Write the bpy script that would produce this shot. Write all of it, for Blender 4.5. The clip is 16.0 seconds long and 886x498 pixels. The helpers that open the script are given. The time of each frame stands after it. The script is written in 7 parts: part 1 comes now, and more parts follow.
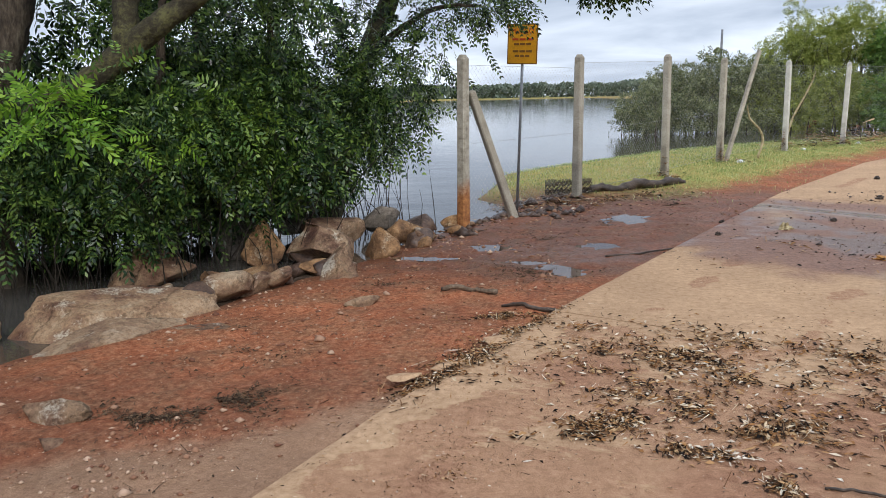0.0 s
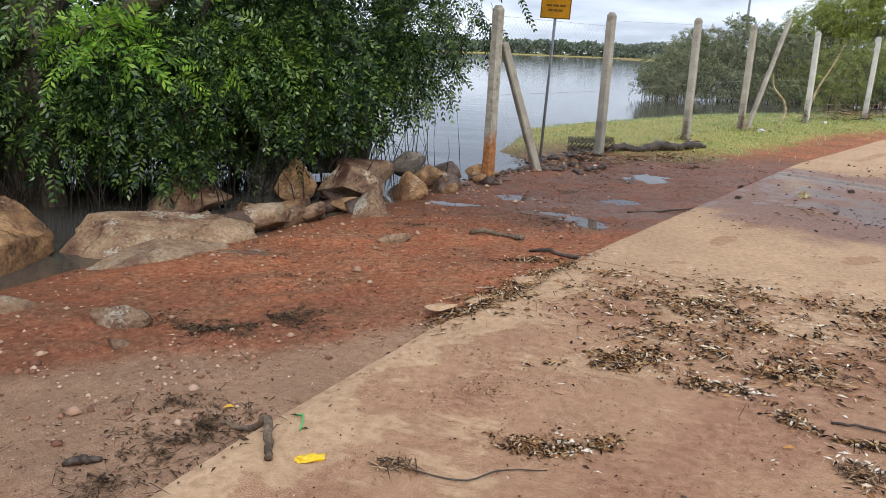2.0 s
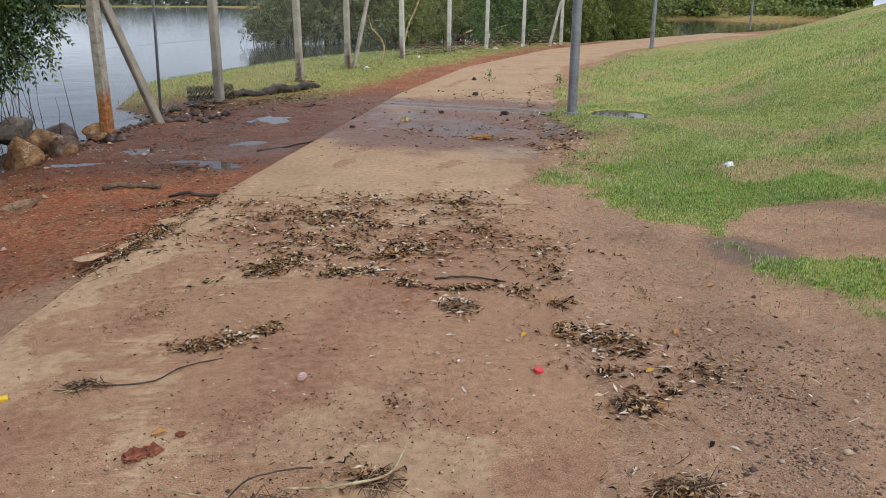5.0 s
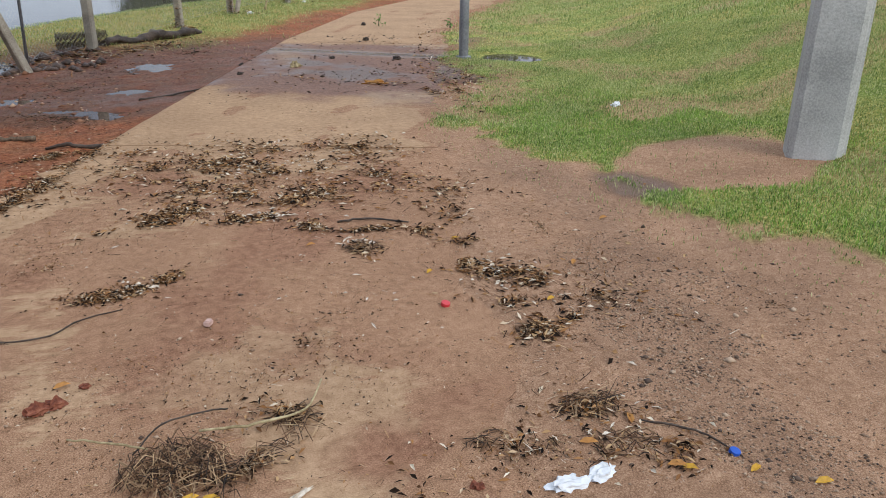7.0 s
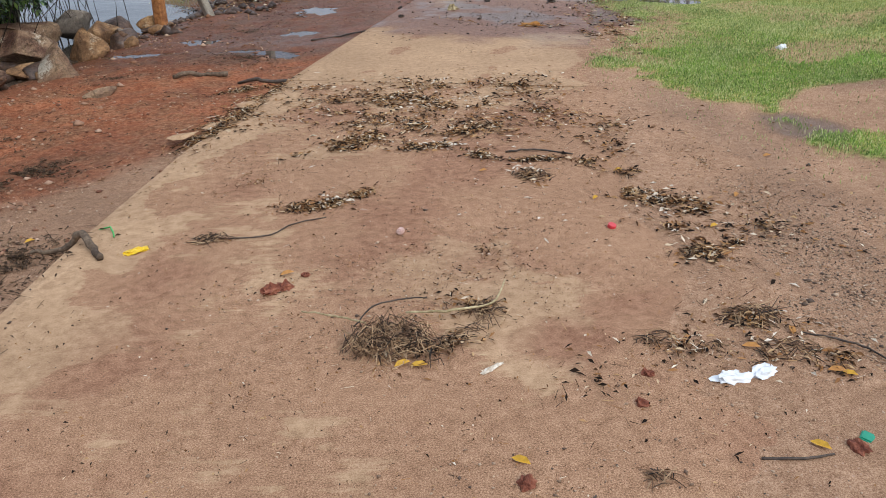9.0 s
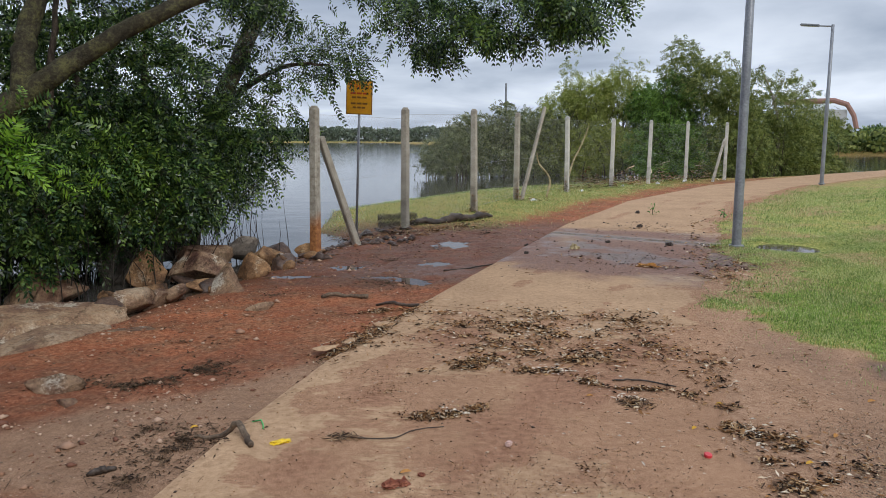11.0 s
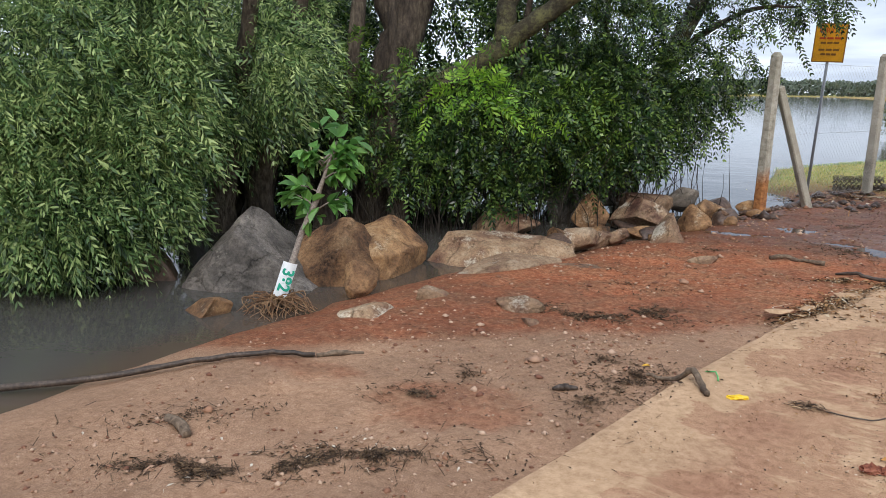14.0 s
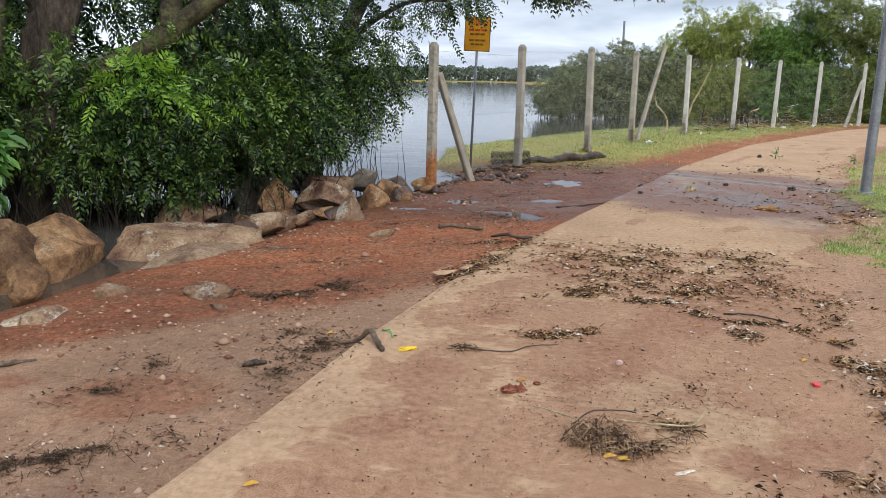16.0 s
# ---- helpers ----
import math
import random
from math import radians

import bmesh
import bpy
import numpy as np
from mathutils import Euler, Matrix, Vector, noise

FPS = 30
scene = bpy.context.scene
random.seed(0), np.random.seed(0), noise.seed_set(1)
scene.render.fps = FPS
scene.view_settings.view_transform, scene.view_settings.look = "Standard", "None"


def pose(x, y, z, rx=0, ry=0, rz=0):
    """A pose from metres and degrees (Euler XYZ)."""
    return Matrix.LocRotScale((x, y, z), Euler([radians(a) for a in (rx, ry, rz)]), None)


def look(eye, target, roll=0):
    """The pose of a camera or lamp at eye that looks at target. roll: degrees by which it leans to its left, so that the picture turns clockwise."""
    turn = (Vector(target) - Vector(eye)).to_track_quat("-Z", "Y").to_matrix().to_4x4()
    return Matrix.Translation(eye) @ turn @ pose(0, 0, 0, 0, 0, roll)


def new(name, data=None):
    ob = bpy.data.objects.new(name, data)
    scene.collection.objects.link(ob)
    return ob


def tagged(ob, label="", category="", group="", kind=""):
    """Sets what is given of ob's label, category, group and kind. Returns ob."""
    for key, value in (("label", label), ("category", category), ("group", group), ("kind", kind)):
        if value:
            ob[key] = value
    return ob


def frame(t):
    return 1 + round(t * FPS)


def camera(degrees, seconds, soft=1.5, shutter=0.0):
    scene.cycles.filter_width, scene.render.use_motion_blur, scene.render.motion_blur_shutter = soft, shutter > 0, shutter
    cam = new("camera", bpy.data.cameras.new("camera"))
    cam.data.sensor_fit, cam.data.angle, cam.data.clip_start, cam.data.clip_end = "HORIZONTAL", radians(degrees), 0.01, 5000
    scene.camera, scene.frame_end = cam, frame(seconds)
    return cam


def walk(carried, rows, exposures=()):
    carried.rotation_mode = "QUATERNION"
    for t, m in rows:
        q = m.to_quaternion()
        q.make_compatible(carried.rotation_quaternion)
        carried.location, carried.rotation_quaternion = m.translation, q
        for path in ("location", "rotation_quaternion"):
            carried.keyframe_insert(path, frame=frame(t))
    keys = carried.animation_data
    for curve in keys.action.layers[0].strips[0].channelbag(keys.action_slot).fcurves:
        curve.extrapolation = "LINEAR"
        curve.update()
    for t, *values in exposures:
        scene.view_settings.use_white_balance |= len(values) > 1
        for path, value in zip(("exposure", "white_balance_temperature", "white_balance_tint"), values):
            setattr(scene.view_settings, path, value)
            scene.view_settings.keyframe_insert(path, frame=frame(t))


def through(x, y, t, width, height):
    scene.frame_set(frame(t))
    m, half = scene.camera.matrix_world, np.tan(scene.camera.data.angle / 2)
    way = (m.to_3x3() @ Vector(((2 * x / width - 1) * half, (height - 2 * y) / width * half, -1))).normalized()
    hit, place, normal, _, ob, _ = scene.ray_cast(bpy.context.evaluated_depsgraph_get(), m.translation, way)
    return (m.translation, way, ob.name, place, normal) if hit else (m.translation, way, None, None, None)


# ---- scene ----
cam = camera(60.5, 16.0, soft=0.8)
PATH = [
    (0, (0.437, -0.196, 1.5), (0.201, 1.751, 1.11), -1.2),
    (0.5, (0.396, -0.303, 1.449), (0.019, 1.62, 1.046), -1.1),
    (1, (0.256, -0.454, 1.448), (-0.302, 1.417, 1.015), -0.4),
    (1.5, (0.144, -0.478, 1.474), (-0.484, 1.362, 1.006), 1.1),
    (2, (0.271, -0.496, 1.466), (0.023, 1.422, 0.957), 2.3),
    (2.5, (0.493, -0.676, 1.421), (0.813, 1.222, 0.876), 0.8),
    (3, (0.438, -0.731, 1.464), (0.925, 1.124, 0.899), 0.1),
    (5.5, (0.217, -1.149, 1.448), (1.012, 0.568, 0.799), 0.4),
    (6, (0.252, -1.151, 1.456), (1.335, 0.397, 0.801), 1.4),
    (6.5, (0.216, -1.122, 1.455), (1.403, 0.35, 0.804), 1.9),
    (7, (0.173, -1.136, 1.411), (1.061, 0.5, 0.678), 0.7),
    (7.5, (0.155, -1.168, 1.372), (0.711, 0.509, 0.436), -0.8),
    (8, (0.03, -1.19, 1.371), (0.629, 0.461, 0.413), -1.4),
    (10.5, (-0.199, -1.789, 1.517), (0.193, 0.129, 1.11), 0.1),
    (11, (-0.218, -1.875, 1.531), (0.071, 0.083, 1.247), 0.1),
    (11.5, (-0.189, -1.959, 1.508), (-0.276, 0.016, 1.205), 0.1),
    (12, (-0.19, -2.013, 1.493), (-0.714, -0.115, 1.138), -0.6),
    (12.5, (-0.202, -2.014, 1.486), (-0.817, -0.148, 1.115), -0.3),
    (13, (-0.276, -2.01, 1.484), (-0.944, -0.165, 1.093), 0.7),
    (13.5, (-0.426, -1.954, 1.474), (-1.166, -0.139, 1.074), 0.9),
    (14, (-0.501, -1.927, 1.482), (-1.251, -0.12, 1.068), 0.9),
    (14.5, (-0.488, -1.925, 1.482), (-1.117, -0.071, 1.072), 1.7),
    (15, (-0.411, -2.014, 1.474), (-0.826, -0.1, 1.07), 2.0),
    (15.5, (-0.333, -2.129, 1.485), (-0.512, -0.185, 1.05), 1.5),
    (16, (-0.33, -2.152, 1.49), (-0.319, -0.2, 1.053), 0.7),
]
walk(cam, [(t, look(eye, target, roll)) for t, eye, target, roll in PATH],
     [(0, 0.1), (1.5, 0.2), (2.0, 0.2), (2.5, -0.04), (3.0, -0.13), (5.5, -0.13), (6.5, -0.15), (7.0, -0.13), (7.5, 0.13), (8.0, 0.14), (10.5, -0.17), (11.0, -0.25), (12.0, 0.1), (12.5, 0.2), (14.0, 0.26), (16, 0.14)])

# ---- world, sun ----
world = bpy.data.worlds.new("overcast_sky")
scene.world = world
world.use_nodes = True
wn, wl = world.node_tree.nodes, world.node_tree.links
wn.clear()
w_out = wn.new("ShaderNodeOutputWorld")
w_bg = wn.new("ShaderNodeBackground")
w_sky = wn.new("ShaderNodeTexSky")
w_sky.sky_type = "NISHITA"
w_sky.sun_disc = False
w_sky.sun_elevation = radians(52)
w_sky.sun_rotation = radians(200)
w_co = wn.new("ShaderNodeTexCoord")
w_sep = wn.new("ShaderNodeSeparateXYZ")
wl.new(w_co.outputs["Generated"], w_sep.inputs[0])
w_add = wn.new("ShaderNodeMath"); w_add.operation = "ADD"; w_add.inputs[1].default_value = 0.16
wl.new(w_sep.outputs[2], w_add.inputs[0])
w_max = wn.new("ShaderNodeMath"); w_max.operation = "MAXIMUM"; w_max.inputs[1].default_value = 0.05
wl.new(w_add.outputs[0], w_max.inputs[0])
w_div = wn.new("ShaderNodeVectorMath"); w_div.operation = "DIVIDE"
w_comb = wn.new("ShaderNodeCombineXYZ")
for i in range(3):
    wl.new(w_max.outputs[0], w_comb.inputs[i])
wl.new(w_co.outputs["Generated"], w_div.inputs[0])
wl.new(w_comb.outputs[0], w_div.inputs[1])
w_noise = wn.new("ShaderNodeTexNoise")
w_noise.inputs["Scale"].default_value = 0.75
w_noise.inputs["Detail"].default_value = 7
w_noise.inputs["Roughness"].default_value = 0.5
w_noise.inputs["Distortion"].default_value = 0.3
wl.new(w_div.outputs[0], w_noise.inputs["Vector"])
w_ramp = wn.new("ShaderNodeValToRGB")
w_ramp.color_ramp.elements[0].position = 0.36
w_ramp.color_ramp.elements[0].color = (3.1, 3.7, 4.8, 1)
w_ramp.color_ramp.elements[1].position = 0.66
w_ramp.color_ramp.elements[1].color = (7.6, 8.3, 9.5, 1)
wl.new(w_noise.outputs[0], w_ramp.inputs[0])
w_mix = wn.new("ShaderNodeMixRGB")
w_mix.inputs[0].default_value = 0.93
wl.new(w_sky.outputs[0], w_mix.inputs[1])
wl.new(w_ramp.outputs[0], w_mix.inputs[2])
w_up = wn.new("ShaderNodeMath"); w_up.operation = "MULTIPLY_ADD"; w_up.inputs[1].default_value = 1.1; w_up.inputs[2].default_value = 1.22
wl.new(w_sep.outputs[2], w_up.inputs[0])
w_low = wn.new("ShaderNodeMath"); w_low.operation = "MAXIMUM"; w_low.inputs[1].default_value = 0.6
wl.new(w_up.outputs[0], w_low.inputs[0])
w_glow = wn.new("ShaderNodeMapRange")
w_glow.inputs["From Min"].default_value, w_glow.inputs["From Max"].default_value = -0.02, 0.13
w_glow.inputs["To Min"].default_value, w_glow.inputs["To Max"].default_value = 0.5, 0.0
wl.new(w_sep.outputs[2], w_glow.inputs["Value"])
w_band = wn.new("ShaderNodeMath"); w_band.operation = "ADD"
wl.new(w_low.outputs[0], w_band.inputs[0])
wl.new(w_glow.outputs[0], w_band.inputs[1])
w_scale = wn.new("ShaderNodeVectorMath"); w_scale.operation = "SCALE"
wl.new(w_mix.outputs[0], w_scale.inputs[0])
wl.new(w_band.outputs[0], w_scale.inputs["Scale"])
wl.new(w_scale.outputs[0], w_bg.inputs[0])
w_bg.inputs[1].default_value = 0.09
wl.new(w_bg.outputs[0], w_out.inputs[0])

sun = new("sun", bpy.data.lights.new("sun", "SUN"))
sun.data.energy = 1.75
sun.data.angle = radians(25)
sun.data.color = (1.0, 0.96, 0.9)
sun.matrix_world = look((5, -11, 13), (0, 3, 0))

# ---- small helpers ----


def value_noise(x, y, seed):
    """Smooth lattice noise in 0..1 on arrays."""
    t = np.random.RandomState(seed).rand(256, 256)
    xi, yi = np.floor(x).astype(int), np.floor(y).astype(int)
    fx, fy = x - xi, y - yi
    fx, fy = fx * fx * (3 - 2 * fx), fy * fy * (3 - 2 * fy)
    a, b = t[xi % 256, yi % 256], t[(xi + 1) % 256, yi % 256]
    c, d = t[xi % 256, (yi + 1) % 256], t[(xi + 1) % 256, (yi + 1) % 256]
    return (a * (1 - fx) + b * fx) * (1 - fy) + (c * (1 - fx) + d * fx) * fy


def fbm(x, y, scale, seed, octaves=4):
    total, amp, s = 0 * x, 0.5, scale
    for k in range(octaves):
        total, amp, s = total + amp * value_noise(x * s + 17 * k, y * s + 31 * k, seed + k), amp * 0.5, s * 2.03
    return total / (1 - 0.5 ** octaves)


def smooth(a, b, x):
    t = np.clip((x - a) / (b - a), 0, 1)
    return t * t * (3 - 2 * t)


def side_distance(x, y, line):
    """Distance to a polyline, positive on its left."""
    best, sign = np.full(np.shape(x), 1e9), np.ones(np.shape(x))
    along, run = np.zeros(np.shape(x)), 0.0
    for (ax, ay), (bx, by) in zip(line, line[1:]):
        ux, uy = bx - ax, by - ay
        n = math.hypot(ux, uy)
        t = np.clip(((x - ax) * ux + (y - ay) * uy) / (n * n), 0, 1)
        dx, dy = x - ax - t * ux, y - ay - t * uy
        d = np.hypot(dx, dy)
        near = d < best
        cross = ux * dy - uy * dx
        best, sign = np.where(near, d, best), np.where(near, np.where(cross >= 0, 1.0, -1.0), sign)
        along = np.where(near, run + t * n, along)
        run += n
    return best * sign, along


def np_mesh(name, verts, faces, material=None, flat=True):
    """A mesh from arrays of vertices and of equal-sized faces."""
    me = bpy.data.meshes.new(name)
    verts, faces = np.asarray(verts, np.float32), np.asarray(faces, np.int32)
    m, k = faces.shape
    me.vertices.add(len(verts))
    me.vertices.foreach_set("co", verts.ravel())
    me.loops.add(m * k)
    me.loops.foreach_set("vertex_index", faces.ravel())
    me.polygons.add(m)
    me.polygons.foreach_set("loop_start", np.arange(0, m * k, k, dtype=np.int32))
    me.polygons.foreach_set("use_smooth", np.full(m, not flat))
    me.update(calc_edges=True)
    me.validate()
    if material:
        me.materials.append(material)
    return me


def colour_layer(me, name, rgb):
    layer = me.attributes.new(name, "FLOAT_COLOR", "POINT")
    layer.data.foreach_set("color", np.c_[rgb, np.ones(len(rgb))].astype(np.float32).ravel())


def bm_mesh(name, bm, material=None, flat=True):
    me = bpy.data.meshes.new(name)
    bm.to_mesh(me)
    bm.free()
    for p in me.polygons:
        p.use_smooth = not flat
    if material:
        me.materials.append(material)
    return me


def part(name, data, material, parent, label="", flat=True):
    """Links a bmesh or a mesh as one object under a thing."""
    me = data if isinstance(data, bpy.types.Mesh) else bm_mesh(name, data, material, flat)
    ob = new(name, me)
    ob.parent = parent
    if label:
        tagged(ob, label)
    return ob


def empty(name, at=(0, 0, 0)):
    ob = new(name)
    ob.empty_display_size = 0.1
    ob.location = at
    return ob


def tube_arrays(points, radii, sides=8, rough=0.0, seed=0):
    """Vertices and quads of a tube along a polyline."""
    pts = [Vector(p) for p in points]
    rng = np.random.RandomState(seed)
    verts, faces = [], []
    a = None
    for i, p in enumerate(pts):
        d = (pts[min(i + 1, len(pts) - 1)] - pts[max(i - 1, 0)]).normalized()
        if a is None:
            a = d.cross(Vector((0.13, 0.21, 0.97)))
            if a.length < 0.2:
                a = d.cross(Vector((1, 0, 0)))
        a = (a - d * a.dot(d)).normalized()
        b = d.cross(a)
        for j in range(sides):
            w = 2 * math.pi * j / sides
            r = radii[i] * (1 + rough * (rng.rand() - 0.5) * 2)
            verts.append(p + (a * math.cos(w) + b * math.sin(w)) * r)
    n = len(pts)
    for i in range(n - 1):
        for j in range(sides):
            k = (j + 1) % sides
            faces.append((i * sides + j, i * sides + k, (i + 1) * sides + k, (i + 1) * sides + j))
    return [tuple(v) for v in verts], faces


def tube(points, radii, sides=8, rough=0.0, seed=0, bm=None):
    bm = bm or bmesh.new()
    verts, faces = tube_arrays(points, radii, sides, rough, seed)
    vs = [bm.verts.new(v) for v in verts]
    for f in faces:
        bm.faces.new([vs[i] for i in f])
    bm.faces.new(list(reversed(vs[:sides])))
    bm.faces.new(vs[-sides:])
    return bm


def curve_points(ctrl, steps=5, wob=0.0, seed=0):
    """A smooth line through control points (x, y, z, radius)."""
    rng = np.random.RandomState(seed)
    c = np.array(ctrl, float)
    c = np.vstack([2 * c[0] - c[1], c, 2 * c[-1] - c[-2]])
    out = []
    for i in range(1, len(c) - 2):
        for k in range(steps):
            t = k / steps
            p = 0.5 * ((2 * c[i]) + (c[i + 1] - c[i - 1]) * t + (2 * c[i - 1] - 5 * c[i] + 4 * c[i + 1] - c[i + 2]) * t * t
                       + (3 * c[i] - c[i - 1] - 3 * c[i + 1] + c[i + 2]) * t ** 3)
            p[:3] += (rng.rand(3) - 0.5) * wob
            out.append(p)
    out.append(c[-2])
    out = np.array(out)
    return [tuple(p[:3]) for p in out], [max(0.002, p[3]) for p in out]


def box(bm, cx, cy, cz, sx, sy, sz, bevel=0.0, m=None):
    made = bmesh.ops.create_cube(bm, size=1, matrix=(m or Matrix()) @ Matrix.Translation((cx, cy, cz)) @ Matrix.Diagonal((sx, sy, sz, 1)))
    if bevel:
        edges = list({e for v in made["verts"] for e in v.link_edges})
        bmesh.ops.bevel(bm, geom=edges, offset=bevel, segments=2, affect="EDGES")
    return bm


# ---- materials ----
def node_mat(name):
    m = bpy.data.materials.new(name)
    m.use_nodes = True
    nt = m.node_tree
    return m, nt, nt.nodes["Principled BSDF"]


def noise_node(nt, scale, detail=6, rough=0.6, coord="Object", stretch=None):
    co = nt.nodes.new("ShaderNodeTexCoord")
    n = nt.nodes.new("ShaderNodeTexNoise")
    n.inputs["Scale"].default_value, n.inputs["Detail"].default_value, n.inputs["Roughness"].default_value = scale, detail, rough
    if stretch:
        mp = nt.nodes.new("ShaderNodeMapping")
        mp.inputs["Scale"].default_value = stretch
        nt.links.new(co.outputs[coord], mp.inputs[0])
        nt.links.new(mp.outputs[0], n.inputs["Vector"])
    else:
        nt.links.new(co.outputs[coord], n.inputs["Vector"])
    return n.outputs[0]


def ramp_node(nt, value, stops):
    r = nt.nodes.new("ShaderNodeValToRGB")
    el = r.color_ramp.elements
    while len(el) < len(stops):
        el.new(0.5)
    for e, (p, c) in zip(el, stops):
        e.position = p
        e.color = (*c, 1) if len(c) == 3 else c
    nt.links.new(value, r.inputs[0])
    return r.outputs[0]


def mix_node(nt, fac, a, b, blend="MIX"):
    m = nt.nodes.new("ShaderNodeMixRGB")
    m.blend_type = blend
    for socket, v in zip(m.inputs, (fac, a, b)):
        if isinstance(v, (int, float)):
            socket.default_value = v
        elif isinstance(v, tuple):
            socket.default_value = (*v, 1)
        else:
            nt.links.new(v, socket)
    return m.outputs[0]


def bump_node(nt, bsdf, height, strength, distance, under=None):
    b = nt.nodes.new("ShaderNodeBump")
    b.inputs["Strength"].default_value, b.inputs["Distance"].default_value = strength, distance
    nt.links.new(height, b.inputs["Height"])
    if under:
        nt.links.new(under, b.inputs["Normal"])
    nt.links.new(b.outputs[0], bsdf.inputs["Normal"])
    return b.outputs[0]


def surf(name, dark, mid, light, big=1.5, small=30, rough=0.8, bump=0.4, depth=0.01, metal=0.0, vary=0.0, stretch=None, spec=0.4):
    """A surface with stains at a large scale, grain at a small one and relief."""
    m, nt, bsdf = node_mat(name)
    a, b = noise_node(nt, big, 4, 0.55, stretch=stretch), noise_node(nt, small, 6, 0.65, stretch=stretch)
    both = mix_node(nt, 0.5, a, b)
    col = ramp_node(nt, both, [(0.38, dark), (0.5, mid), (0.62, light)])
    if vary:
        info = nt.nodes.new("ShaderNodeObjectInfo")
        col = mix_node(nt, vary, col, ramp_node(nt, info.outputs["Random"], [(0, (0.5, 0.45, 0.42)), (0.5, (1, 1, 1)), (1, (1.3, 1.2, 1.05))]), "MULTIPLY")
    nt.links.new(col, bsdf.inputs["Base Color"])
    bsdf.inputs["Roughness"].default_value, bsdf.inputs["Metallic"].default_value = rough, metal
    bsdf.inputs["Specular IOR Level"].default_value = spec
    if bump:
        bump_node(nt, bsdf, b, bump, depth)
    return m


def leaf_mat(name, dark, mid, light, gloss=0.42, through=0.25):
    m, nt, bsdf = node_mat(name)
    geo = nt.nodes.new("ShaderNodeNewGeometry")
    big = noise_node(nt, 1.3, 3)
    v = mix_node(nt, 0.45, geo.outputs["Random Per Island"], big)
    col = ramp_node(nt, v, [(0.22, dark), (0.5, mid), (0.78, light)])
    nt.links.new(col, bsdf.inputs["Base Color"])
    bsdf.inputs["Roughness"].default_value = gloss
    bsdf.inputs["Specular IOR Level"].default_value = 0.5
    tr = nt.nodes.new("ShaderNodeBsdfTranslucent")
    nt.links.new(col, tr.inputs[0])
    mx = nt.nodes.new("ShaderNodeMixShader")
    mx.inputs[0].default_value = through
    nt.links.new(bsdf.outputs[0], mx.inputs[1])
    nt.links.new(tr.outputs[0], mx.inputs[2])
    nt.links.new(mx.outputs[0], nt.nodes["Material Output"].inputs[0])
    return m


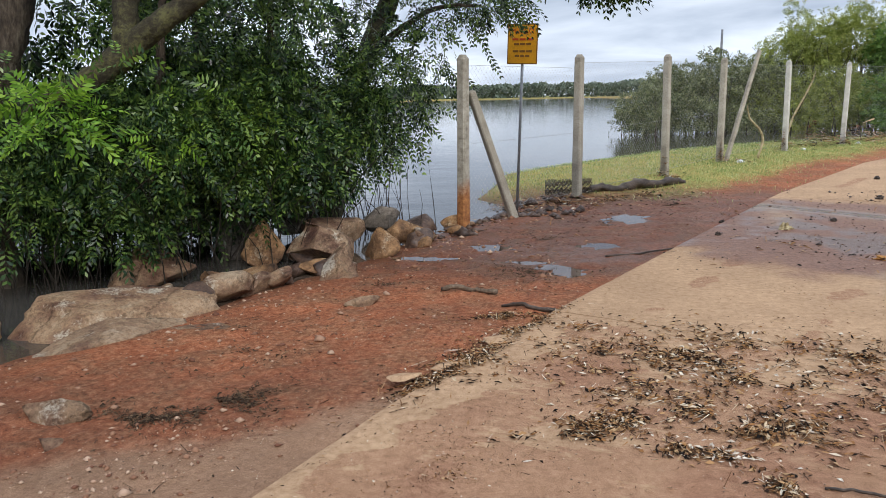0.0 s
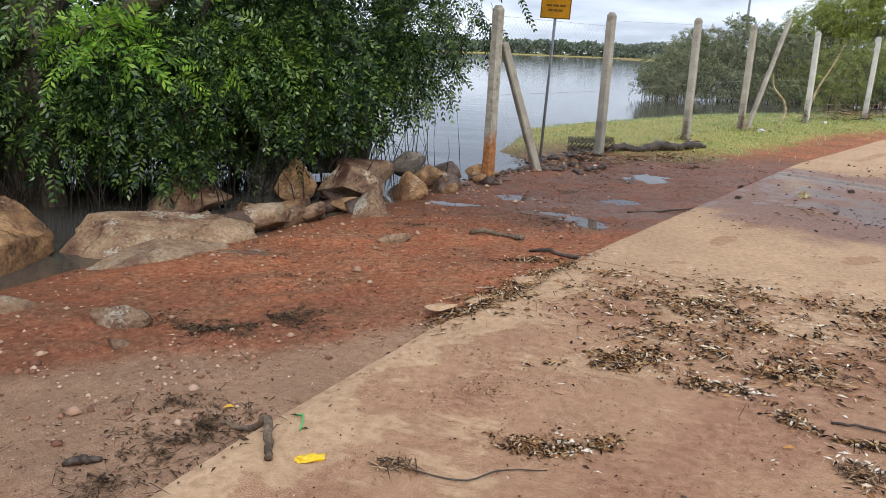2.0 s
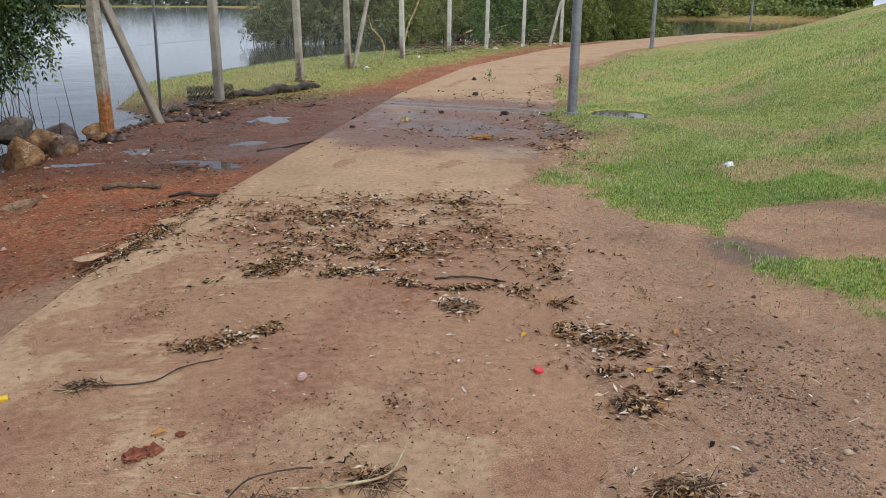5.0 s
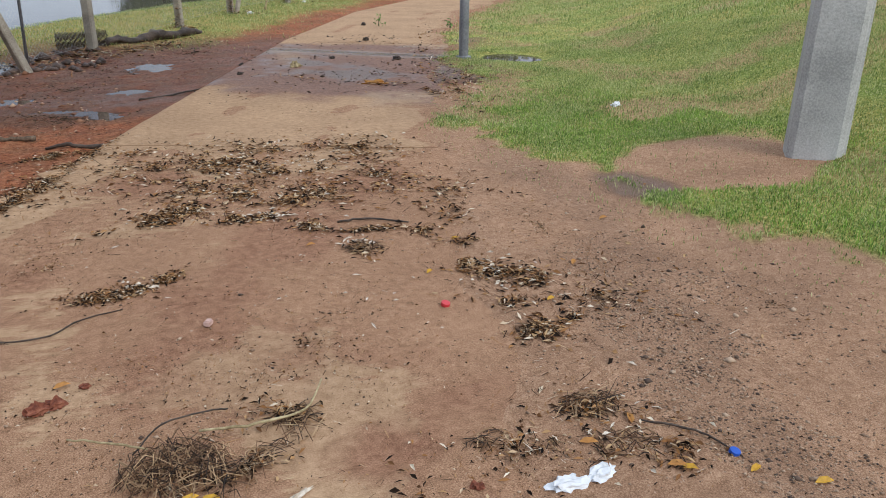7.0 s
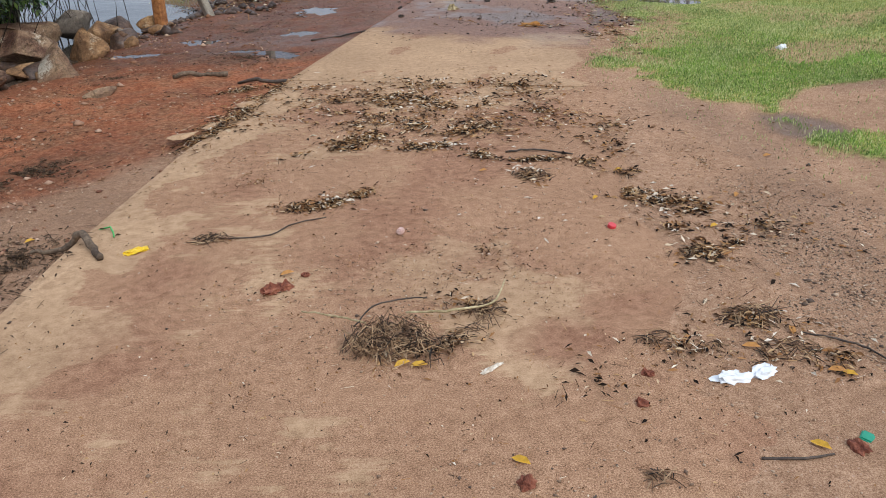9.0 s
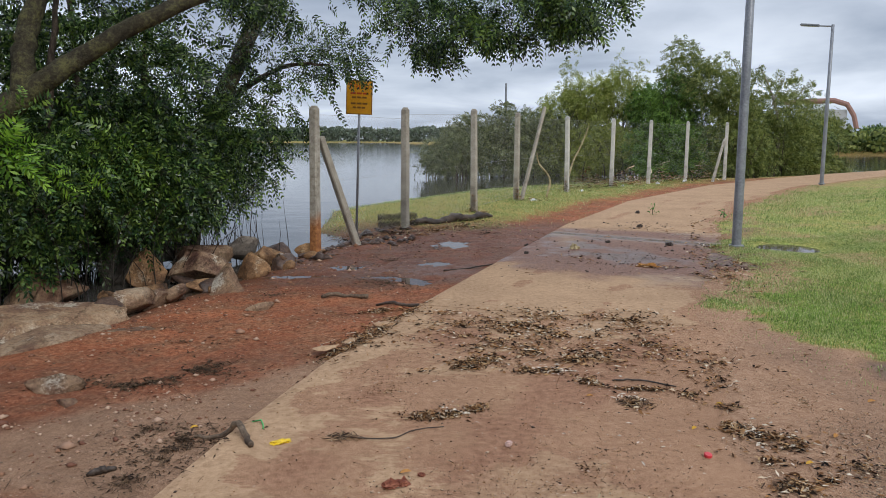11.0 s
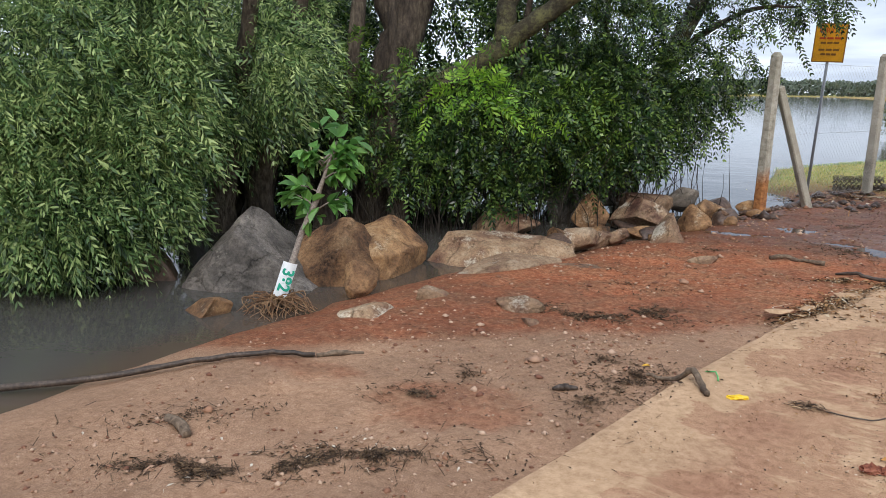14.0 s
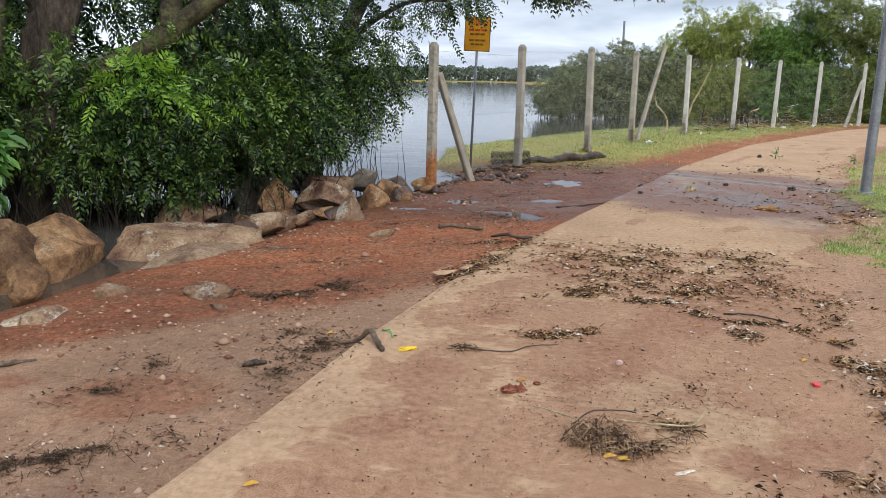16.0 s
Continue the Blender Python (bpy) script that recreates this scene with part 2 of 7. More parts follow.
def soil_mat():
    """Sand, red mud and turf by a layer on the ground; the third channel is how wet it is."""
    m, nt, bsdf = node_mat("soil")
    at = nt.nodes.new("ShaderNodeAttribute")
    at.attribute_name = "soil"
    sep = nt.nodes.new("ShaderNodeSeparateColor")
    nt.links.new(at.outputs["Color"], sep.inputs[0])
    grain, mid_n, big = noise_node(nt, 190, 5, 0.85), noise_node(nt, 26, 7, 0.7), noise_node(nt, 1.6, 5, 0.6)
    sand = ramp_node(nt, mix_node(nt, 0.25, grain, mid_n), [(0.38, (0.16, 0.086, 0.048)), (0.5, (0.398, 0.238, 0.148)), (0.63, (0.66, 0.455, 0.305))])
    sand = mix_node(nt, 0.55, sand, ramp_node(nt, big, [(0.35, (0.72, 0.66, 0.62)), (0.6, (1.1, 1.05, 1.0))]), "MULTIPLY")
    red = ramp_node(nt, mix_node(nt, 0.45, grain, mid_n), [(0.37, (0.09, 0.022, 0.010)), (0.5, (0.335, 0.118, 0.057)), (0.63, (0.58, 0.27, 0.15))])
    red = mix_node(nt, 0.6, red, ramp_node(nt, big, [(0.35, (0.62, 0.6, 0.62)), (0.62, (1.15, 1.1, 1.05))]), "MULTIPLY")
    brown = ramp_node(nt, mix_node(nt, 0.45, grain, mid_n), [(0.37, (0.065, 0.03, 0.016)), (0.5, (0.215, 0.105, 0.057)), (0.63, (0.45, 0.275, 0.16))])
    red = mix_node(nt, ramp_node(nt, noise_node(nt, 3.1, 5, 0.65), [(0.42, (0, 0, 0)), (0.62, (0.72, 0.72, 0.72))]), red, brown)
    turf = ramp_node(nt, mix_node(nt, 0.5, grain, mid_n), [(0.40, (0.06, 0.075, 0.02)), (0.5, (0.26, 0.27, 0.08)), (0.6, (0.62, 0.53, 0.28))])
    turf = mix_node(nt, 0.8, turf, ramp_node(nt, big, [(0.35, (0.75, 1.0, 0.6)), (0.65, (1.3, 1.15, 0.95))]), "MULTIPLY")
    c = mix_node(nt, sep.outputs[0], sand, red)
    c = mix_node(nt, sep.outputs[1], c, turf)
    wet = ramp_node(nt, sep.outputs[2], [(0, (1, 1, 1)), (1, (0.36, 0.34, 0.34))])
    c = mix_node(nt, 1.0, c, wet, "MULTIPLY")
    vor = nt.nodes.new("ShaderNodeTexVoronoi")
    vor.inputs["Scale"].default_value = 42
    co = nt.nodes.new("ShaderNodeTexCoord")
    nt.links.new(co.outputs["Object"], vor.inputs["Vector"])
    chips = ramp_node(nt, vor.outputs["Distance"], [(0.10, (1, 1, 1)), (0.16, (0, 0, 0))])
    pick = ramp_node(nt, vor.outputs["Color"], [(0.62, (0, 0, 0)), (0.66, (1, 1, 1))])
    chips = mix_node(nt, 1.0, chips, pick, "MULTIPLY")
    dry = nt.nodes.new("ShaderNodeMath"); dry.operation = "SUBTRACT"; dry.inputs[0].default_value = 0.75
    nt.links.new(sep.outputs[1], dry.inputs[1])
    chips = mix_node(nt, 1.0, chips, dry.outputs[0], "MULTIPLY")
    c = mix_node(nt, chips, c, ramp_node(nt, vor.outputs["Color"], [(0.3, (0.12, 0.07, 0.05)), (0.7, (0.52, 0.36, 0.27))]))
    nt.links.new(c, bsdf.inputs["Base Color"])
    rough = ramp_node(nt, sep.outputs[2], [(0, (0.9, 0.9, 0.9)), (0.7, (0.62, 0.62, 0.62)), (1, (0.25, 0.25, 0.25))])
    nt.links.new(rough, bsdf.inputs["Roughness"])
    nt.links.new(ramp_node(nt, sep.outputs[2], [(0, (0.1, 0.1, 0.1)), (0.75, (0.28, 0.28, 0.28)), (1, (0.5, 0.5, 0.5))]), bsdf.inputs["Specular IOR Level"])
    first = bump_node(nt, bsdf, mid_n, 0.6, 0.016)
    bump_node(nt, bsdf, grain, 0.7, 0.005, first)
    return m


def slab_mat():
    """Tan concrete: first channel its cover of dried mud, second its wetness, third red mud on it."""
    m, nt, bsdf = node_mat("path_concrete")
    at = nt.nodes.new("ShaderNodeAttribute")
    at.attribute_name = "cover"
    sep = nt.nodes.new("ShaderNodeSeparateColor")
    nt.links.new(at.outputs["Color"], sep.inputs[0])
    grain, mid_n, big = noise_node(nt, 190, 5, 0.85), noise_node(nt, 20, 7, 0.72), noise_node(nt, 1.3, 5, 0.6)
    turn = nt.nodes.new("ShaderNodeMapping")
    turn.vector_type = "TEXTURE"
    turn.inputs["Rotation"].default_value = (0, 0, radians(-18))
    turn.inputs["Scale"].default_value = (1.0, 0.2, 1.0)
    where = nt.nodes.new("ShaderNodeTexCoord")
    nt.links.new(where.outputs["Object"], turn.inputs[0])
    brushed = nt.nodes.new("ShaderNodeTexNoise")
    brushed.inputs["Scale"].default_value, brushed.inputs["Detail"].default_value, brushed.inputs["Roughness"].default_value = 5.0, 7, 0.7
    nt.links.new(turn.outputs[0], brushed.inputs["Vector"])
    soft = nt.nodes.new("ShaderNodeMath"); soft.operation = "MULTIPLY_ADD"
    soft.inputs[1].default_value, soft.inputs[2].default_value = 0.55, 0.225
    nt.links.new(brushed.outputs[0], soft.inputs[0])
    streak = soft.outputs[0]
    bare = ramp_node(nt, mix_node(nt, 0.5, grain, mid_n), [(0.38, (0.32, 0.20, 0.118)), (0.5, (0.48, 0.318, 0.192)), (0.62, (0.60, 0.42, 0.27))])
    bare = mix_node(nt, 0.5, bare, ramp_node(nt, big, [(0.35, (0.74, 0.7, 0.66)), (0.62, (1.08, 1.06, 1.03))]), "MULTIPLY")
    mud = ramp_node(nt, mix_node(nt, 0.22, grain, mid_n), [(0.38, (0.12, 0.066, 0.036)), (0.5, (0.364, 0.207, 0.124)), (0.63, (0.62, 0.41, 0.265))])
    mud = mix_node(nt, 0.5, mud, ramp_node(nt, big, [(0.35, (0.8, 0.75, 0.72)), (0.62, (1.1, 1.08, 1.05))]), "MULTIPLY")
    red = ramp_node(nt, mix_node(nt, 0.4, grain, mid_n), [(0.4, (0.11, 0.045, 0.028)), (0.5, (0.25, 0.115, 0.07)), (0.6, (0.42, 0.23, 0.145))])
    hole = nt.nodes.new("ShaderNodeMath"); hole.operation = "ADD"
    nt.links.new(sep.outputs[0], hole.inputs[0])
    nt.links.new(streak, hole.inputs[1])
    cov = ramp_node(nt, hole.outputs[0], [(0.89, (0.15, 0.15, 0.15)), (0.965, (1, 1, 1))])
    c = mix_node(nt, cov, bare, mud)
    c = mix_node(nt, sep.outputs[2], c, red)
    co = nt.nodes.new("ShaderNodeTexCoord")
    strewn = ramp_node(nt, noise_node(nt, 2.6, 4, 0.6), [(0.42, (0.12, 0.12, 0.12)), (0.58, (1, 1, 1))])
    for scale, cut in ((95, 0.62), (46, 0.72), (19, 0.84)):
        vor = nt.nodes.new("ShaderNodeTexVoronoi")
        vor.inputs["Scale"].default_value = scale
        nt.links.new(co.outputs["Object"], vor.inputs["Vector"])
        spot = mix_node(nt, 1.0, ramp_node(nt, vor.outputs["Distance"], [(0.10, (1, 1, 1)), (0.17, (0, 0, 0))]), ramp_node(nt, vor.outputs["Color"], [(cut, (0, 0, 0)), (cut + 0.04, (1, 1, 1))]), "MULTIPLY")
        spot = mix_node(nt, 1.0, mix_node(nt, 1.0, spot, cov, "MULTIPLY"), strewn, "MULTIPLY")
        c = mix_node(nt, spot, c, ramp_node(nt, vor.outputs["Color"], [(cut + 0.05, (0.06, 0.035, 0.024)), (0.82, (0.22, 0.13, 0.08)), (0.93, (0.62, 0.50, 0.38))]))
    wet = ramp_node(nt, sep.outputs[1], [(0, (1, 1, 1)), (1, (0.40, 0.38, 0.40))])
    c = mix_node(nt, 1.0, c, wet, "MULTIPLY")
    nt.links.new(c, bsdf.inputs["Base Color"])
    rough = ramp_node(nt, sep.outputs[1], [(0, (0.88, 0.88, 0.88)), (0.5, (0.5, 0.5, 0.5)), (1, (0.17, 0.17, 0.17))])
    nt.links.new(rough, bsdf.inputs["Roughness"])
    nt.links.new(ramp_node(nt, sep.outputs[1], [(0, (0.1, 0.1, 0.1)), (0.6, (0.55, 0.55, 0.55))]), bsdf.inputs["Specular IOR Level"])
    first = bump_node(nt, bsdf, mid_n, 0.45, 0.008)
    bump_node(nt, bsdf, grain, 0.6, 0.004, first)
    return m


def water_mat(name, deep, scale, strength, dist, rough=0.06):
    m, nt, bsdf = node_mat(name)
    col = ramp_node(nt, noise_node(nt, 0.5, 3), [(0.35, deep), (0.7, tuple(1.3 * v for v in deep))])
    at = nt.nodes.new("ShaderNodeAttribute")
    at.attribute_name = "silt"
    col = mix_node(nt, at.outputs["Color"], col, (0.10, 0.062, 0.038))
    nt.links.new(col, bsdf.inputs["Base Color"])
    bsdf.inputs["Roughness"].default_value = rough
    bsdf.inputs["IOR"].default_value = 1.33
    bsdf.inputs["Specular IOR Level"].default_value = 0.5
    a = noise_node(nt, scale, 3, 0.55, stretch=(1, 1.5, 1))
    first = bump_node(nt, bsdf, noise_node(nt, scale * 0.22, 3, 0.5, stretch=(1, 1.6, 1)), strength, dist * 2.5)
    bump_node(nt, bsdf, a, strength, dist, first)
    return m


M_SOIL, M_SLAB = soil_mat(), slab_mat()
M_LAKE = water_mat("lake_water", (0.062, 0.058, 0.052), 5.0, 0.15, 0.012, 0.05)
M_PUDDLE = water_mat("puddle_water", (0.07, 0.045, 0.035), 6.0, 0.05, 0.002, 0.02)
def rock_mat(name, tones, lichen, much, rough=0.75):
    """Weathered stone: broad stains, speckle, pale lichen blots and fine dark cracks."""
    m, nt, bsdf = node_mat(name)
    co = nt.nodes.new("ShaderNodeTexCoord")
    info = nt.nodes.new("ShaderNodeObjectInfo")
    shift = nt.nodes.new("ShaderNodeVectorMath"); shift.operation = "ADD"
    wide = nt.nodes.new("ShaderNodeVectorMath"); wide.operation = "SCALE"
    wide.inputs[0].default_value = (17.0, 9.0, 13.0)
    nt.links.new(info.outputs["Random"], wide.inputs["Scale"])
    nt.links.new(co.outputs["Object"], shift.inputs[0]); nt.links.new(wide.outputs[0], shift.inputs[1])

    def grain(scale, detail, roughness):
        n = nt.nodes.new("ShaderNodeTexNoise")
        n.inputs["Scale"].default_value, n.inputs["Detail"].default_value, n.inputs["Roughness"].default_value = scale, detail, roughness
        nt.links.new(shift.outputs[0], n.inputs["Vector"])
        return n.outputs[0]

    stain, speck, fine = grain(2.8, 5, 0.6), grain(45, 5, 0.75), grain(14, 7, 0.7)
    col = ramp_node(nt, mix_node(nt, 0.3, stain, fine), [(0.36, tones[0]), (0.46, tones[1]), (0.54, tones[2]), (0.66, tones[3])])
    blot = ramp_node(nt, mix_node(nt, 0.3, grain(3.6, 4, 0.55), speck), [(0.58 - much, (0, 0, 0)), (0.64 - much, (0.85, 0.85, 0.85))])
    col = mix_node(nt, blot, col, lichen)
    col = mix_node(nt, 0.75, col, ramp_node(nt, speck, [(0.34, (0.45, 0.42, 0.4)), (0.5, (1, 1, 1)), (0.66, (1.3, 1.25, 1.2))]), "MULTIPLY")
    vor = nt.nodes.new("ShaderNodeTexVoronoi")
    vor.feature = "DISTANCE_TO_EDGE"
    vor.inputs["Scale"].default_value = 2.3
    warp = nt.nodes.new("ShaderNodeVectorMath"); warp.operation = "ADD"
    nt.links.new(shift.outputs[0], warp.inputs[0])
    nt.links.new(mix_node(nt, 0.7, (0.5, 0.5, 0.5), fine), warp.inputs[1])
    nt.links.new(warp.outputs[0], vor.inputs["Vector"])
    crack = ramp_node(nt, vor.outputs["Distance"], [(0.0, (0.35, 0.33, 0.3)), (0.03, (1, 1, 1))])
    col = mix_node(nt, 0.8, col, crack, "MULTIPLY")
    col = mix_node(nt, 0.5, col, ramp_node(nt, info.outputs["Random"], [(0, (0.6, 0.52, 0.48)), (0.5, (1, 1, 1)), (1, (1.2, 1.12, 1.0))]), "MULTIPLY")
    nt.links.new(col, bsdf.inputs["Base Color"])
    bsdf.inputs["Roughness"].default_value = rough
    bsdf.inputs["Specular IOR Level"].default_value = 0.35
    first = bump_node(nt, bsdf, crack, 0.6, 0.012)
    second = bump_node(nt, bsdf, fine, 0.9, 0.04, first)
    bump_node(nt, bsdf, speck, 0.6, 0.008, second)
    return m


M_ROCK = rock_mat("brown_rock", ((0.06, 0.034, 0.02), (0.22, 0.12, 0.06), (0.37, 0.215, 0.105), (0.54, 0.37, 0.21)), (0.46, 0.39, 0.29), -0.02)
M_GREY_ROCK = rock_mat("grey_rock", ((0.055, 0.048, 0.042), (0.12, 0.105, 0.092), (0.19, 0.165, 0.145), (0.32, 0.28, 0.24)), (0.30, 0.28, 0.24), -0.03)
M_PALE_ROCK = rock_mat("pale_rock", ((0.10, 0.045, 0.030), (0.22, 0.13, 0.082), (0.33, 0.22, 0.135), (0.47, 0.36, 0.25)), (0.50, 0.46, 0.38), 0.02)
M_DARK_ROCK = surf("wet_dark_rock", (0.03, 0.02, 0.017), (0.09, 0.055, 0.04), (0.17, 0.11, 0.08), 4, 28, 0.4, 0.6, 0.015, vary=0.5)
M_BARK = surf("bark", (0.022, 0.016, 0.012), (0.070, 0.052, 0.038), (0.16, 0.13, 0.095), 3, 26, 0.9, 1.0, 0.03, stretch=(1, 1, 0.35))
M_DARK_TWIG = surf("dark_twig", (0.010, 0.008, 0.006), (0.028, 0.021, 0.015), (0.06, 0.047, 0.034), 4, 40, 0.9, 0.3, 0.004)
M_MOSS_BARK = surf("mossy_bark", (0.018, 0.014, 0.008), (0.050, 0.042, 0.023), (0.12, 0.115, 0.045), 3.5, 24, 0.9, 1.0, 0.03)
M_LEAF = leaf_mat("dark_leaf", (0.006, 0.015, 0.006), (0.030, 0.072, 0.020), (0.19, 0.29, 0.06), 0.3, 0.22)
# brighter copy of the dark leaf: light on outer leaves put into the colour
M_LEAF_LIT = leaf_mat("lit_leaf", (0.02, 0.05, 0.010), (0.085, 0.17, 0.028), (0.26, 0.40, 0.06), 0.35, 0.32)
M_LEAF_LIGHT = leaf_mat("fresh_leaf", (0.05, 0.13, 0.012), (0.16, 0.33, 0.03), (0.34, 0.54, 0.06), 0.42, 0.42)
M_LEAF_WILLOW = leaf_mat("willow_leaf", (0.014, 0.036, 0.013), (0.125, 0.22, 0.068), (0.50, 0.60, 0.24), 0.42, 0.36)
M_LEAF_BROAD = leaf_mat("broad_leaf", (0.05, 0.14, 0.03), (0.12, 0.28, 0.06), (0.22, 0.44, 0.10), 0.4, 0.35)
M_LEAF_OLIVE = leaf_mat("olive_leaf", (0.06, 0.085, 0.018), (0.16, 0.205, 0.045), (0.34, 0.37, 0.10), 0.6, 0.35)
M_LEAF_BUSH = leaf_mat("bush_leaf", (0.13, 0.16, 0.03), (0.29, 0.34, 0.07), (0.48, 0.51, 0.14), 0.6, 0.4)
M_LEAF_GREEN = leaf_mat("green_bush_leaf", (0.05, 0.10, 0.02), (0.11, 0.21, 0.035), (0.24, 0.38, 0.07), 0.55, 0.35)
M_LEAF_GREY = leaf_mat("grey_green_leaf", (0.045, 0.06, 0.02), (0.145, 0.17, 0.068), (0.34, 0.36, 0.18), 0.6, 0.3)
# paler, greyer green: the distance haze is painted into this leaf colour
M_LEAF_HAZED = leaf_mat("hazed_far_leaf", (0.085, 0.12, 0.085), (0.125, 0.165, 0.115), (0.18, 0.22, 0.15), 0.7, 0.2)
M_CONC = surf("post_concrete", (0.20, 0.175, 0.14), (0.37, 0.335, 0.275), (0.52, 0.485, 0.415), 3, 60, 0.85, 0.5, 0.004)
M_POLE_CONC = surf("pole_concrete", (0.30, 0.305, 0.30), (0.45, 0.455, 0.445), (0.58, 0.585, 0.575), 2.2, 75, 0.85, 0.45, 0.004)
M_STEEL = surf("galvanised_steel", (0.17, 0.18, 0.20), (0.25, 0.26, 0.285), (0.33, 0.345, 0.37), 3, 40, 0.45, 0.08, 0.002, metal=0.35)
M_WIRE = surf("fence_wire", (0.26, 0.26, 0.26), (0.38, 0.385, 0.39), (0.5, 0.505, 0.51), 5, 60, 0.5, 0, 0, metal=0.2)
M_GRASS = leaf_mat("grass_blade", (0.08, 0.14, 0.03), (0.32, 0.43, 0.12), (0.70, 0.68, 0.36), 0.6, 0.4)
M_GRASS_RICH = leaf_mat("rich_grass_blade", (0.09, 0.19, 0.028), (0.24, 0.42, 0.065), (0.45, 0.62, 0.14), 0.55, 0.4)
M_CONC_LIGHT = surf("pale_post_concrete", (0.36, 0.34, 0.30), (0.54, 0.52, 0.47), (0.68, 0.66, 0.61), 3, 60, 0.85, 0.5, 0.004)

# ---- plan ----
EDGE = [(-5.0, -9.0), (-2.45, -2.5), (-1.35, 0.45), (-1.11, 1.09), (-0.82, 1.98), (-0.2, 3.55), (0.57, 5.08), (1.8, 7.4), (4.1, 11.67),
        (7.4, 16.8), (12.9, 23.1), (21.3, 29.9), (31.0, 36.0), (60.0, 52.0)]
SHORE = [(-40.0, -90.0), (-6.0, -8.0), (-4.4, -1.0), (-4.15, 1.0), (-3.9, 1.95), (-3.85, 2.75), (-3.45, 3.6), (-3.15, 4.6), (-2.45, 5.8), (-1.95, 6.9),
         (-1.5, 7.7), (-1.1, 9.0), (-0.8, 9.7), (-0.4, 10.4), (-0.1, 11.0), (-0.3, 11.8), (-0.65, 12.6), (-0.5, 14.5), (-0.3, 17.0), (1.2, 19.2), (3.6, 22.5), (8.0, 26.0), (13.5, 28.6),
         (20.0, 31.5), (31.0, 38.2), (44.0, 46.0), (70.0, 62.0), (700.0, 420.0)]
TURF = [(-4.0, -14.0), (1.8, -4.5), (3.95, -0.1), (3.88, 0.12), (3.76, 0.38), (3.6, 0.58), (3.57, 0.84), (3.6, 1.14), (3.5, 1.36), (3.4, 1.69), (3.25, 2.01), (3.45, 2.4), (3.62, 2.9), (3.35, 3.3), (3.35, 3.7), (3.5, 4.1), (3.2, 4.6), (3.6, 5.1), (4.2, 5.6), (4.6, 6.1), (4.95, 6.7), (5.0, 7.3), (5.1, 8.1), (5.4, 8.7), (6.6, 10.8), (9.4, 14.6), (14.0, 20.0), (20.0, 25.5), (34.0, 34.5), (64.0, 50.0)]
GRAVEL = [(3.3, 3.6), (3.1, 2.6), (2.72, 1.5), (2.32, 0.95), (2.05, 0.45), (1.85, -0.2), (1.7, -1.0)]
DIPS = [(-0.5, 7.4, 0.34, 0.14), (-0.06, 7.98, 0.24, 0.26), (0.75, 6.8, 0.24, 0.28), (1.18, 7.98, 0.24, 0.22), (1.75, 9.8, 0.28, 0.5), (0.3, 7.2, 0.3, 0.1)]
WATER = -0.2
SLAB_W = 2.7


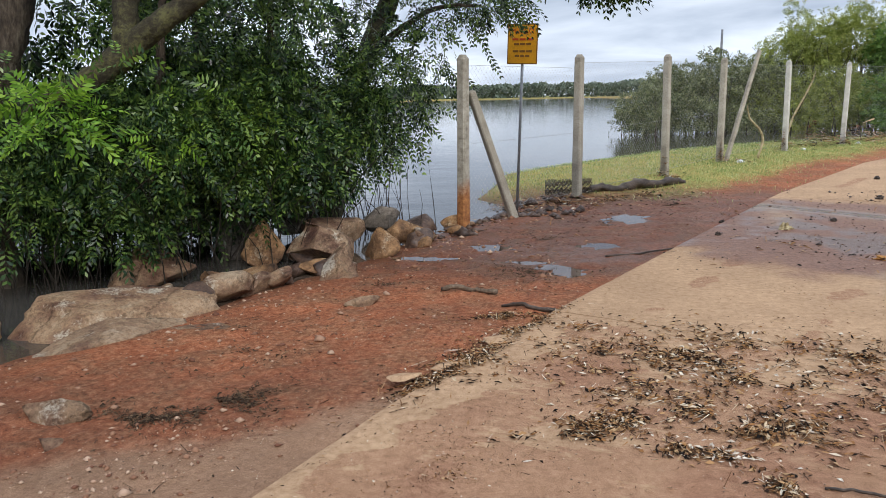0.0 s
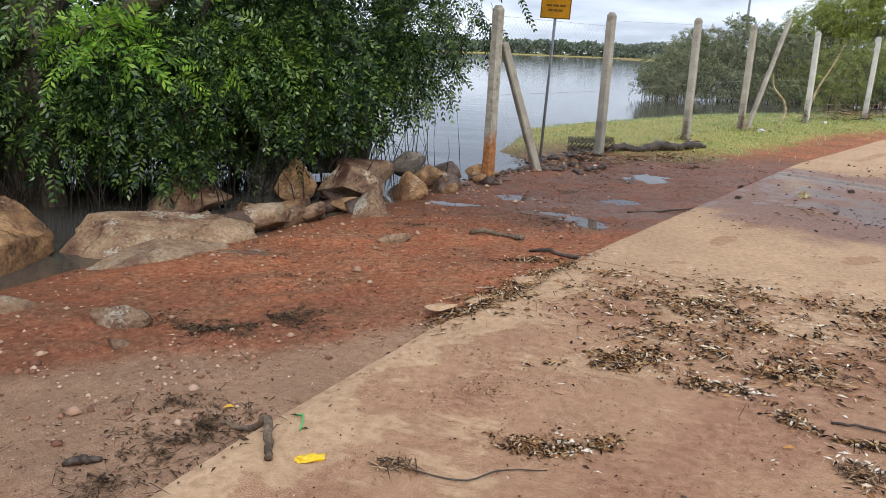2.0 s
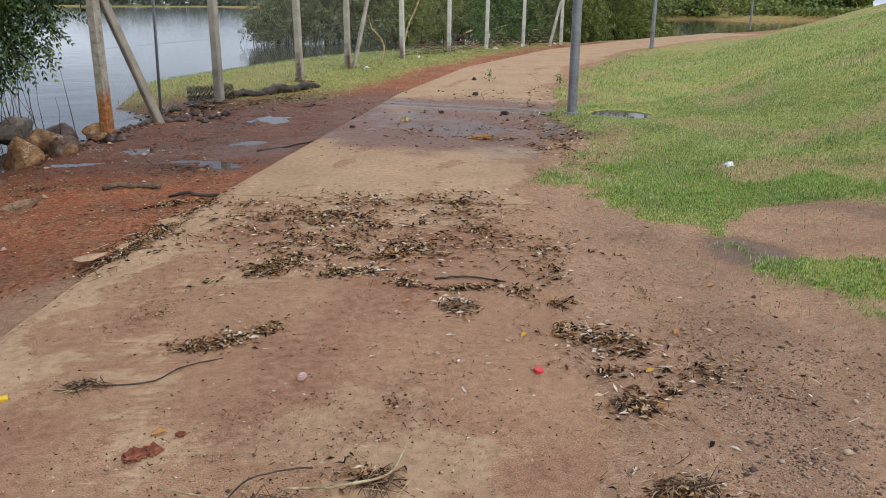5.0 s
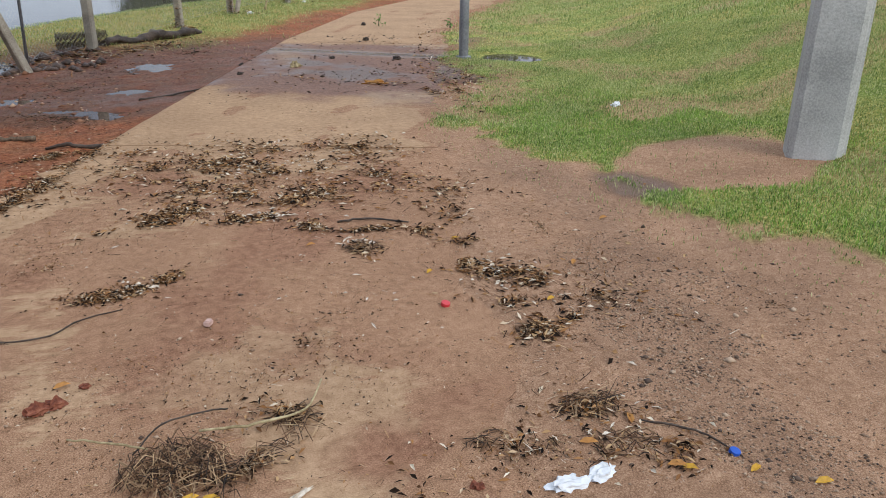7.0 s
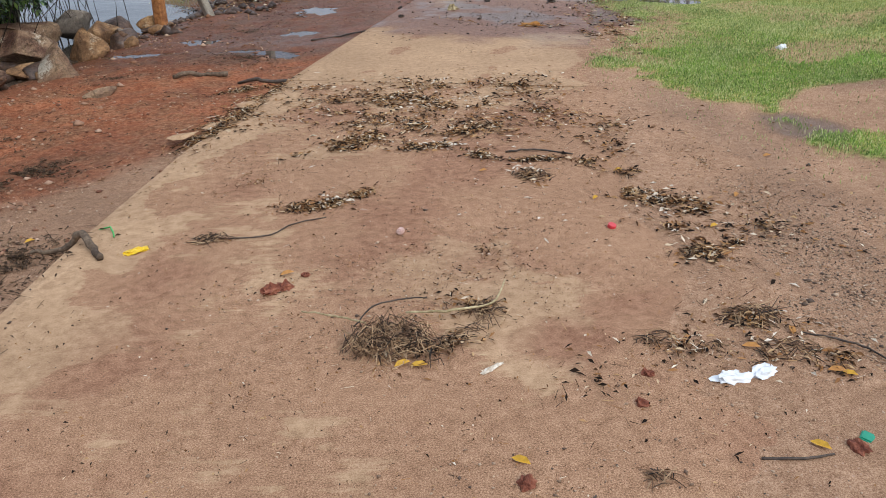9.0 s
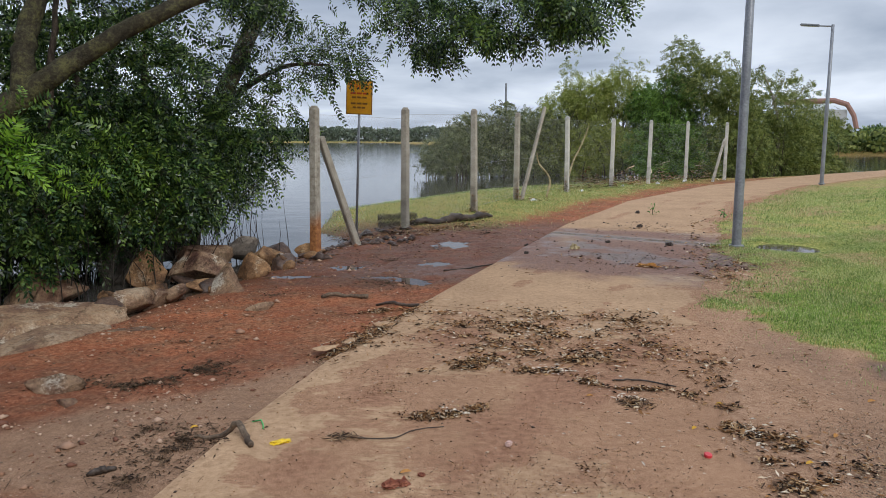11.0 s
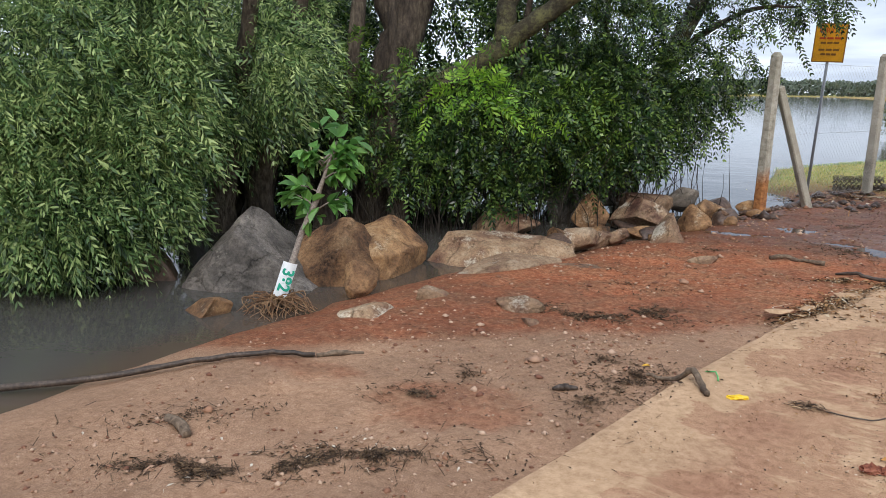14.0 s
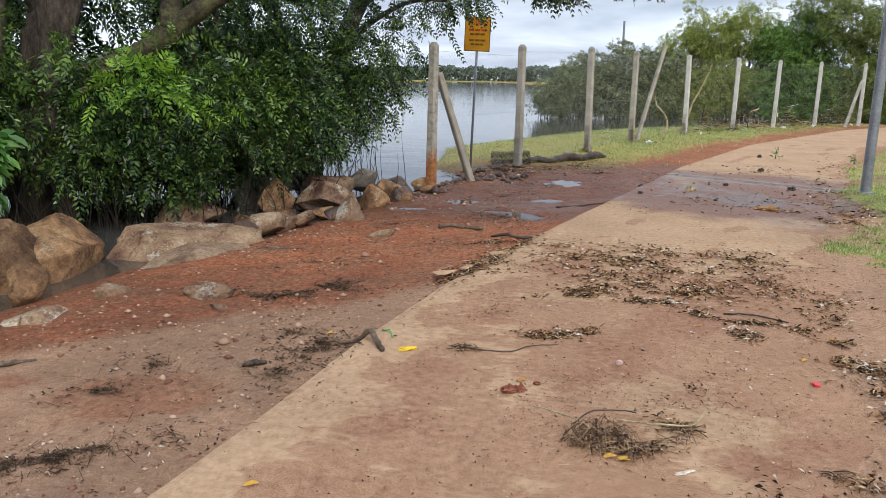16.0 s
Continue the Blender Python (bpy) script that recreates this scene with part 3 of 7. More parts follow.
def ground_parts(x, y):
    """Height and soil of the ground: red, turf, wet."""
    d, s = side_distance(x, y, EDGE)
    ds, _ = side_distance(x, y, SHORE)
    shore = -ds + 0.35 * (fbm(x, y, 1.1, 5) - 0.5)
    u = -d
    n1, n2, n3 = fbm(x, y, 0.55, 11), fbm(x, y, 2.3, 21), fbm(x, y, 9.0, 31, 3)
    far = smooth(9, 16, y)
    n4 = fbm(x, y, 19.0, 41, 2)
    left = 0.014 * (n4 - 0.5) - 0.075 - 0.035 * smooth(0.2, 2.0, d) + 0.09 * smooth(0.6, 2.0, d) * far + 0.05 * (n2 - 0.5) + 0.045 * (n3 - 0.5) * smooth(0.0, 0.6, d)
    for px, py, rx, ry in DIPS:
        left = left - 0.045 * np.exp(-(((x - px) / rx) ** 2 + ((y - py) / ry) ** 2))
    right = -0.05 + 0.062 * smooth(2.1, 2.75, u + 0.5 * (n2 - 0.5)) + 0.10 * smooth(3.6, 5.2, u) + 0.3 * np.clip(u - 5.2, 0, 10.5) + 0.02 * (n2 - 0.5) * smooth(2.6, 4, u) + 0.010 * (n3 - 0.5) - 0.13 * np.exp(-(((x - 6.4) / 0.45) ** 2 + ((y - 8.25) / 0.5) ** 2))
    under = (u > 0.06) & (u < 2.0)
    land = np.where(d > 0, left, np.where(under, np.minimum(right, -0.05), right))
    far_ground = smooth(60, 140, np.hypot(x - 40, y - 40))
    land = np.where((d > 0), land, land * (1 - far_ground) + 0.3 * far_ground)
    z = np.where(shore > 0, np.minimum(land, WATER - 0.03 + 0.16 * shore), np.maximum(WATER - 0.03 + 0.22 * shore, -1.6))
    other = smooth(430, 520, y - 0.12 * x + 8 * n1) * (d > 0)
    z = z * (1 - other) + 1.0 * other
    bank = smooth(0, 5, (x - 57) * 0.5 + (y - 72) * 0.86 + 6 * (n1 - 0.5)) * smooth(26, 38, x) * (d > 0)
    z = z * (1 - bank) + 0.3 * bank
    redline = np.interp(x, [-9, -3.3, -2.85, -2.2, -1.7, -1.1, -0.85, -0.4, -0.2, 0.2], [1.6, 1.7, 2.0, 2.45, 2.8, 2.95, 3.15, 3.5, 3.75, 4.2])
    red = smooth(-0.12, 0.2, y - redline + 0.4 * (n2 - 0.5) + 0.25 * (n3 - 0.5)) * smooth(-0.05, 0.1, d)
    near = np.minimum(np.hypot((x + 1.82) / 0.5, (y - 1.42) / 0.36), np.hypot((x + 2.85) / 0.45, (y - 1.6) / 0.14))
    blot = (1 - smooth(0.75, 1.1, near + 0.9 * (n2 - 0.5) + 0.5 * (n3 - 0.5))) * smooth(0.2, 0.5, d)
    red = np.maximum(red, 0.6 * blot)
    red = np.maximum(red, 0.5 * smooth(7, 11, y) * smooth(-3.2, -2.4, -u + 0.4 * n2) * (d < 0))
    dt, _ = side_distance(x, y, TURF)
    grass = smooth(-0.1, 0.16, -dt + 0.28 * (n2 - 0.5) + 0.45 * (n3 - 0.5))
    bare = np.hypot((x - 4.28) / 0.80, (y - 2.5) / 0.68) + 0.3 * (n2 - 0.5) + 0.2 * (n3 - 0.5)
    grass = grass * smooth(0.88, 1.06, bare)
    bare2 = np.hypot((x - 5.1) / 0.45, (y - 4.2) / 0.48) + 0.7 * (n2 - 0.5) + 0.5 * (n3 - 0.5)
    grass = grass * (0.25 + 0.75 * smooth(0.7, 1.2, bare2))
    thin = smooth(0.5, 0.68, fbm(x, y, 1.4, 71)) * smooth(0.3, 1.6, -dt)
    grass = grass * (1 - 0.6 * thin)
    frayed = smooth(0.42, 0.6, fbm(x, y, 2.7, 73)) * smooth(4.0, 4.6, y) * (1 - smooth(0.3, 1.1, -dt))
    grass = grass * (1 - 0.75 * frayed)
    strip = smooth(0.9, 1.5, d + 0.9 * (n2 - 0.5)) * smooth(10.9, 12.4, y + 1.2 * (n1 - 0.5)) * smooth(0.05, 0.3, shore)
    grass = np.maximum(grass, strip * (0.4 + 0.35 * smooth(12, 14, y)) * smooth(0.3, 0.5, fbm(x, y, 1.1, 87) + 0.3 * smooth(12, 15, y)))
    grass = np.maximum(grass, np.maximum(other, 0.6 * bank))
    wet = np.clip(1 - shore / 0.55, 0, 1) * 0.8 * (shore > -0.5)
    wet = np.maximum(wet, (0.52 + 0.42 * n1) * smooth(5.6, 7.2, y + 1.4 * (n2 - 0.5)) * (1 - smooth(11, 14, y)) * smooth(-0.1, 0.2, d))
    wet = np.maximum(wet, 0.14 * smooth(0.5, 0.75, n1) * (1 - grass))
    damp = (0.22 + 0.3 * n2) * smooth(-0.05, 0.08, d) * (1 - smooth(3.6, 4.6, y)) * (0.4 + 0.6 * smooth(0.6, 1.2, np.hypot((x + 2.45) / 0.55, (y - 1.25) / 0.4)))
    wet = np.maximum(wet, damp)
    dark = np.hypot((x - 0.35) / 1.15, (y - 7.4) / 0.75)
    wet = np.maximum(wet, 0.78 * (1 - smooth(0.5, 1.2, dark + 0.6 * (n2 - 0.5))) * (d > 0))
    spill = smooth(2.3, 2.6, u) * (1 - smooth(3.2, 3.9, u + 0.8 * (n2 - 0.5))) * smooth(6.0, 6.7, y + 0.6 * (n2 - 0.5)) * (1 - smooth(10.5, 11.5, y)) * (1 - grass)
    wet = np.maximum(wet, (0.45 + 0.45 * smooth(0.4, 0.6, n2)) * spill)
    red = np.maximum(red, 0.7 * spill)
    dg, _ = side_distance(x, y, GRAVEL)
    wet = np.maximum(wet, 0.27 * (1 - smooth(0.05, 0.36, np.abs(dg) + 0.5 * (n2 - 0.5) + 0.25 * (n3 - 0.5))) * (1 - grass))
    blackish = np.hypot((x - 3.5) / 0.26, (y - 2.4) / 0.36) + 0.6 * (n3 - 0.5)
    wet = np.maximum(wet, 0.8 * (1 - smooth(0.6, 1.2, blackish)))
    return z, red, grass, wet


def lines(a, b, step, low, high):
    """Grid lines: even between a and b, growing out to low and high."""
    mid = list(np.arange(a, b + 1e-6, step))
    up, g = [b], step
    while up[-1] < high:
        g *= 1.17
        up.append(up[-1] + g)
    down, g = [a], step
    while down[-1] > low:
        g *= 1.17
        down.append(down[-1] - g)
    return np.array(down[:0:-1] + mid + up[1:])


def build_ground():
    xs, ys = lines(-5.2, 7.2, 0.05, -2500, 2500), lines(-2.6, 13.5, 0.05, -900, 3500)
    gx, gy = np.meshgrid(xs, ys)
    x, y = gx.ravel(), gy.ravel()
    z, red, grass, wet = ground_parts(x, y)
    w, h = len(xs), len(ys)
    i = np.arange(w * h).reshape(h, w)
    faces = np.stack([i[:-1, :-1], i[:-1, 1:], i[1:, 1:], i[1:, :-1]], -1).reshape(-1, 4)
    me = np_mesh("ground", np.c_[x, y, z], faces, M_SOIL, flat=False)
    colour_layer(me, "soil", np.c_[red, grass, wet])
    tagged(new("ground", me), "red muddy lakeside ground with sand and a grassy bank", "ground", kind="structure")


build_ground()


def build_lake():
    xs, ys = lines(-9, 3, 0.25, -2500, 2500), lines(0, 14, 0.25, -900, 3000)
    gx, gy = np.meshgrid(xs, ys)
    w, h = len(xs), len(ys)
    i = np.arange(w * h).reshape(h, w)
    faces = np.stack([i[:-1, :-1], i[:-1, 1:], i[1:, 1:], i[1:, :-1]], -1).reshape(-1, 4)
    z = WATER + 0.012 * (fbm(gx, gy, 1.5, 3, 2) - 0.5)
    me = np_mesh("lake_water", np.c_[gx.ravel(), gy.ravel(), z.ravel()], faces, M_LAKE, flat=False)
    bed = ground_parts(gx.ravel(), gy.ravel())[0]
    silt = 0.6 * smooth(-0.11, 0.0, bed - WATER) * (np.hypot(gx.ravel(), gy.ravel()) < 14)
    colour_layer(me, "silt", np.c_[silt, silt, silt])
    tagged(new("lake_water", me), "murky brown lake water with small wind ripples", "water", kind="structure")


build_lake()


# ---- path of concrete panels ----
def edge_at(s):
    """Place and unit normal to the right of the path's edge, s metres along it."""
    run = 0.0
    for (ax, ay), (bx, by) in zip(EDGE, EDGE[1:]):
        n = math.hypot(bx - ax, by - ay)
        if s <= run + n:
            t = (s - run) / n
            return ax + t * (bx - ax), ay + t * (by - ay)
        run += n
    return EDGE[-1]


def edge_frame(s):
    a, b = edge_at(s - 0.6), edge_at(s + 0.6)
    n = math.hypot(b[0] - a[0], b[1] - a[1])
    return edge_at(s), ((b[1] - a[1]) / n, -(b[0] - a[0]) / n)


S_JOINT = float(side_distance(np.array([0.57]), np.array([5.08]), EDGE)[1][0])
path = tagged(empty("path"), "tan concrete footpath with dried mud and wet patches", "path", kind="structure")


def build_panel(s0, s1, step):
    ss = np.arange(s0 + 0.008, s1 - 0.008 + 1e-6, (s1 - s0 - 0.016) / max(2, round((s1 - s0) / step)))
    us = np.linspace(0, SLAB_W, int(SLAB_W / step) + 1 if step < 0.3 else 10)
    rows = []
    for s in ss:
        (ex, ey), (nx, ny) = edge_frame(s)
        bite = 0.0
        q = S_JOINT - s
        if 0.02 < q < 1.9:
            w = math.sin(math.pi * (q - 0.02) / 1.88)
            bite = 0.02 * w + 0.2 * w * (float(fbm(np.array([s * 1.0]), np.array([0.3]), 7.0, 91)[0]) - 0.35)
        bite += 0.012 * (float(fbm(np.array([s]), np.array([0.7]), 9.0, 93)[0]) - 0.5)
        rows.append([(ex + nx * (u + max(-0.02, bite) * max(0, 1 - u / 0.6)), ey + ny * (u + max(-0.02, bite) * max(0, 1 - u / 0.6))) for u in us])
    g = np.array(rows)
    h, w = len(ss), len(us)
    x, y = g[..., 0].ravel(), g[..., 1].ravel()
    uu = np.tile(us, h)
    n2, n3 = fbm(x, y, 2.3, 21), fbm(x, y, 9.0, 31, 3)
    z = 0.004 * (n2 - 0.5) - 0.012 * np.exp(-uu / 0.03)
    sv = np.repeat(ss, w)
    clean = smooth(S_JOINT - 0.25, S_JOINT + 0.15, sv + 0.25 * (n2 - 0.5))
    rim = 1 - smooth(0.06, 0.40, uu + 0.45 * (n2 - 0.5) + 0.2 * (n3 - 0.5))
    mud = 0.565 - 0.46 * clean - 0.6 * rim + 0.45 * smooth(1.9, 2.5, uu + 0.5 * (n2 - 0.5)) + 0.55 * (n2 - 0.5) + 0.35 * (n3 - 0.5)
    mud -= 0.12 * smooth(0.50, 0.66, fbm(x, y, 0.9, 95)) * smooth(0.8, 1.2, uu)
    mud -= 0.14 * smooth(S_JOINT - 2.0, S_JOINT - 0.4, sv) * (1 - clean)
    mud -= 0.3 * (1 - smooth(0.5, 1.1, np.hypot((x + 0.72) / 0.4, (y - 1.25) / 0.26) + 0.6 * (n2 - 0.5)))
    track = np.exp(-((uu - 0.75 - 0.1 * np.sin(sv * 0.7)) / 0.10) ** 2) + np.exp(-((uu - 1.75 - 0.1 * np.sin(sv * 0.7)) / 0.12) ** 2)
    mud += 0.5 * track * clean * smooth(0.35, 0.6, n2)
    mud = mud * (1 - smooth(17, 20, y)) + 0.25 * smooth(17, 20, y)
    q = sv - S_JOINT
    wetband = smooth(1.9, 2.5, q + 0.9 * (n2 - 0.5) + 0.35 * (uu - 1.3)) * (1 - smooth(6.4, 7.0, q + 0.5 * (n2 - 0.5)))
    film = np.maximum(smooth(0.5, 0.62, fbm(x, y, 1.1, 77)), 1 - smooth(0.2, 0.6, uu + 0.5 * (n2 - 0.5)))
    pool = np.exp(-((q - 6.0 + 0.25 * uu) / 0.35) ** 2)
    wet = wetband * np.maximum(0.36 + 0.45 * film * smooth(0.35, 0.6, n2), 0.95 * pool)
    stain = 0.8 * (1 - smooth(0.5, 1.1, np.hypot((x - 0.93) / 0.2, (y - 0.62) / 0.16) + 0.7 * (n3 - 0.5)))
    mud -= 0.3 * (1 - smooth(0.5, 1.2, np.hypot((x - 0.85) / 0.42, (y - 0.95) / 0.75) + 0.8 * (n2 - 0.5)))
    blush = 0.55 * smooth(0.45, 0.66, fbm(x, y, 1.5, 57) + 0.15 * (n3 - 0.5)) * (1 - clean) * smooth(0.25, 0.6, uu)
    redm = 0.95 * wetband * smooth(0.2, 0.42, fbm(x, y, 0.9, 83) + 0.2 * (n3 - 0.5)) * (1 - 0.5 * pool)
    i = np.arange(h * w).reshape(h, w)
    faces = np.stack([i[:-1, :-1], i[:-1, 1:], i[1:, 1:], i[1:, :-1]], -1).reshape(-1, 4)
    ring = np.concatenate([i[0, :], i[1:, -1], i[-1, -2::-1], i[-2:0:-1, 0]])
    top = np.c_[x, y, z]
    low = top[ring].copy()
    low[:, 2] = -0.13
    base = len(top) + np.arange(len(ring))
    skirt = np.stack([ring, base, np.roll(base, -1), np.roll(ring, -1)], -1)
    me = np_mesh("concrete_panel", np.vstack([top, low]), np.vstack([faces, skirt]), M_SLAB, flat=True)
    lay = np.c_[np.clip(mud, 0, 1), wet, np.maximum(np.maximum(redm, stain), blush)]
    colour_layer(me, "cover", np.vstack([lay, lay[ring]]))
    part("concrete_panel", me, M_SLAB, path)


cuts = [S_JOINT - 14, S_JOINT - 7.0, S_JOINT, S_JOINT + 7.0]
for a, b in zip(cuts, cuts[1:]):
    build_panel(a, b, 0.05)
for k in range(5):
    build_panel(S_JOINT + 7 + 7 * k, S_JOINT + 14 + 7 * k, 0.5)


# ---- fence ----
POSTS = [(-0.46, 9.49, -0.1, 2.12), (1.12, 11.98, -0.09, 2.2), (2.9, 14.58, 0.0, 2.2), (4.55, 17.4, 0.03, 2.2), (6.84, 20.34, 0.05, 2.2),
         (9.1, 22.6, 0.05, 2.2), (11.1, 24.2, 0.05, 2.2), (13.2, 25.6, 0.05, 2.2), (15.5, 26.9, 0.05, 2.2)]


def post_bm(height, wide, top_cut=0.05, z0=-0.3):
    bm = bmesh.new()
    w = wide / 2
    c = w * 0.28
    ring = [(-w + c, -w), (w - c, -w), (w, -w + c), (w, w - c), (w - c, w), (-w + c, w), (-w, w - c), (-w, -w + c)]
    rng = np.random.RandomState(int(height * 1000))
    loops = []
    levels = list(np.linspace(z0, height - top_cut, 12)) + [height]
    for k, z in enumerate(levels):
        f = 1 - 0.12 * max(0, z) / height
        f *= 0.55 if k == len(levels) - 1 else 1
        loops.append([bm.verts.new((x * f + 0.004 * (rng.rand() - 0.5), y * f + 0.004 * (rng.rand() - 0.5), z)) for x, y in ring])
    for a, b in zip(loops, loops[1:]):
        for j in range(8):
            bm.faces.new((a[j], a[(j + 1) % 8], b[(j + 1) % 8], b[j]))
    bm.faces.new(loops[-1])
    return bm


def rust_post_mat():
    """Post concrete with a ragged orange rust stain at its foot."""
    m, nt, bsdf = node_mat("rust_stained_concrete")
    co = nt.nodes.new("ShaderNodeTexCoord")
    sp = nt.nodes.new("ShaderNodeSeparateXYZ")
    nt.links.new(co.outputs["Object"], sp.inputs[0])
    n = noise_node(nt, 9, 5, 0.7)
    ad = nt.nodes.new("ShaderNodeMath"); ad.operation = "MULTIPLY_ADD"; ad.inputs[1].default_value = 0.5
    nt.links.new(n, ad.inputs[0]); nt.links.new(sp.outputs[2], ad.inputs[2])
    f = ramp_node(nt, ad.outputs[0], [(0.62, (1, 1, 1)), (0.86, (0, 0, 0))])
    conc = ramp_node(nt, noise_node(nt, 12, 6, 0.7), [(0.3, (0.20, 0.18, 0.145)), (0.5, (0.40, 0.365, 0.30)), (0.7, (0.56, 0.53, 0.46))])
    rust = ramp_node(nt, noise_node(nt, 18, 5, 0.7), [(0.35, (0.18, 0.06, 0.02)), (0.65, (0.50, 0.22, 0.075))])
    nt.links.new(mix_node(nt, f, conc, rust), bsdf.inputs["Base Color"])
    bsdf.inputs["Roughness"].default_value = 0.85
    bump_node(nt, bsdf, noise_node(nt, 60, 5), 0.5, 0.004)
    return m


fence = tagged(empty("fence"), "chain-link fence on weathered square concrete posts", "fence")
for k, (px, py, pz, ph) in enumerate(POSTS):
    ob = part("post", post_bm(ph, 0.135), rust_post_mat() if k == 0 else M_CONC if k < 4 else M_CONC_LIGHT, fence, "concrete post with rust-orange foot" if k == 0 else "")
    if k == 0:
        ob.data.materials[0] = bpy.data.materials["rust_stained_concrete"]
    lean = [(1.0, 1.5), (0.6, 0.8), (0, -0.4), (0.5, 0.4), (0, -0.6), (0, 0.6), (0, 0.9), (0, 0.3), (0, 0.2)][k]
    ob.matrix_local = pose(px, py, pz, lean[0], lean[1], -33 + 6 * (k > 4))


def strut(a, b, wide):
    d = Vector(b) - Vector(a)
    m = Matrix.Translation(a) @ d.to_track_quat("Z", "Y").to_matrix().to_4x4()
    ob = part("strut", post_bm(d.length, wide, 0.02, -0.1), M_CONC, fence)
    ob.matrix_local = m


strut((0.17, 10.02, -0.1), (-0.36, 9.62, 1.58), 0.11)
strut((4.72, 17.5, 0.0), (5.4, 17.85, 2.4), 0.09)
strut((14.6, 26.1, 0.0), (15.4, 26.85, 1.6), 0.1)


def chain_link(a, b, h0, h1, low=0.06, thick=0.0017):
    """Crossed diagonal wires and two line wires between two posts."""
    av, bv = Vector(a), Vector(b)
    run = (bv - av)
    length, cell = run.length, 0.085
    u = run.normalized()
    top = min(h0, h1) - 0.12
    verts, faces = [], []

    def wire(p, q, r):
        d = (q - p).normalized()
        s1 = d.cross(Vector((0.3, -0.8, 0.2))).normalized()
        s2 = d.cross(s1)
        n = len(verts)
        for c in (p, q):
            for w in range(3):
                o = s1 * math.cos(2.094 * w) + s2 * math.sin(2.094 * w)
                verts.append(tuple(c + o * r))
        for w in range(3):
            faces.append((n + w, n + (w + 1) % 3, n + 3 + (w + 1) % 3, n + 3 + w))

    height = top - low
    k = -height
    while k < length:
        for sgn in (1, -1):
            s0, s1 = k, k + height
            z0, z1 = (low, top) if sgn > 0 else (top, low)
            t0, t1 = max(0, -s0 / height), min(1, (length - s0) / height)
            if t1 > t0:
                p = av + u * (s0 + t0 * height) + Vector((0, 0, z0 + (z1 - z0) * t0))
                q = av + u * (s0 + t1 * height) + Vector((0, 0, z0 + (z1 - z0) * t1))
                wire(p, q, thick)
        k += cell
    for z in (low + 0.01, low + 0.95, top):
        wire(av + Vector((0, 0, z)), bv + Vector((0, 0, z)), 0.0022)
    return np_mesh("chain_link", verts, faces, M_WIRE)


for (ax, ay, az, ah), (bx, by, bz, bh) in zip(POSTS, POSTS[1:]):
    part("chain_link", chain_link((ax, ay + 0.07, az), (bx, by + 0.07, bz), ah, bh, 0.06, 0.0010 if ay < 12 else 0.0007), M_WIRE, fence)


# ---- street lamps and the big pole ----
M_DIFFUSER = surf("frosted_glass", (0.5, 0.5, 0.48), (0.6, 0.6, 0.58), (0.68, 0.68, 0.66), 6, 40, 0.25, 0, 0)
def street_lamp(x, y, z, height, turn):
    lamp = tagged(empty("street_lamp", (x, y, z)), "slim grey steel street lamp with a flat side-arm head", "street lamp", "street lamps along the path")
    bm = tube([(0, 0, -0.1), (0, 0, 0.05), (0, 0, 2.5), (0, 0, height)], [0.068, 0.067, 0.062, 0.05], 16)
    part("pole", bm, M_STEEL, lamp, flat=False)
    bm = tube([(0, 0, 0.0), (0, 0, 0.03)], [0.11, 0.105], 16)
    part("base_plate", bm, M_STEEL, lamp)
    a = radians(turn)
    bm = tube([(0, 0, height - 0.06), (0.42 * math.cos(a), 0.42 * math.sin(a), height - 0.02)], [0.028, 0.024], 8)
    part("arm", bm, M_STEEL, lamp)
    bm = bmesh.new()
    box(bm, 0, 0, 0, 0.62, 0.24, 0.07, 0.025)
    head = part("lamp_head", bm, M_STEEL, lamp, "flat dark grey lamp head")
    head.matrix_local = pose(0.70 * math.cos(a), 0.70 * math.sin(a), height + 0.02, 0, -6, turn)
    bm = bmesh.new()
    box(bm, 0.05, 0, -0.037, 0.42, 0.17, 0.008, 0.002)
    part("diffuser", bm, M_DIFFUSER, head, "pale glass diffuser under the head")
    return lamp


street_lamp(5.6, 8.33, 0.0, 5.4, 160)
street_lamp(16.6, 22.3, 0.05, 5.35, 147)
street_lamp(35.0, 38.5, 0.1, 5.4, 147)


def utility_pole():
    pole = tagged(empty("utility_pole", (4.92, 2.2, 0.1)), "thick tapering grey concrete utility pole on the grass", "utility pole")
    bm = bmesh.new()
    loops = []
    for z in list(np.linspace(-0.2, 9.0, 14)):
        f = 1 - 0.045 * z
        prof = [(-0.19, -0.10), (-0.15, -0.145), (0.0, -0.15), (0.12, -0.148), (0.16, -0.12), (0.165, -0.10), (0.185, -0.09), (0.19, 0.06),
                (0.155, 0.12), (0.10, 0.15), (-0.14, 0.145), (-0.19, 0.10)]
        loops.append([bm.verts.new((px * f, py * f, z)) for px, py in prof])
    n = len(loops[0])
    for a, b in zip(loops, loops[1:]):
        for j in range(n):
            bm.faces.new((a[j], a[(j + 1) % n], b[(j + 1) % n], b[j]))
    bm.faces.new(loops[-1])
    part("shaft", bm, M_POLE_CONC, pole)
    pole.rotation_euler = (0, radians(0.2), radians(-46))


utility_pole()


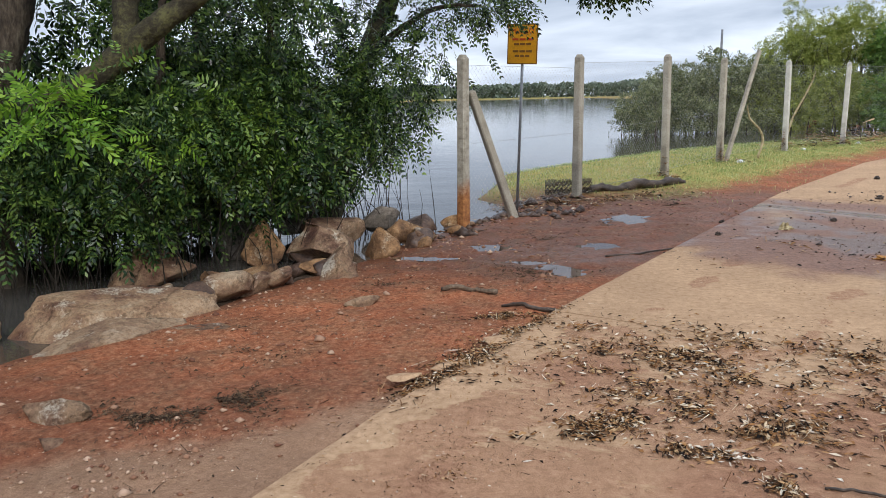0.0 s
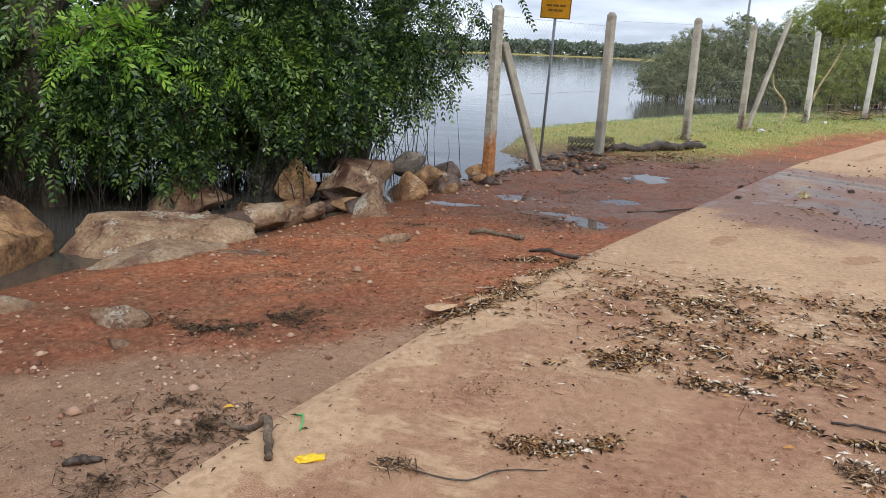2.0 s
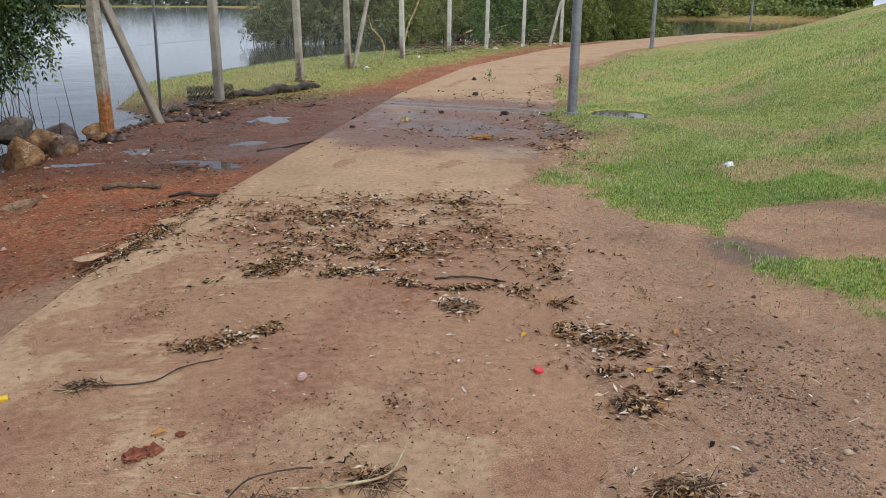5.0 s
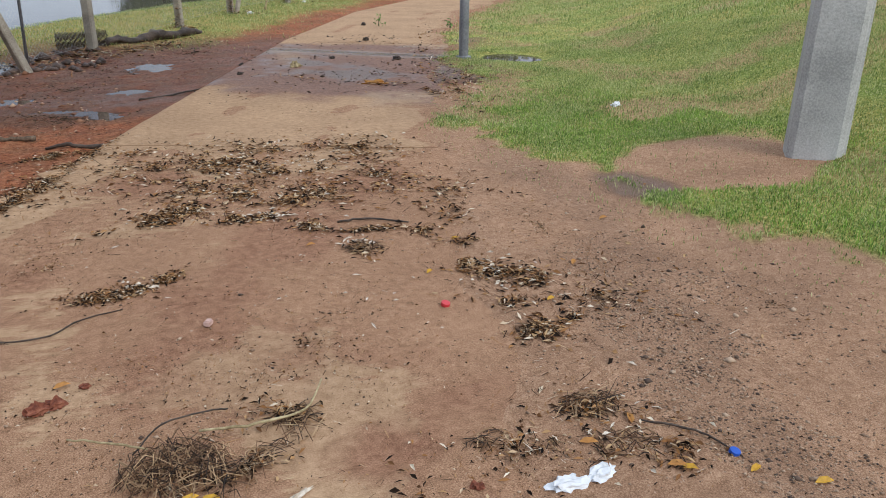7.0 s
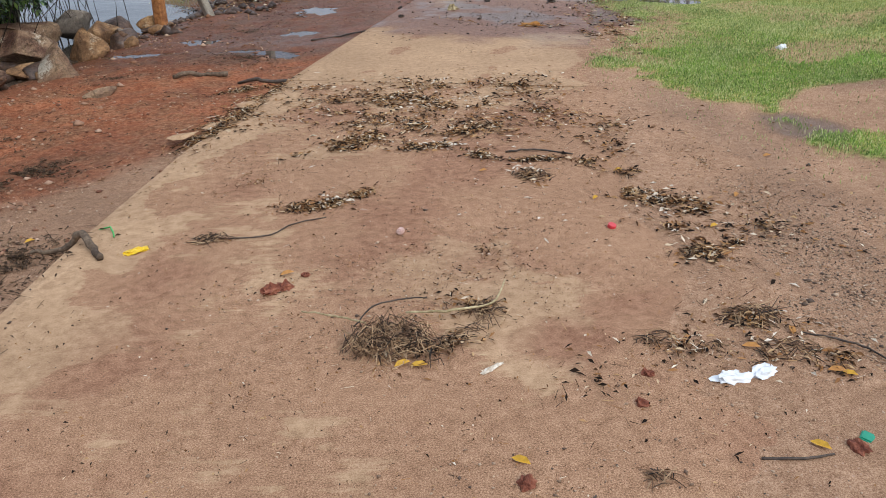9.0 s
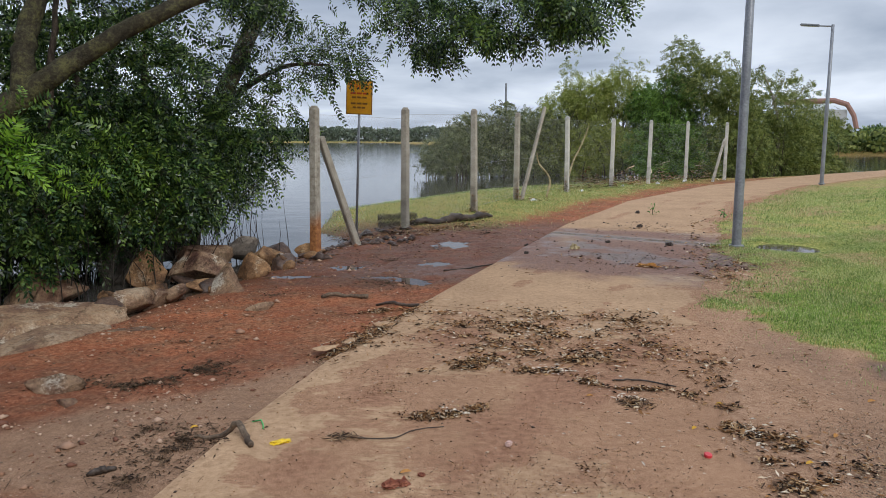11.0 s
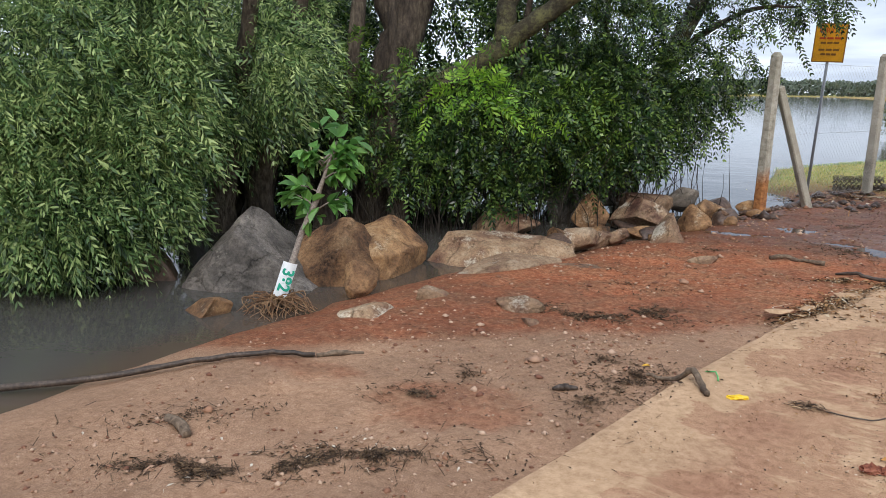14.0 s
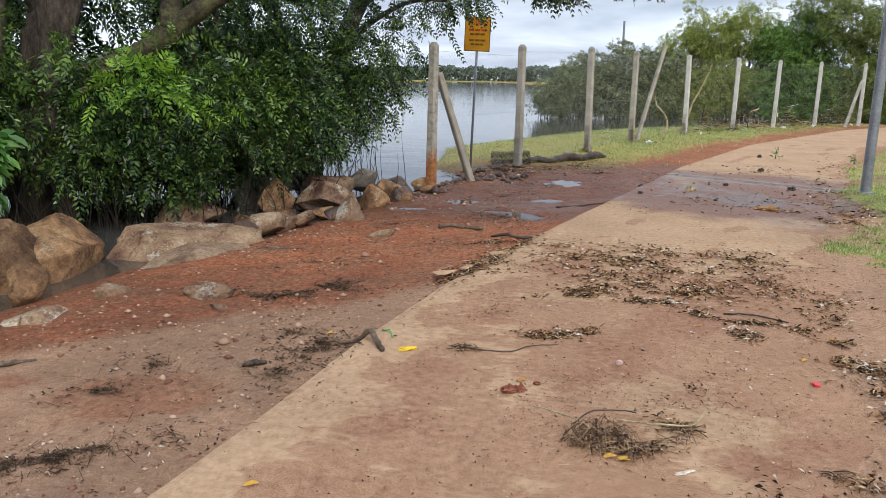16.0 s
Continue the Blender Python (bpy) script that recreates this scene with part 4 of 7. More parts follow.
# ---- foliage ----
def sprays(centres, ways, rng, pairs=6, length=0.32, leaf=0.105, wide=0.034, spread=1.0, droop=0.3, single=False):
    """Pinnate sprays: a leaf a diamond of four corners, in pairs along a stalk."""
    c, d = np.asarray(centres, float), np.asarray(ways, float)
    n = len(c)
    d = d / np.maximum(1e-6, np.linalg.norm(d, axis=1))[:, None]
    r = rng.randn(n, 3)
    side = np.cross(d, r)
    side /= np.maximum(1e-6, np.linalg.norm(side, axis=1))[:, None]
    up = np.cross(side, d)
    scale = rng.uniform(0.7, 1.25, n)[:, None]
    quads = []
    for k in range(pairs):
        f = (k + 0.6) / pairs
        root = c + d * length * f * scale - np.array([0, 0, 1]) * (droop * length * f * f) * scale
        for sg in (-1, 1):
            ang = radians(58 - 25 * f) * spread
            w = d * math.cos(ang) + side * sg * math.sin(ang) + up * rng.uniform(-0.25, 0.25, (n, 1)) - np.array([0, 0, 0.25])
            w /= np.linalg.norm(w, axis=1)[:, None]
            cr = np.cross(w, up + side * rng.uniform(-0.6, 0.6, (n, 1)))
            cr /= np.maximum(1e-6, np.linalg.norm(cr, axis=1))[:, None]
            ll = leaf * scale * rng.uniform(0.75, 1.15, (n, 1)) * (0.75 + 0.5 * math.sin(math.pi * f))
            ww = wide * scale * rng.uniform(0.8, 1.2, (n, 1))
            mid = root + w * ll * 0.48
            quads.append(np.stack([root, mid + cr * ww / 2, root + w * ll, mid - cr * ww / 2], 1))
    v = np.concatenate(quads, 0).reshape(-1, 3)
    return v, np.arange(len(v)).reshape(-1, 4)


def lobe_points(lobes, rng, floor=0.05, shell=0.5, hang=0.6, thin=0.5, drift=(0, 0)):
    pts, ways = [], []
    for cx, cy, cz, rx, ry, rz, n in lobes:
        v = rng.randn(n, 3)
        v /= np.linalg.norm(v, axis=1)[:, None]
        bumps = 0.78 + 0.45 * value_noise(v[:, 0] * 3.1 + cx * 7 + 20, v[:, 1] * 3.1 + v[:, 2] * 2.3 + cy * 5 + 20, 13)
        rad = (shell + (1 - shell) * rng.rand(n)) * bumps
        p = np.array([cx, cy, cz]) + v * rad[:, None] * np.array([rx, ry, rz])
        gap = fbm(p[:, 0] * 1.0 + p[:, 2] * 0.8 + 40, p[:, 1] * 1.0 - p[:, 2] * 0.9 + 40, 1.7, 19, 3)
        ok = (p[:, 2] > floor + 0.25 * rng.rand(n)) & (gap + 0.12 * rng.rand(n) > thin + 0.07 * smooth(1.7, 2.4, p[:, 2]))
        w = v * 0.6 + rng.randn(n, 3) * 0.45 - np.array([-drift[0], -drift[1], hang])
        pts.append(p[ok]); ways.append(w[ok])
    return np.vstack(pts), np.vstack(ways)


def crown(name, lobes, material, parent, seed, label="", floor=0.05, shell=0.5, hang=0.6, thin=0.5, drift=(0, 0), **kw):
    rng = np.random.RandomState(seed)
    p, w = lobe_points(lobes, rng, floor, shell, hang, thin, drift)
    v, f = sprays(p, w, rng, **kw)
    ob = part(name, np_mesh(name, v, f, material), material, parent, label)
    return ob


def limb(parent, ctrl, material, seed, sides=10, name="limb", wob=0.03, rough=0.1):
    pts, rad = curve_points(ctrl, 6, wob, seed)
    return part(name, tube(pts, rad, sides, rough, seed), material, parent, flat=False)


def twigs(parent, lobes, n, seed, material, low=-0.3, thick=0.007, length=1.0, lean=0.25, name="twig"):
    """Thin upright stems and side shoots, joined."""
    rng = np.random.RandomState(seed)
    V, F = [], []
    for _ in range(n):
        cx, cy, cz, rx, ry, rz, _n = lobes[rng.randint(len(lobes))]
        a, q = rng.rand() * 6.283, math.sqrt(rng.rand())
        x, y = cx + math.cos(a) * q * rx, cy + math.sin(a) * q * ry
        z0, z1 = low, min(cz + rz * 0.3, low + length * rng.uniform(0.7, 1.5))
        bx, by = rng.randn(2) * lean * (z1 - z0)
        pts = [(x + bx * t * t + 0.04 * rng.randn() * t, y + by * t * t + 0.04 * rng.randn() * t, z0 + (z1 - z0) * t) for t in np.linspace(0, 1, 5)]
        v, f = tube_arrays(pts, [thick * rng.uniform(0.6, 1.6) * (1 - 0.6 * t) for t in np.linspace(0, 1, 5)], 4)
        k = len(V)
        V += v
        F += [tuple(i + k for i in q4) for q4 in f]
    return tagged(part(name, np_mesh(name, V, F, material), material, parent), kind="stuff")


# main shade tree with hanging dark foliage
tree = tagged(empty("shade_tree", (-5.05, 6.75, -0.4)), "large spreading tree with mossy limbs and dark hanging foliage", "tree")


def own(parent):
    """Parts are given in world places: shift them under their thing."""
    for ob in parent.children:
        ob.location = ob.location - parent.location


limb(tree, [(-5.15, 6.75, -0.5, 0.34), (-5.08, 6.72, 0.1, 0.27), (-4.99, 6.77, 1.05, 0.24), (-4.78, 6.77, 1.85, 0.25), (-4.62, 6.85, 2.3, 0.22), (-4.3, 6.9, 3.2, 0.17), (-4.0, 7.2, 4.6, 0.10)], M_BARK, 1, 14, "trunk")
limb(tree, [(-4.72, 6.8, 2.1, 0.18), (-4.95, 6.7, 2.7, 0.16), (-5.3, 6.5, 3.6, 0.12), (-5.7, 6.2, 4.8, 0.07)], M_BARK, 2)
limb(tree, [(-4.85, 6.78, 1.35, 0.11), (-4.3, 6.75, 1.50, 0.12), (-3.85, 6.75, 1.66, 0.13), (-3.5, 6.8, 1.90, 0.13), (-3.15, 6.85, 2.17, 0.115), (-2.75, 6.95, 2.45, 0.10), (-2.1, 7.0, 2.85, 0.085), (-1.2, 7.4, 3.3, 0.08), (0.2, 7.9, 3.7, 0.055), (1.6, 8.2, 3.75, 0.035), (2.7, 7.9, 3.5, 0.02)], M_MOSS_BARK, 3)
limb(tree, [(-3.42, 6.82, 1.98, 0.13), (-3.40, 6.92, 2.45, 0.115), (-3.33, 7.1, 2.9, 0.10), (-3.0, 7.4, 4.0, 0.06)], M_MOSS_BARK, 4)
limb(tree, [(-4.7, 6.6, 0.6, 0.06), (-4.35, 6.4, 1.2, 0.045), (-3.9, 6.1, 1.5, 0.03), (-3.4, 5.6, 1.6, 0.015)], M_BARK, 5)
DARK = [(-4.7, 6.5, 0.95, 0.95, 0.8, 0.8, 1300), (-3.7, 7.0, 1.0, 1.15, 0.8, 0.85, 2300), (-2.75, 8.0, 1.1, 1.05, 0.9, 0.95, 2900), (-3.0, 8.0, 2.4, 1.3, 0.7, 0.7, 900),
        (-6.3, 6.9, 2.2, 1.2, 0.9, 0.9, 1500), (-6.4, 6.2, 0.9, 1.0, 0.9, 0.8, 1500), (-4.3, 8.0, 3.9, 2.2, 1.4, 0.7, 900), (-1.9, 8.8, 3.7, 1.7, 1.3, 0.6, 900), (-0.3, 8.9, 3.45, 1.2, 1.0, 0.5, 800),
        (1.0, 8.9, 3.05, 0.85, 0.7, 0.42, 700), (2.2, 8.0, 3.2, 0.95, 0.7, 0.42, 850), (2.9, 7.4, 3.3, 0.55, 0.5, 0.38, 330)]
# rear lobes and unseen overhead ones, added to block light and darken the understory
SHADE_LOBES = [(-4.5, 8.7, 0.55, 2.2, 0.6, 0.6, 1300), (-6.9, 6.9, 0.5, 1.2, 0.7, 0.6, 800), (-5.6, 8.1, 1.0, 1.6, 0.7, 1.1, 900), (-3.9, 8.9, 1.0, 1.6, 0.7, 1.1, 620), (-5.3, 8.3, 2.8, 1.6, 0.8, 0.8, 620), (-3.2, 9.3, 2.6, 1.5, 0.8, 0.8, 380), (-4.5, 7.0, 5.2, 3.0, 2.4, 0.9, 1300), (-1.2, 8.6, 5.0, 2.4, 2.0, 0.8, 900), (-7.2, 7.4, 2.0, 1.4, 0.9, 1.6, 700)]
crown("rear_crown", SHADE_LOBES, M_LEAF, tree, 110, floor=-0.1, hang=0.3, thin=0.42, leaf=0.1, wide=0.04, length=0.3)
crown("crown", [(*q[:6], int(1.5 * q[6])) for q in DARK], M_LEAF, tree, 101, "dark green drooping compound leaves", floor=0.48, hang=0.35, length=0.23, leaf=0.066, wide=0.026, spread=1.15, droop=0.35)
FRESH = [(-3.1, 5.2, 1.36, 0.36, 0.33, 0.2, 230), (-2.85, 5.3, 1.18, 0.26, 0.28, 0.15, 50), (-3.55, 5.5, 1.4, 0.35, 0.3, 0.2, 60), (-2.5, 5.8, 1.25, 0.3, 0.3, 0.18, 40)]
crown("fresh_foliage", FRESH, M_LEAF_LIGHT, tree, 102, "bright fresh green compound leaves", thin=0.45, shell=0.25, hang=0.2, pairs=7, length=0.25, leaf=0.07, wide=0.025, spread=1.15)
LOW = [(-3.55, 6.6, 0.42, 0.7, 0.5, 0.4, 330), (-2.85, 7.7, 0.5, 0.7, 0.6, 0.38, 300), (-4.25, 6.2, 0.5, 0.45, 0.4, 0.3, 140)]
crown("low_foliage", LOW, M_LEAF, tree, 108, floor=-0.08, hang=0.2, thin=0.42, length=0.23, leaf=0.066, wide=0.026, spread=1.15)
# outer clusters in the brighter leaf colour, standing for leaves that catch light
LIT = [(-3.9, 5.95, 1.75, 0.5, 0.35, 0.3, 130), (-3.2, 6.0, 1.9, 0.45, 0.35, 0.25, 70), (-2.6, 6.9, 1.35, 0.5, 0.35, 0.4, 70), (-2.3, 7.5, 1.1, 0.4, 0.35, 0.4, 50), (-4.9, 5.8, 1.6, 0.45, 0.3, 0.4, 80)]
crown("lit_foliage", LIT, M_LEAF_LIT, tree, 109, "compound leaves coloured brighter as if lit", thin=0.44, shell=0.3, hang=0.3, pairs=6, length=0.24, leaf=0.068, wide=0.026, spread=1.15)
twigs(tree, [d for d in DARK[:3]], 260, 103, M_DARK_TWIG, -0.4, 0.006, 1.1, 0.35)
for k, (bx, by, dx, r) in enumerate([(-6.55, 5.9, -0.5, 0.13), (-6.1, 5.7, 0.25, 0.16), (-5.75, 6.1, 0.1, 0.12), (-5.35, 6.0, 0.35, 0.15), (-4.55, 6.4, -0.2, 0.11), (-3.6, 7.2, 0.3, 0.07), (-3.0, 7.9, -0.25, 0.07), (-2.75, 8.3, 0.2, 0.06)]):
    limb(tree, [(bx, by, -0.5, 1.3 * r), (bx + 0.1 * dx, by, 0.1, r), (bx + 0.5 * dx, by + 0.1, 1.0, 0.85 * r), (bx + dx, by + 0.2, 2.3, 0.6 * r), (bx + 1.3 * dx, by + 0.4, 3.6, 0.3 * r), (bx + 1.2 * dx, by + 0.5, 4.6, 0.1 * r)], M_BARK, 60 + k, 10, "stem")
own(tree)

# leaning tree at the water beside the fence
tree2 = tagged(empty("leaning_tree", (-2.55, 10.2, -0.4)), "leaning lakeside tree with light drooping foliage over the water", "tree")
limb(tree2, [(-2.6, 10.2, -0.5, 0.26), (-2.44, 10.28, 0.1, 0.20), (-2.2, 10.42, 1.1, 0.17), (-1.9, 10.65, 2.1, 0.15), (-1.55, 10.9, 2.95, 0.13), (-1.0, 11.2, 4.2, 0.08)], M_MOSS_BARK, 6, 12, "trunk")
limb(tree2, [(-1.95, 10.6, 1.9, 0.07), (-1.5, 10.2, 2.3, 0.05), (-0.8, 9.7, 2.6, 0.03), (-0.2, 9.5, 2.6, 0.012)], M_BARK, 7)
LIGHTER = [(-2.1, 9.1, 1.25, 0.85, 0.7, 1.05, 1700), (-1.45, 9.5, 1.7, 0.75, 0.7, 0.95, 1400), (-0.75, 9.75, 2.15, 0.6, 0.6, 0.65, 520), (-1.0, 9.9, 2.8, 0.9, 0.8, 0.5, 380), (-0.1, 9.9, 2.75, 0.6, 0.5, 0.35, 220), (-2.3, 10.6, 3.2, 1.2, 1.0, 0.7, 600)]
crown("crown", LIGHTER, M_LEAF, tree2, 104, shell=0.35, hang=0.45, pairs=6, length=0.25, leaf=0.064, wide=0.025)
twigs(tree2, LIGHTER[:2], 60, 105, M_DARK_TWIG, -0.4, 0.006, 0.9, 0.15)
own(tree2)

# feathery willow hanging into the lake
willow = tagged(empty("willow_tree", (-7.3, 4.9, -0.5)), "feathery willow-like tree with branches hanging into the lake", "tree")
for k, (dx, dy) in enumerate([(0, 0), (0.5, 0.25), (0.95, 0.3), (1.25, 0.6)]):
    limb(willow, [(-7.3 + dx, 4.9 + dy, -0.6, 0.20), (-7.2 + dx, 4.9 + dy, 0.3, 0.16), (-7.0 + dx * 1.2, 4.8 + dy, 1.4, 0.12), (-6.7 + dx * 1.4, 4.5 + dy, 2.8, 0.06)], M_BARK, 20 + k, 10, "trunk")
WILLOW = [(-8.0, 3.2, 1.0, 1.3, 1.4, 1.2, 1600), (-9.5, 4.8, 2.0, 1.8, 2.0, 2.0, 1600), (-8.6, 1.0, 1.7, 1.5, 1.6, 1.4, 1200), (-5.95, 4.1, 2.25, 1.15, 1.1, 0.75, 1500), (-5.65, 3.45, 1.4, 0.7, 0.75, 0.75, 720), (-5.45, 4.6, 1.75, 0.85, 0.8, 0.75, 1000), (-5.45, 2.95, 0.85, 0.5, 0.55, 0.65, 320), (-6.4, 2.9, 1.5, 1.0, 1.1, 1.2, 1500),
          (-7.0, 4.3, 2.9, 1.6, 1.5, 0.8, 1200), (-6.2, 5.5, 2.6, 1.1, 0.9, 0.8, 700), (-6.3, 3.6, 0.6, 0.7, 0.6, 0.5, 200), (-5.65, 2.6, 0.5, 0.45, 0.5, 0.5, 420), (-6.3, 2.4, 0.7, 0.8, 0.8, 0.75, 900), (-7.3, 2.2, 0.8, 1.0, 1.0, 0.9, 1000), (-5.9, 3.3, 0.6, 0.5, 0.5, 0.5, 420)]
crown("crown", [(*q[:6], int(1.25 * q[6])) for q in WILLOW], M_LEAF_WILLOW, willow, 106, "feathery light green hanging leaves", shell=0.4, hang=0.55, drift=(0.55, -0.15), pairs=9, length=0.36, leaf=0.08, wide=0.019, spread=0.85, droop=0.5, floor=0.04)
own(willow)


# ---- bushes beyond the fence and the far shore ----
def bush(name, at, lobes, material, seed, label, leaf=0.17, wide=0.06, stems=30, high=2.0, group="", far=1.0):
    lobes = [(-0.2 + (x + 0.2) * far, -1.8 + (y + 1.8) * far, max(0.25 * rz, 1.5 + (z - 1.5) * far), rx * far, ry * far, rz * far, n) for x, y, z, rx, ry, rz, n in lobes]
    at = (-0.2 + (at[0] + 0.2) * far, -1.8 + (at[1] + 1.8) * far)
    leaf, wide = leaf * far, wide * far
    b = tagged(empty(name, (at[0], at[1], -0.3)), label, "bush" if "bush" in name else "tree", group)
    crown("crown", [(*q[:6], int(q[6] * 2.2)) for q in lobes], material, b, seed, shell=0.35, hang=0.1, thin=0.42, pairs=4, length=0.3, leaf=leaf, wide=wide, floor=-0.15)
    twigs(b, lobes, stems, seed + 1, M_BARK, -0.35, 0.02, high, 0.2, "stem")
    own(b)
    return b


bush("flooded_bush", (7.5, 34.5), [(5.6, 33.8, 0.9, 1.6, 1.4, 1.0, 800), (6.9, 34.8, 1.7, 1.7, 1.4, 1.1, 1000), (8.7, 35.2, 1.9, 1.9, 1.5, 1.2, 1100), (10.4, 35.4, 1.6, 1.7, 1.4, 1.3, 1000), (4.9, 33.0, 0.5, 1.0, 0.9, 0.7, 350), (7.5, 33.6, 0.5, 2.6, 1.0, 0.6, 500), (8.3, 35.4, 2.9, 0.5, 0.5, 0.5, 70), (9.5, 34.4, 0.3, 2.2, 0.8, 0.6, 700)], M_LEAF_GREY, 201, "grey-green bush standing in the flooded lake edge", 0.11, 0.045, 90)
bush("thicket_bush", (12.0, 36.0), [(10.9, 35.2, 1.0, 1.9, 1.4, 1.2, 1000), (11.6, 36.4, 2.9, 1.3, 1.2, 1.2, 750), (12.9, 36.0, 3.4, 1.5, 1.3, 1.4, 1000), (14.2, 35.8, 3.6, 1.5, 1.2, 1.3, 1000), (13.4, 34.6, 1.2, 2.2, 1.4, 1.3, 1100), (12.0, 36.4, 4.8, 0.35, 0.35, 1.3, 110), (14.4, 35.9, 5.2, 0.4, 0.4, 1.0, 110), (15.3, 35.5, 4.9, 0.5, 0.5, 0.8, 110), (12.0, 34.4, 0.3, 2.4, 0.8, 0.6, 900)], M_LEAF_BUSH, 203, "yellow-green thicket of tall bushes behind the fence", 0.11, 0.04, 110, 3.0)
bush("thicket_bush", (16.5, 34.4), [(15.6, 34.6, 3.0, 1.3, 1.2, 1.3, 900), (17.0, 34.4, 2.9, 1.5, 1.3, 1.2, 1000), (16.2, 33.4, 1.3, 2.2, 1.4, 1.4, 1200), (16.7, 34.8, 4.0, 1.0, 0.9, 0.8, 350), (16.0, 32.6, 0.3, 2.4, 0.8, 0.6, 900)], M_LEAF_GREEN, 205, "bright green leafy bush behind the fence", 0.13, 0.055, 90, 3.0)
bush("thicket_bush", (18.6, 33.0), [(18.4, 33.6, 4.2, 1.7, 1.4, 1.5, 900), (17.2, 34.8, 4.9, 1.2, 1.0, 0.9, 350), (18.8, 32.4, 1.4, 1.9, 1.4, 1.4, 1100), (17.4, 35.2, 6.0, 0.9, 0.7, 0.5, 110), (19.2, 33.0, 3.0, 1.3, 1.2, 1.2, 700), (18.9, 31.8, 0.3, 1.8, 0.8, 0.6, 800)], M_LEAF_OLIVE, 207, "tall dark olive thicket behind the fence", 0.11, 0.045, 90, 3.0)
bush("lakeside_tree", (22.5, 34.8), [(21.6, 33.9, 3.2, 1.8, 1.5, 1.1, 380), (23.6, 35.4, 3.1, 2.0, 1.6, 1.1, 420), (22.0, 34.3, 1.5, 2.2, 1.5, 1.2, 800), (25.0, 36.2, 1.6, 2.2, 1.5, 1.2, 800), (26.6, 37.6, 2.6, 1.5, 1.4, 0.8, 200), (22.0, 33.2, 0.3, 2.4, 0.8, 0.7, 800), (24.8, 35.4, 0.3, 2.2, 0.8, 0.7, 700)], M_LEAF_OLIVE, 209, "thin-leaved grey-green tree over the flooded bank", 0.12, 0.045, 60)
for k, (x, y, s) in enumerate([(57, 83, 1.3), (62, 87, 1.5), (66, 84, 1.2), (78, 88, 1.7), (88, 90, 2.5), (52, 86, 1.2), (42, 78, 1.1), (98, 94, 2.8), (68, 98, 1.6)]):
    bush("distant_tree", (x, y), [(x, y, 1.6 * s, 1.9 * s, 1.5 * s, 1.3 * s, 300), (x + 1.5 * s, y + 0.5, 1.0 * s, 1.6 * s, 1.3 * s, 0.9 * s, 220)], M_LEAF_OLIVE if k % 2 else M_LEAF_WILLOW, 220 + 2 * k, "distant green tree beside the flooded path", 0.3 * s, 0.12 * s, 8, 2.0, "distant trees")


def far_woods():
    rng = np.random.RandomState(300)
    n = 26000
    x = rng.uniform(-420, 330, n)
    top = 6.5 + 6.0 * fbm(x, 0 * x, 0.02, 301) + 3.5 * (fbm(x, 0 * x, 0.15, 302) - 0.5)
    y = 505 + rng.rand(n) * 26 + 0.12 * x
    z = 0.2 + top * rng.rand(n) ** 0.7
    c = np.c_[x, y, z]
    a, b = rng.randn(n, 3), rng.randn(n, 3)
    s = rng.uniform(0.8, 1.7, (n, 1))
    a /= np.linalg.norm(a, axis=1)[:, None]; b /= np.linalg.norm(b, axis=1)[:, None]
    v = np.stack([c + a * s, c + b * s, c - a * s, c - b * s], 1).reshape(-1, 3)
    tagged(new("far_woods", np_mesh("far_woods", v, np.arange(len(v)).reshape(-1, 4), M_LEAF_HAZED)), "low green woods along the far lake shore", "woods", kind="stuff")


far_woods()


def bank_woods():
    """Low scrub on the bank beyond the flooded end of the path."""
    rng = np.random.RandomState(310)
    n = 15000
    x = rng.uniform(26, 150, n)
    y = 78 - (x - 57) * 0.58 + 4 + rng.rand(n) * 10
    top = 1.6 + 4.5 * fbm(x, 0 * x, 0.11, 311) ** 1.6 + 1.2 * (fbm(x, 0 * x, 0.6, 312) - 0.5)
    top = top * (1 - 0.6 * smooth(66, 74, x) * (1 - smooth(96, 110, x)))
    c = np.c_[x, y, 0.15 + top * rng.rand(n) ** 0.8]
    a, b = rng.randn(n, 3), rng.randn(n, 3)
    s = rng.uniform(0.12, 0.34, (n, 1))
    a /= np.linalg.norm(a, axis=1)[:, None]; b /= np.linalg.norm(b, axis=1)[:, None]
    v = np.stack([c + a * s, c + b * s, c - a * s, c - b * s], 1).reshape(-1, 3)
    tagged(new("bank_scrub", np_mesh("bank_scrub", v, np.arange(len(v)).reshape(-1, 4), M_LEAF_OLIVE)), "low green scrub along the bank beyond the flooded path", "scrub", kind="stuff")


bank_woods()


# ---- rocks ----
def rock_mesh(name, size, seed, material, cuts=13, sub=3, faces=()):
    rng = np.random.RandomState(seed)
    bm = bmesh.new()
    bmesh.ops.create_icosphere(bm, subdivisions=sub, radius=1.0)
    planes = []
    for _ in range(cuts):
        v = rng.randn(3); v /= np.linalg.norm(v)
        planes.append((Vector(v), rng.uniform(0.36, 0.68) if not faces else rng.uniform(0.6, 0.75)))
    planes += [(Vector(q[:3]).normalized(), q[3]) for q in faces]
    off = Vector(rng.rand(3) * 40)
    sharp = 0.97
    for vert in bm.verts:
        p = vert.co.copy()
        for nrm, d in planes:
            over = p.dot(nrm) - d
            if over > 0:
                p -= nrm * over * sharp
        p *= 1.5 * (1 + 0.10 * noise.noise(p * 1.6 + off) + 0.05 * noise.noise(p * 4.5 + off) + 0.022 * noise.noise(p * 11 + off))
        vert.co = Vector((p.x * size[0], p.y * size[1], p.z * size[2]))
    return bm_mesh(name, bm, material, flat=False)


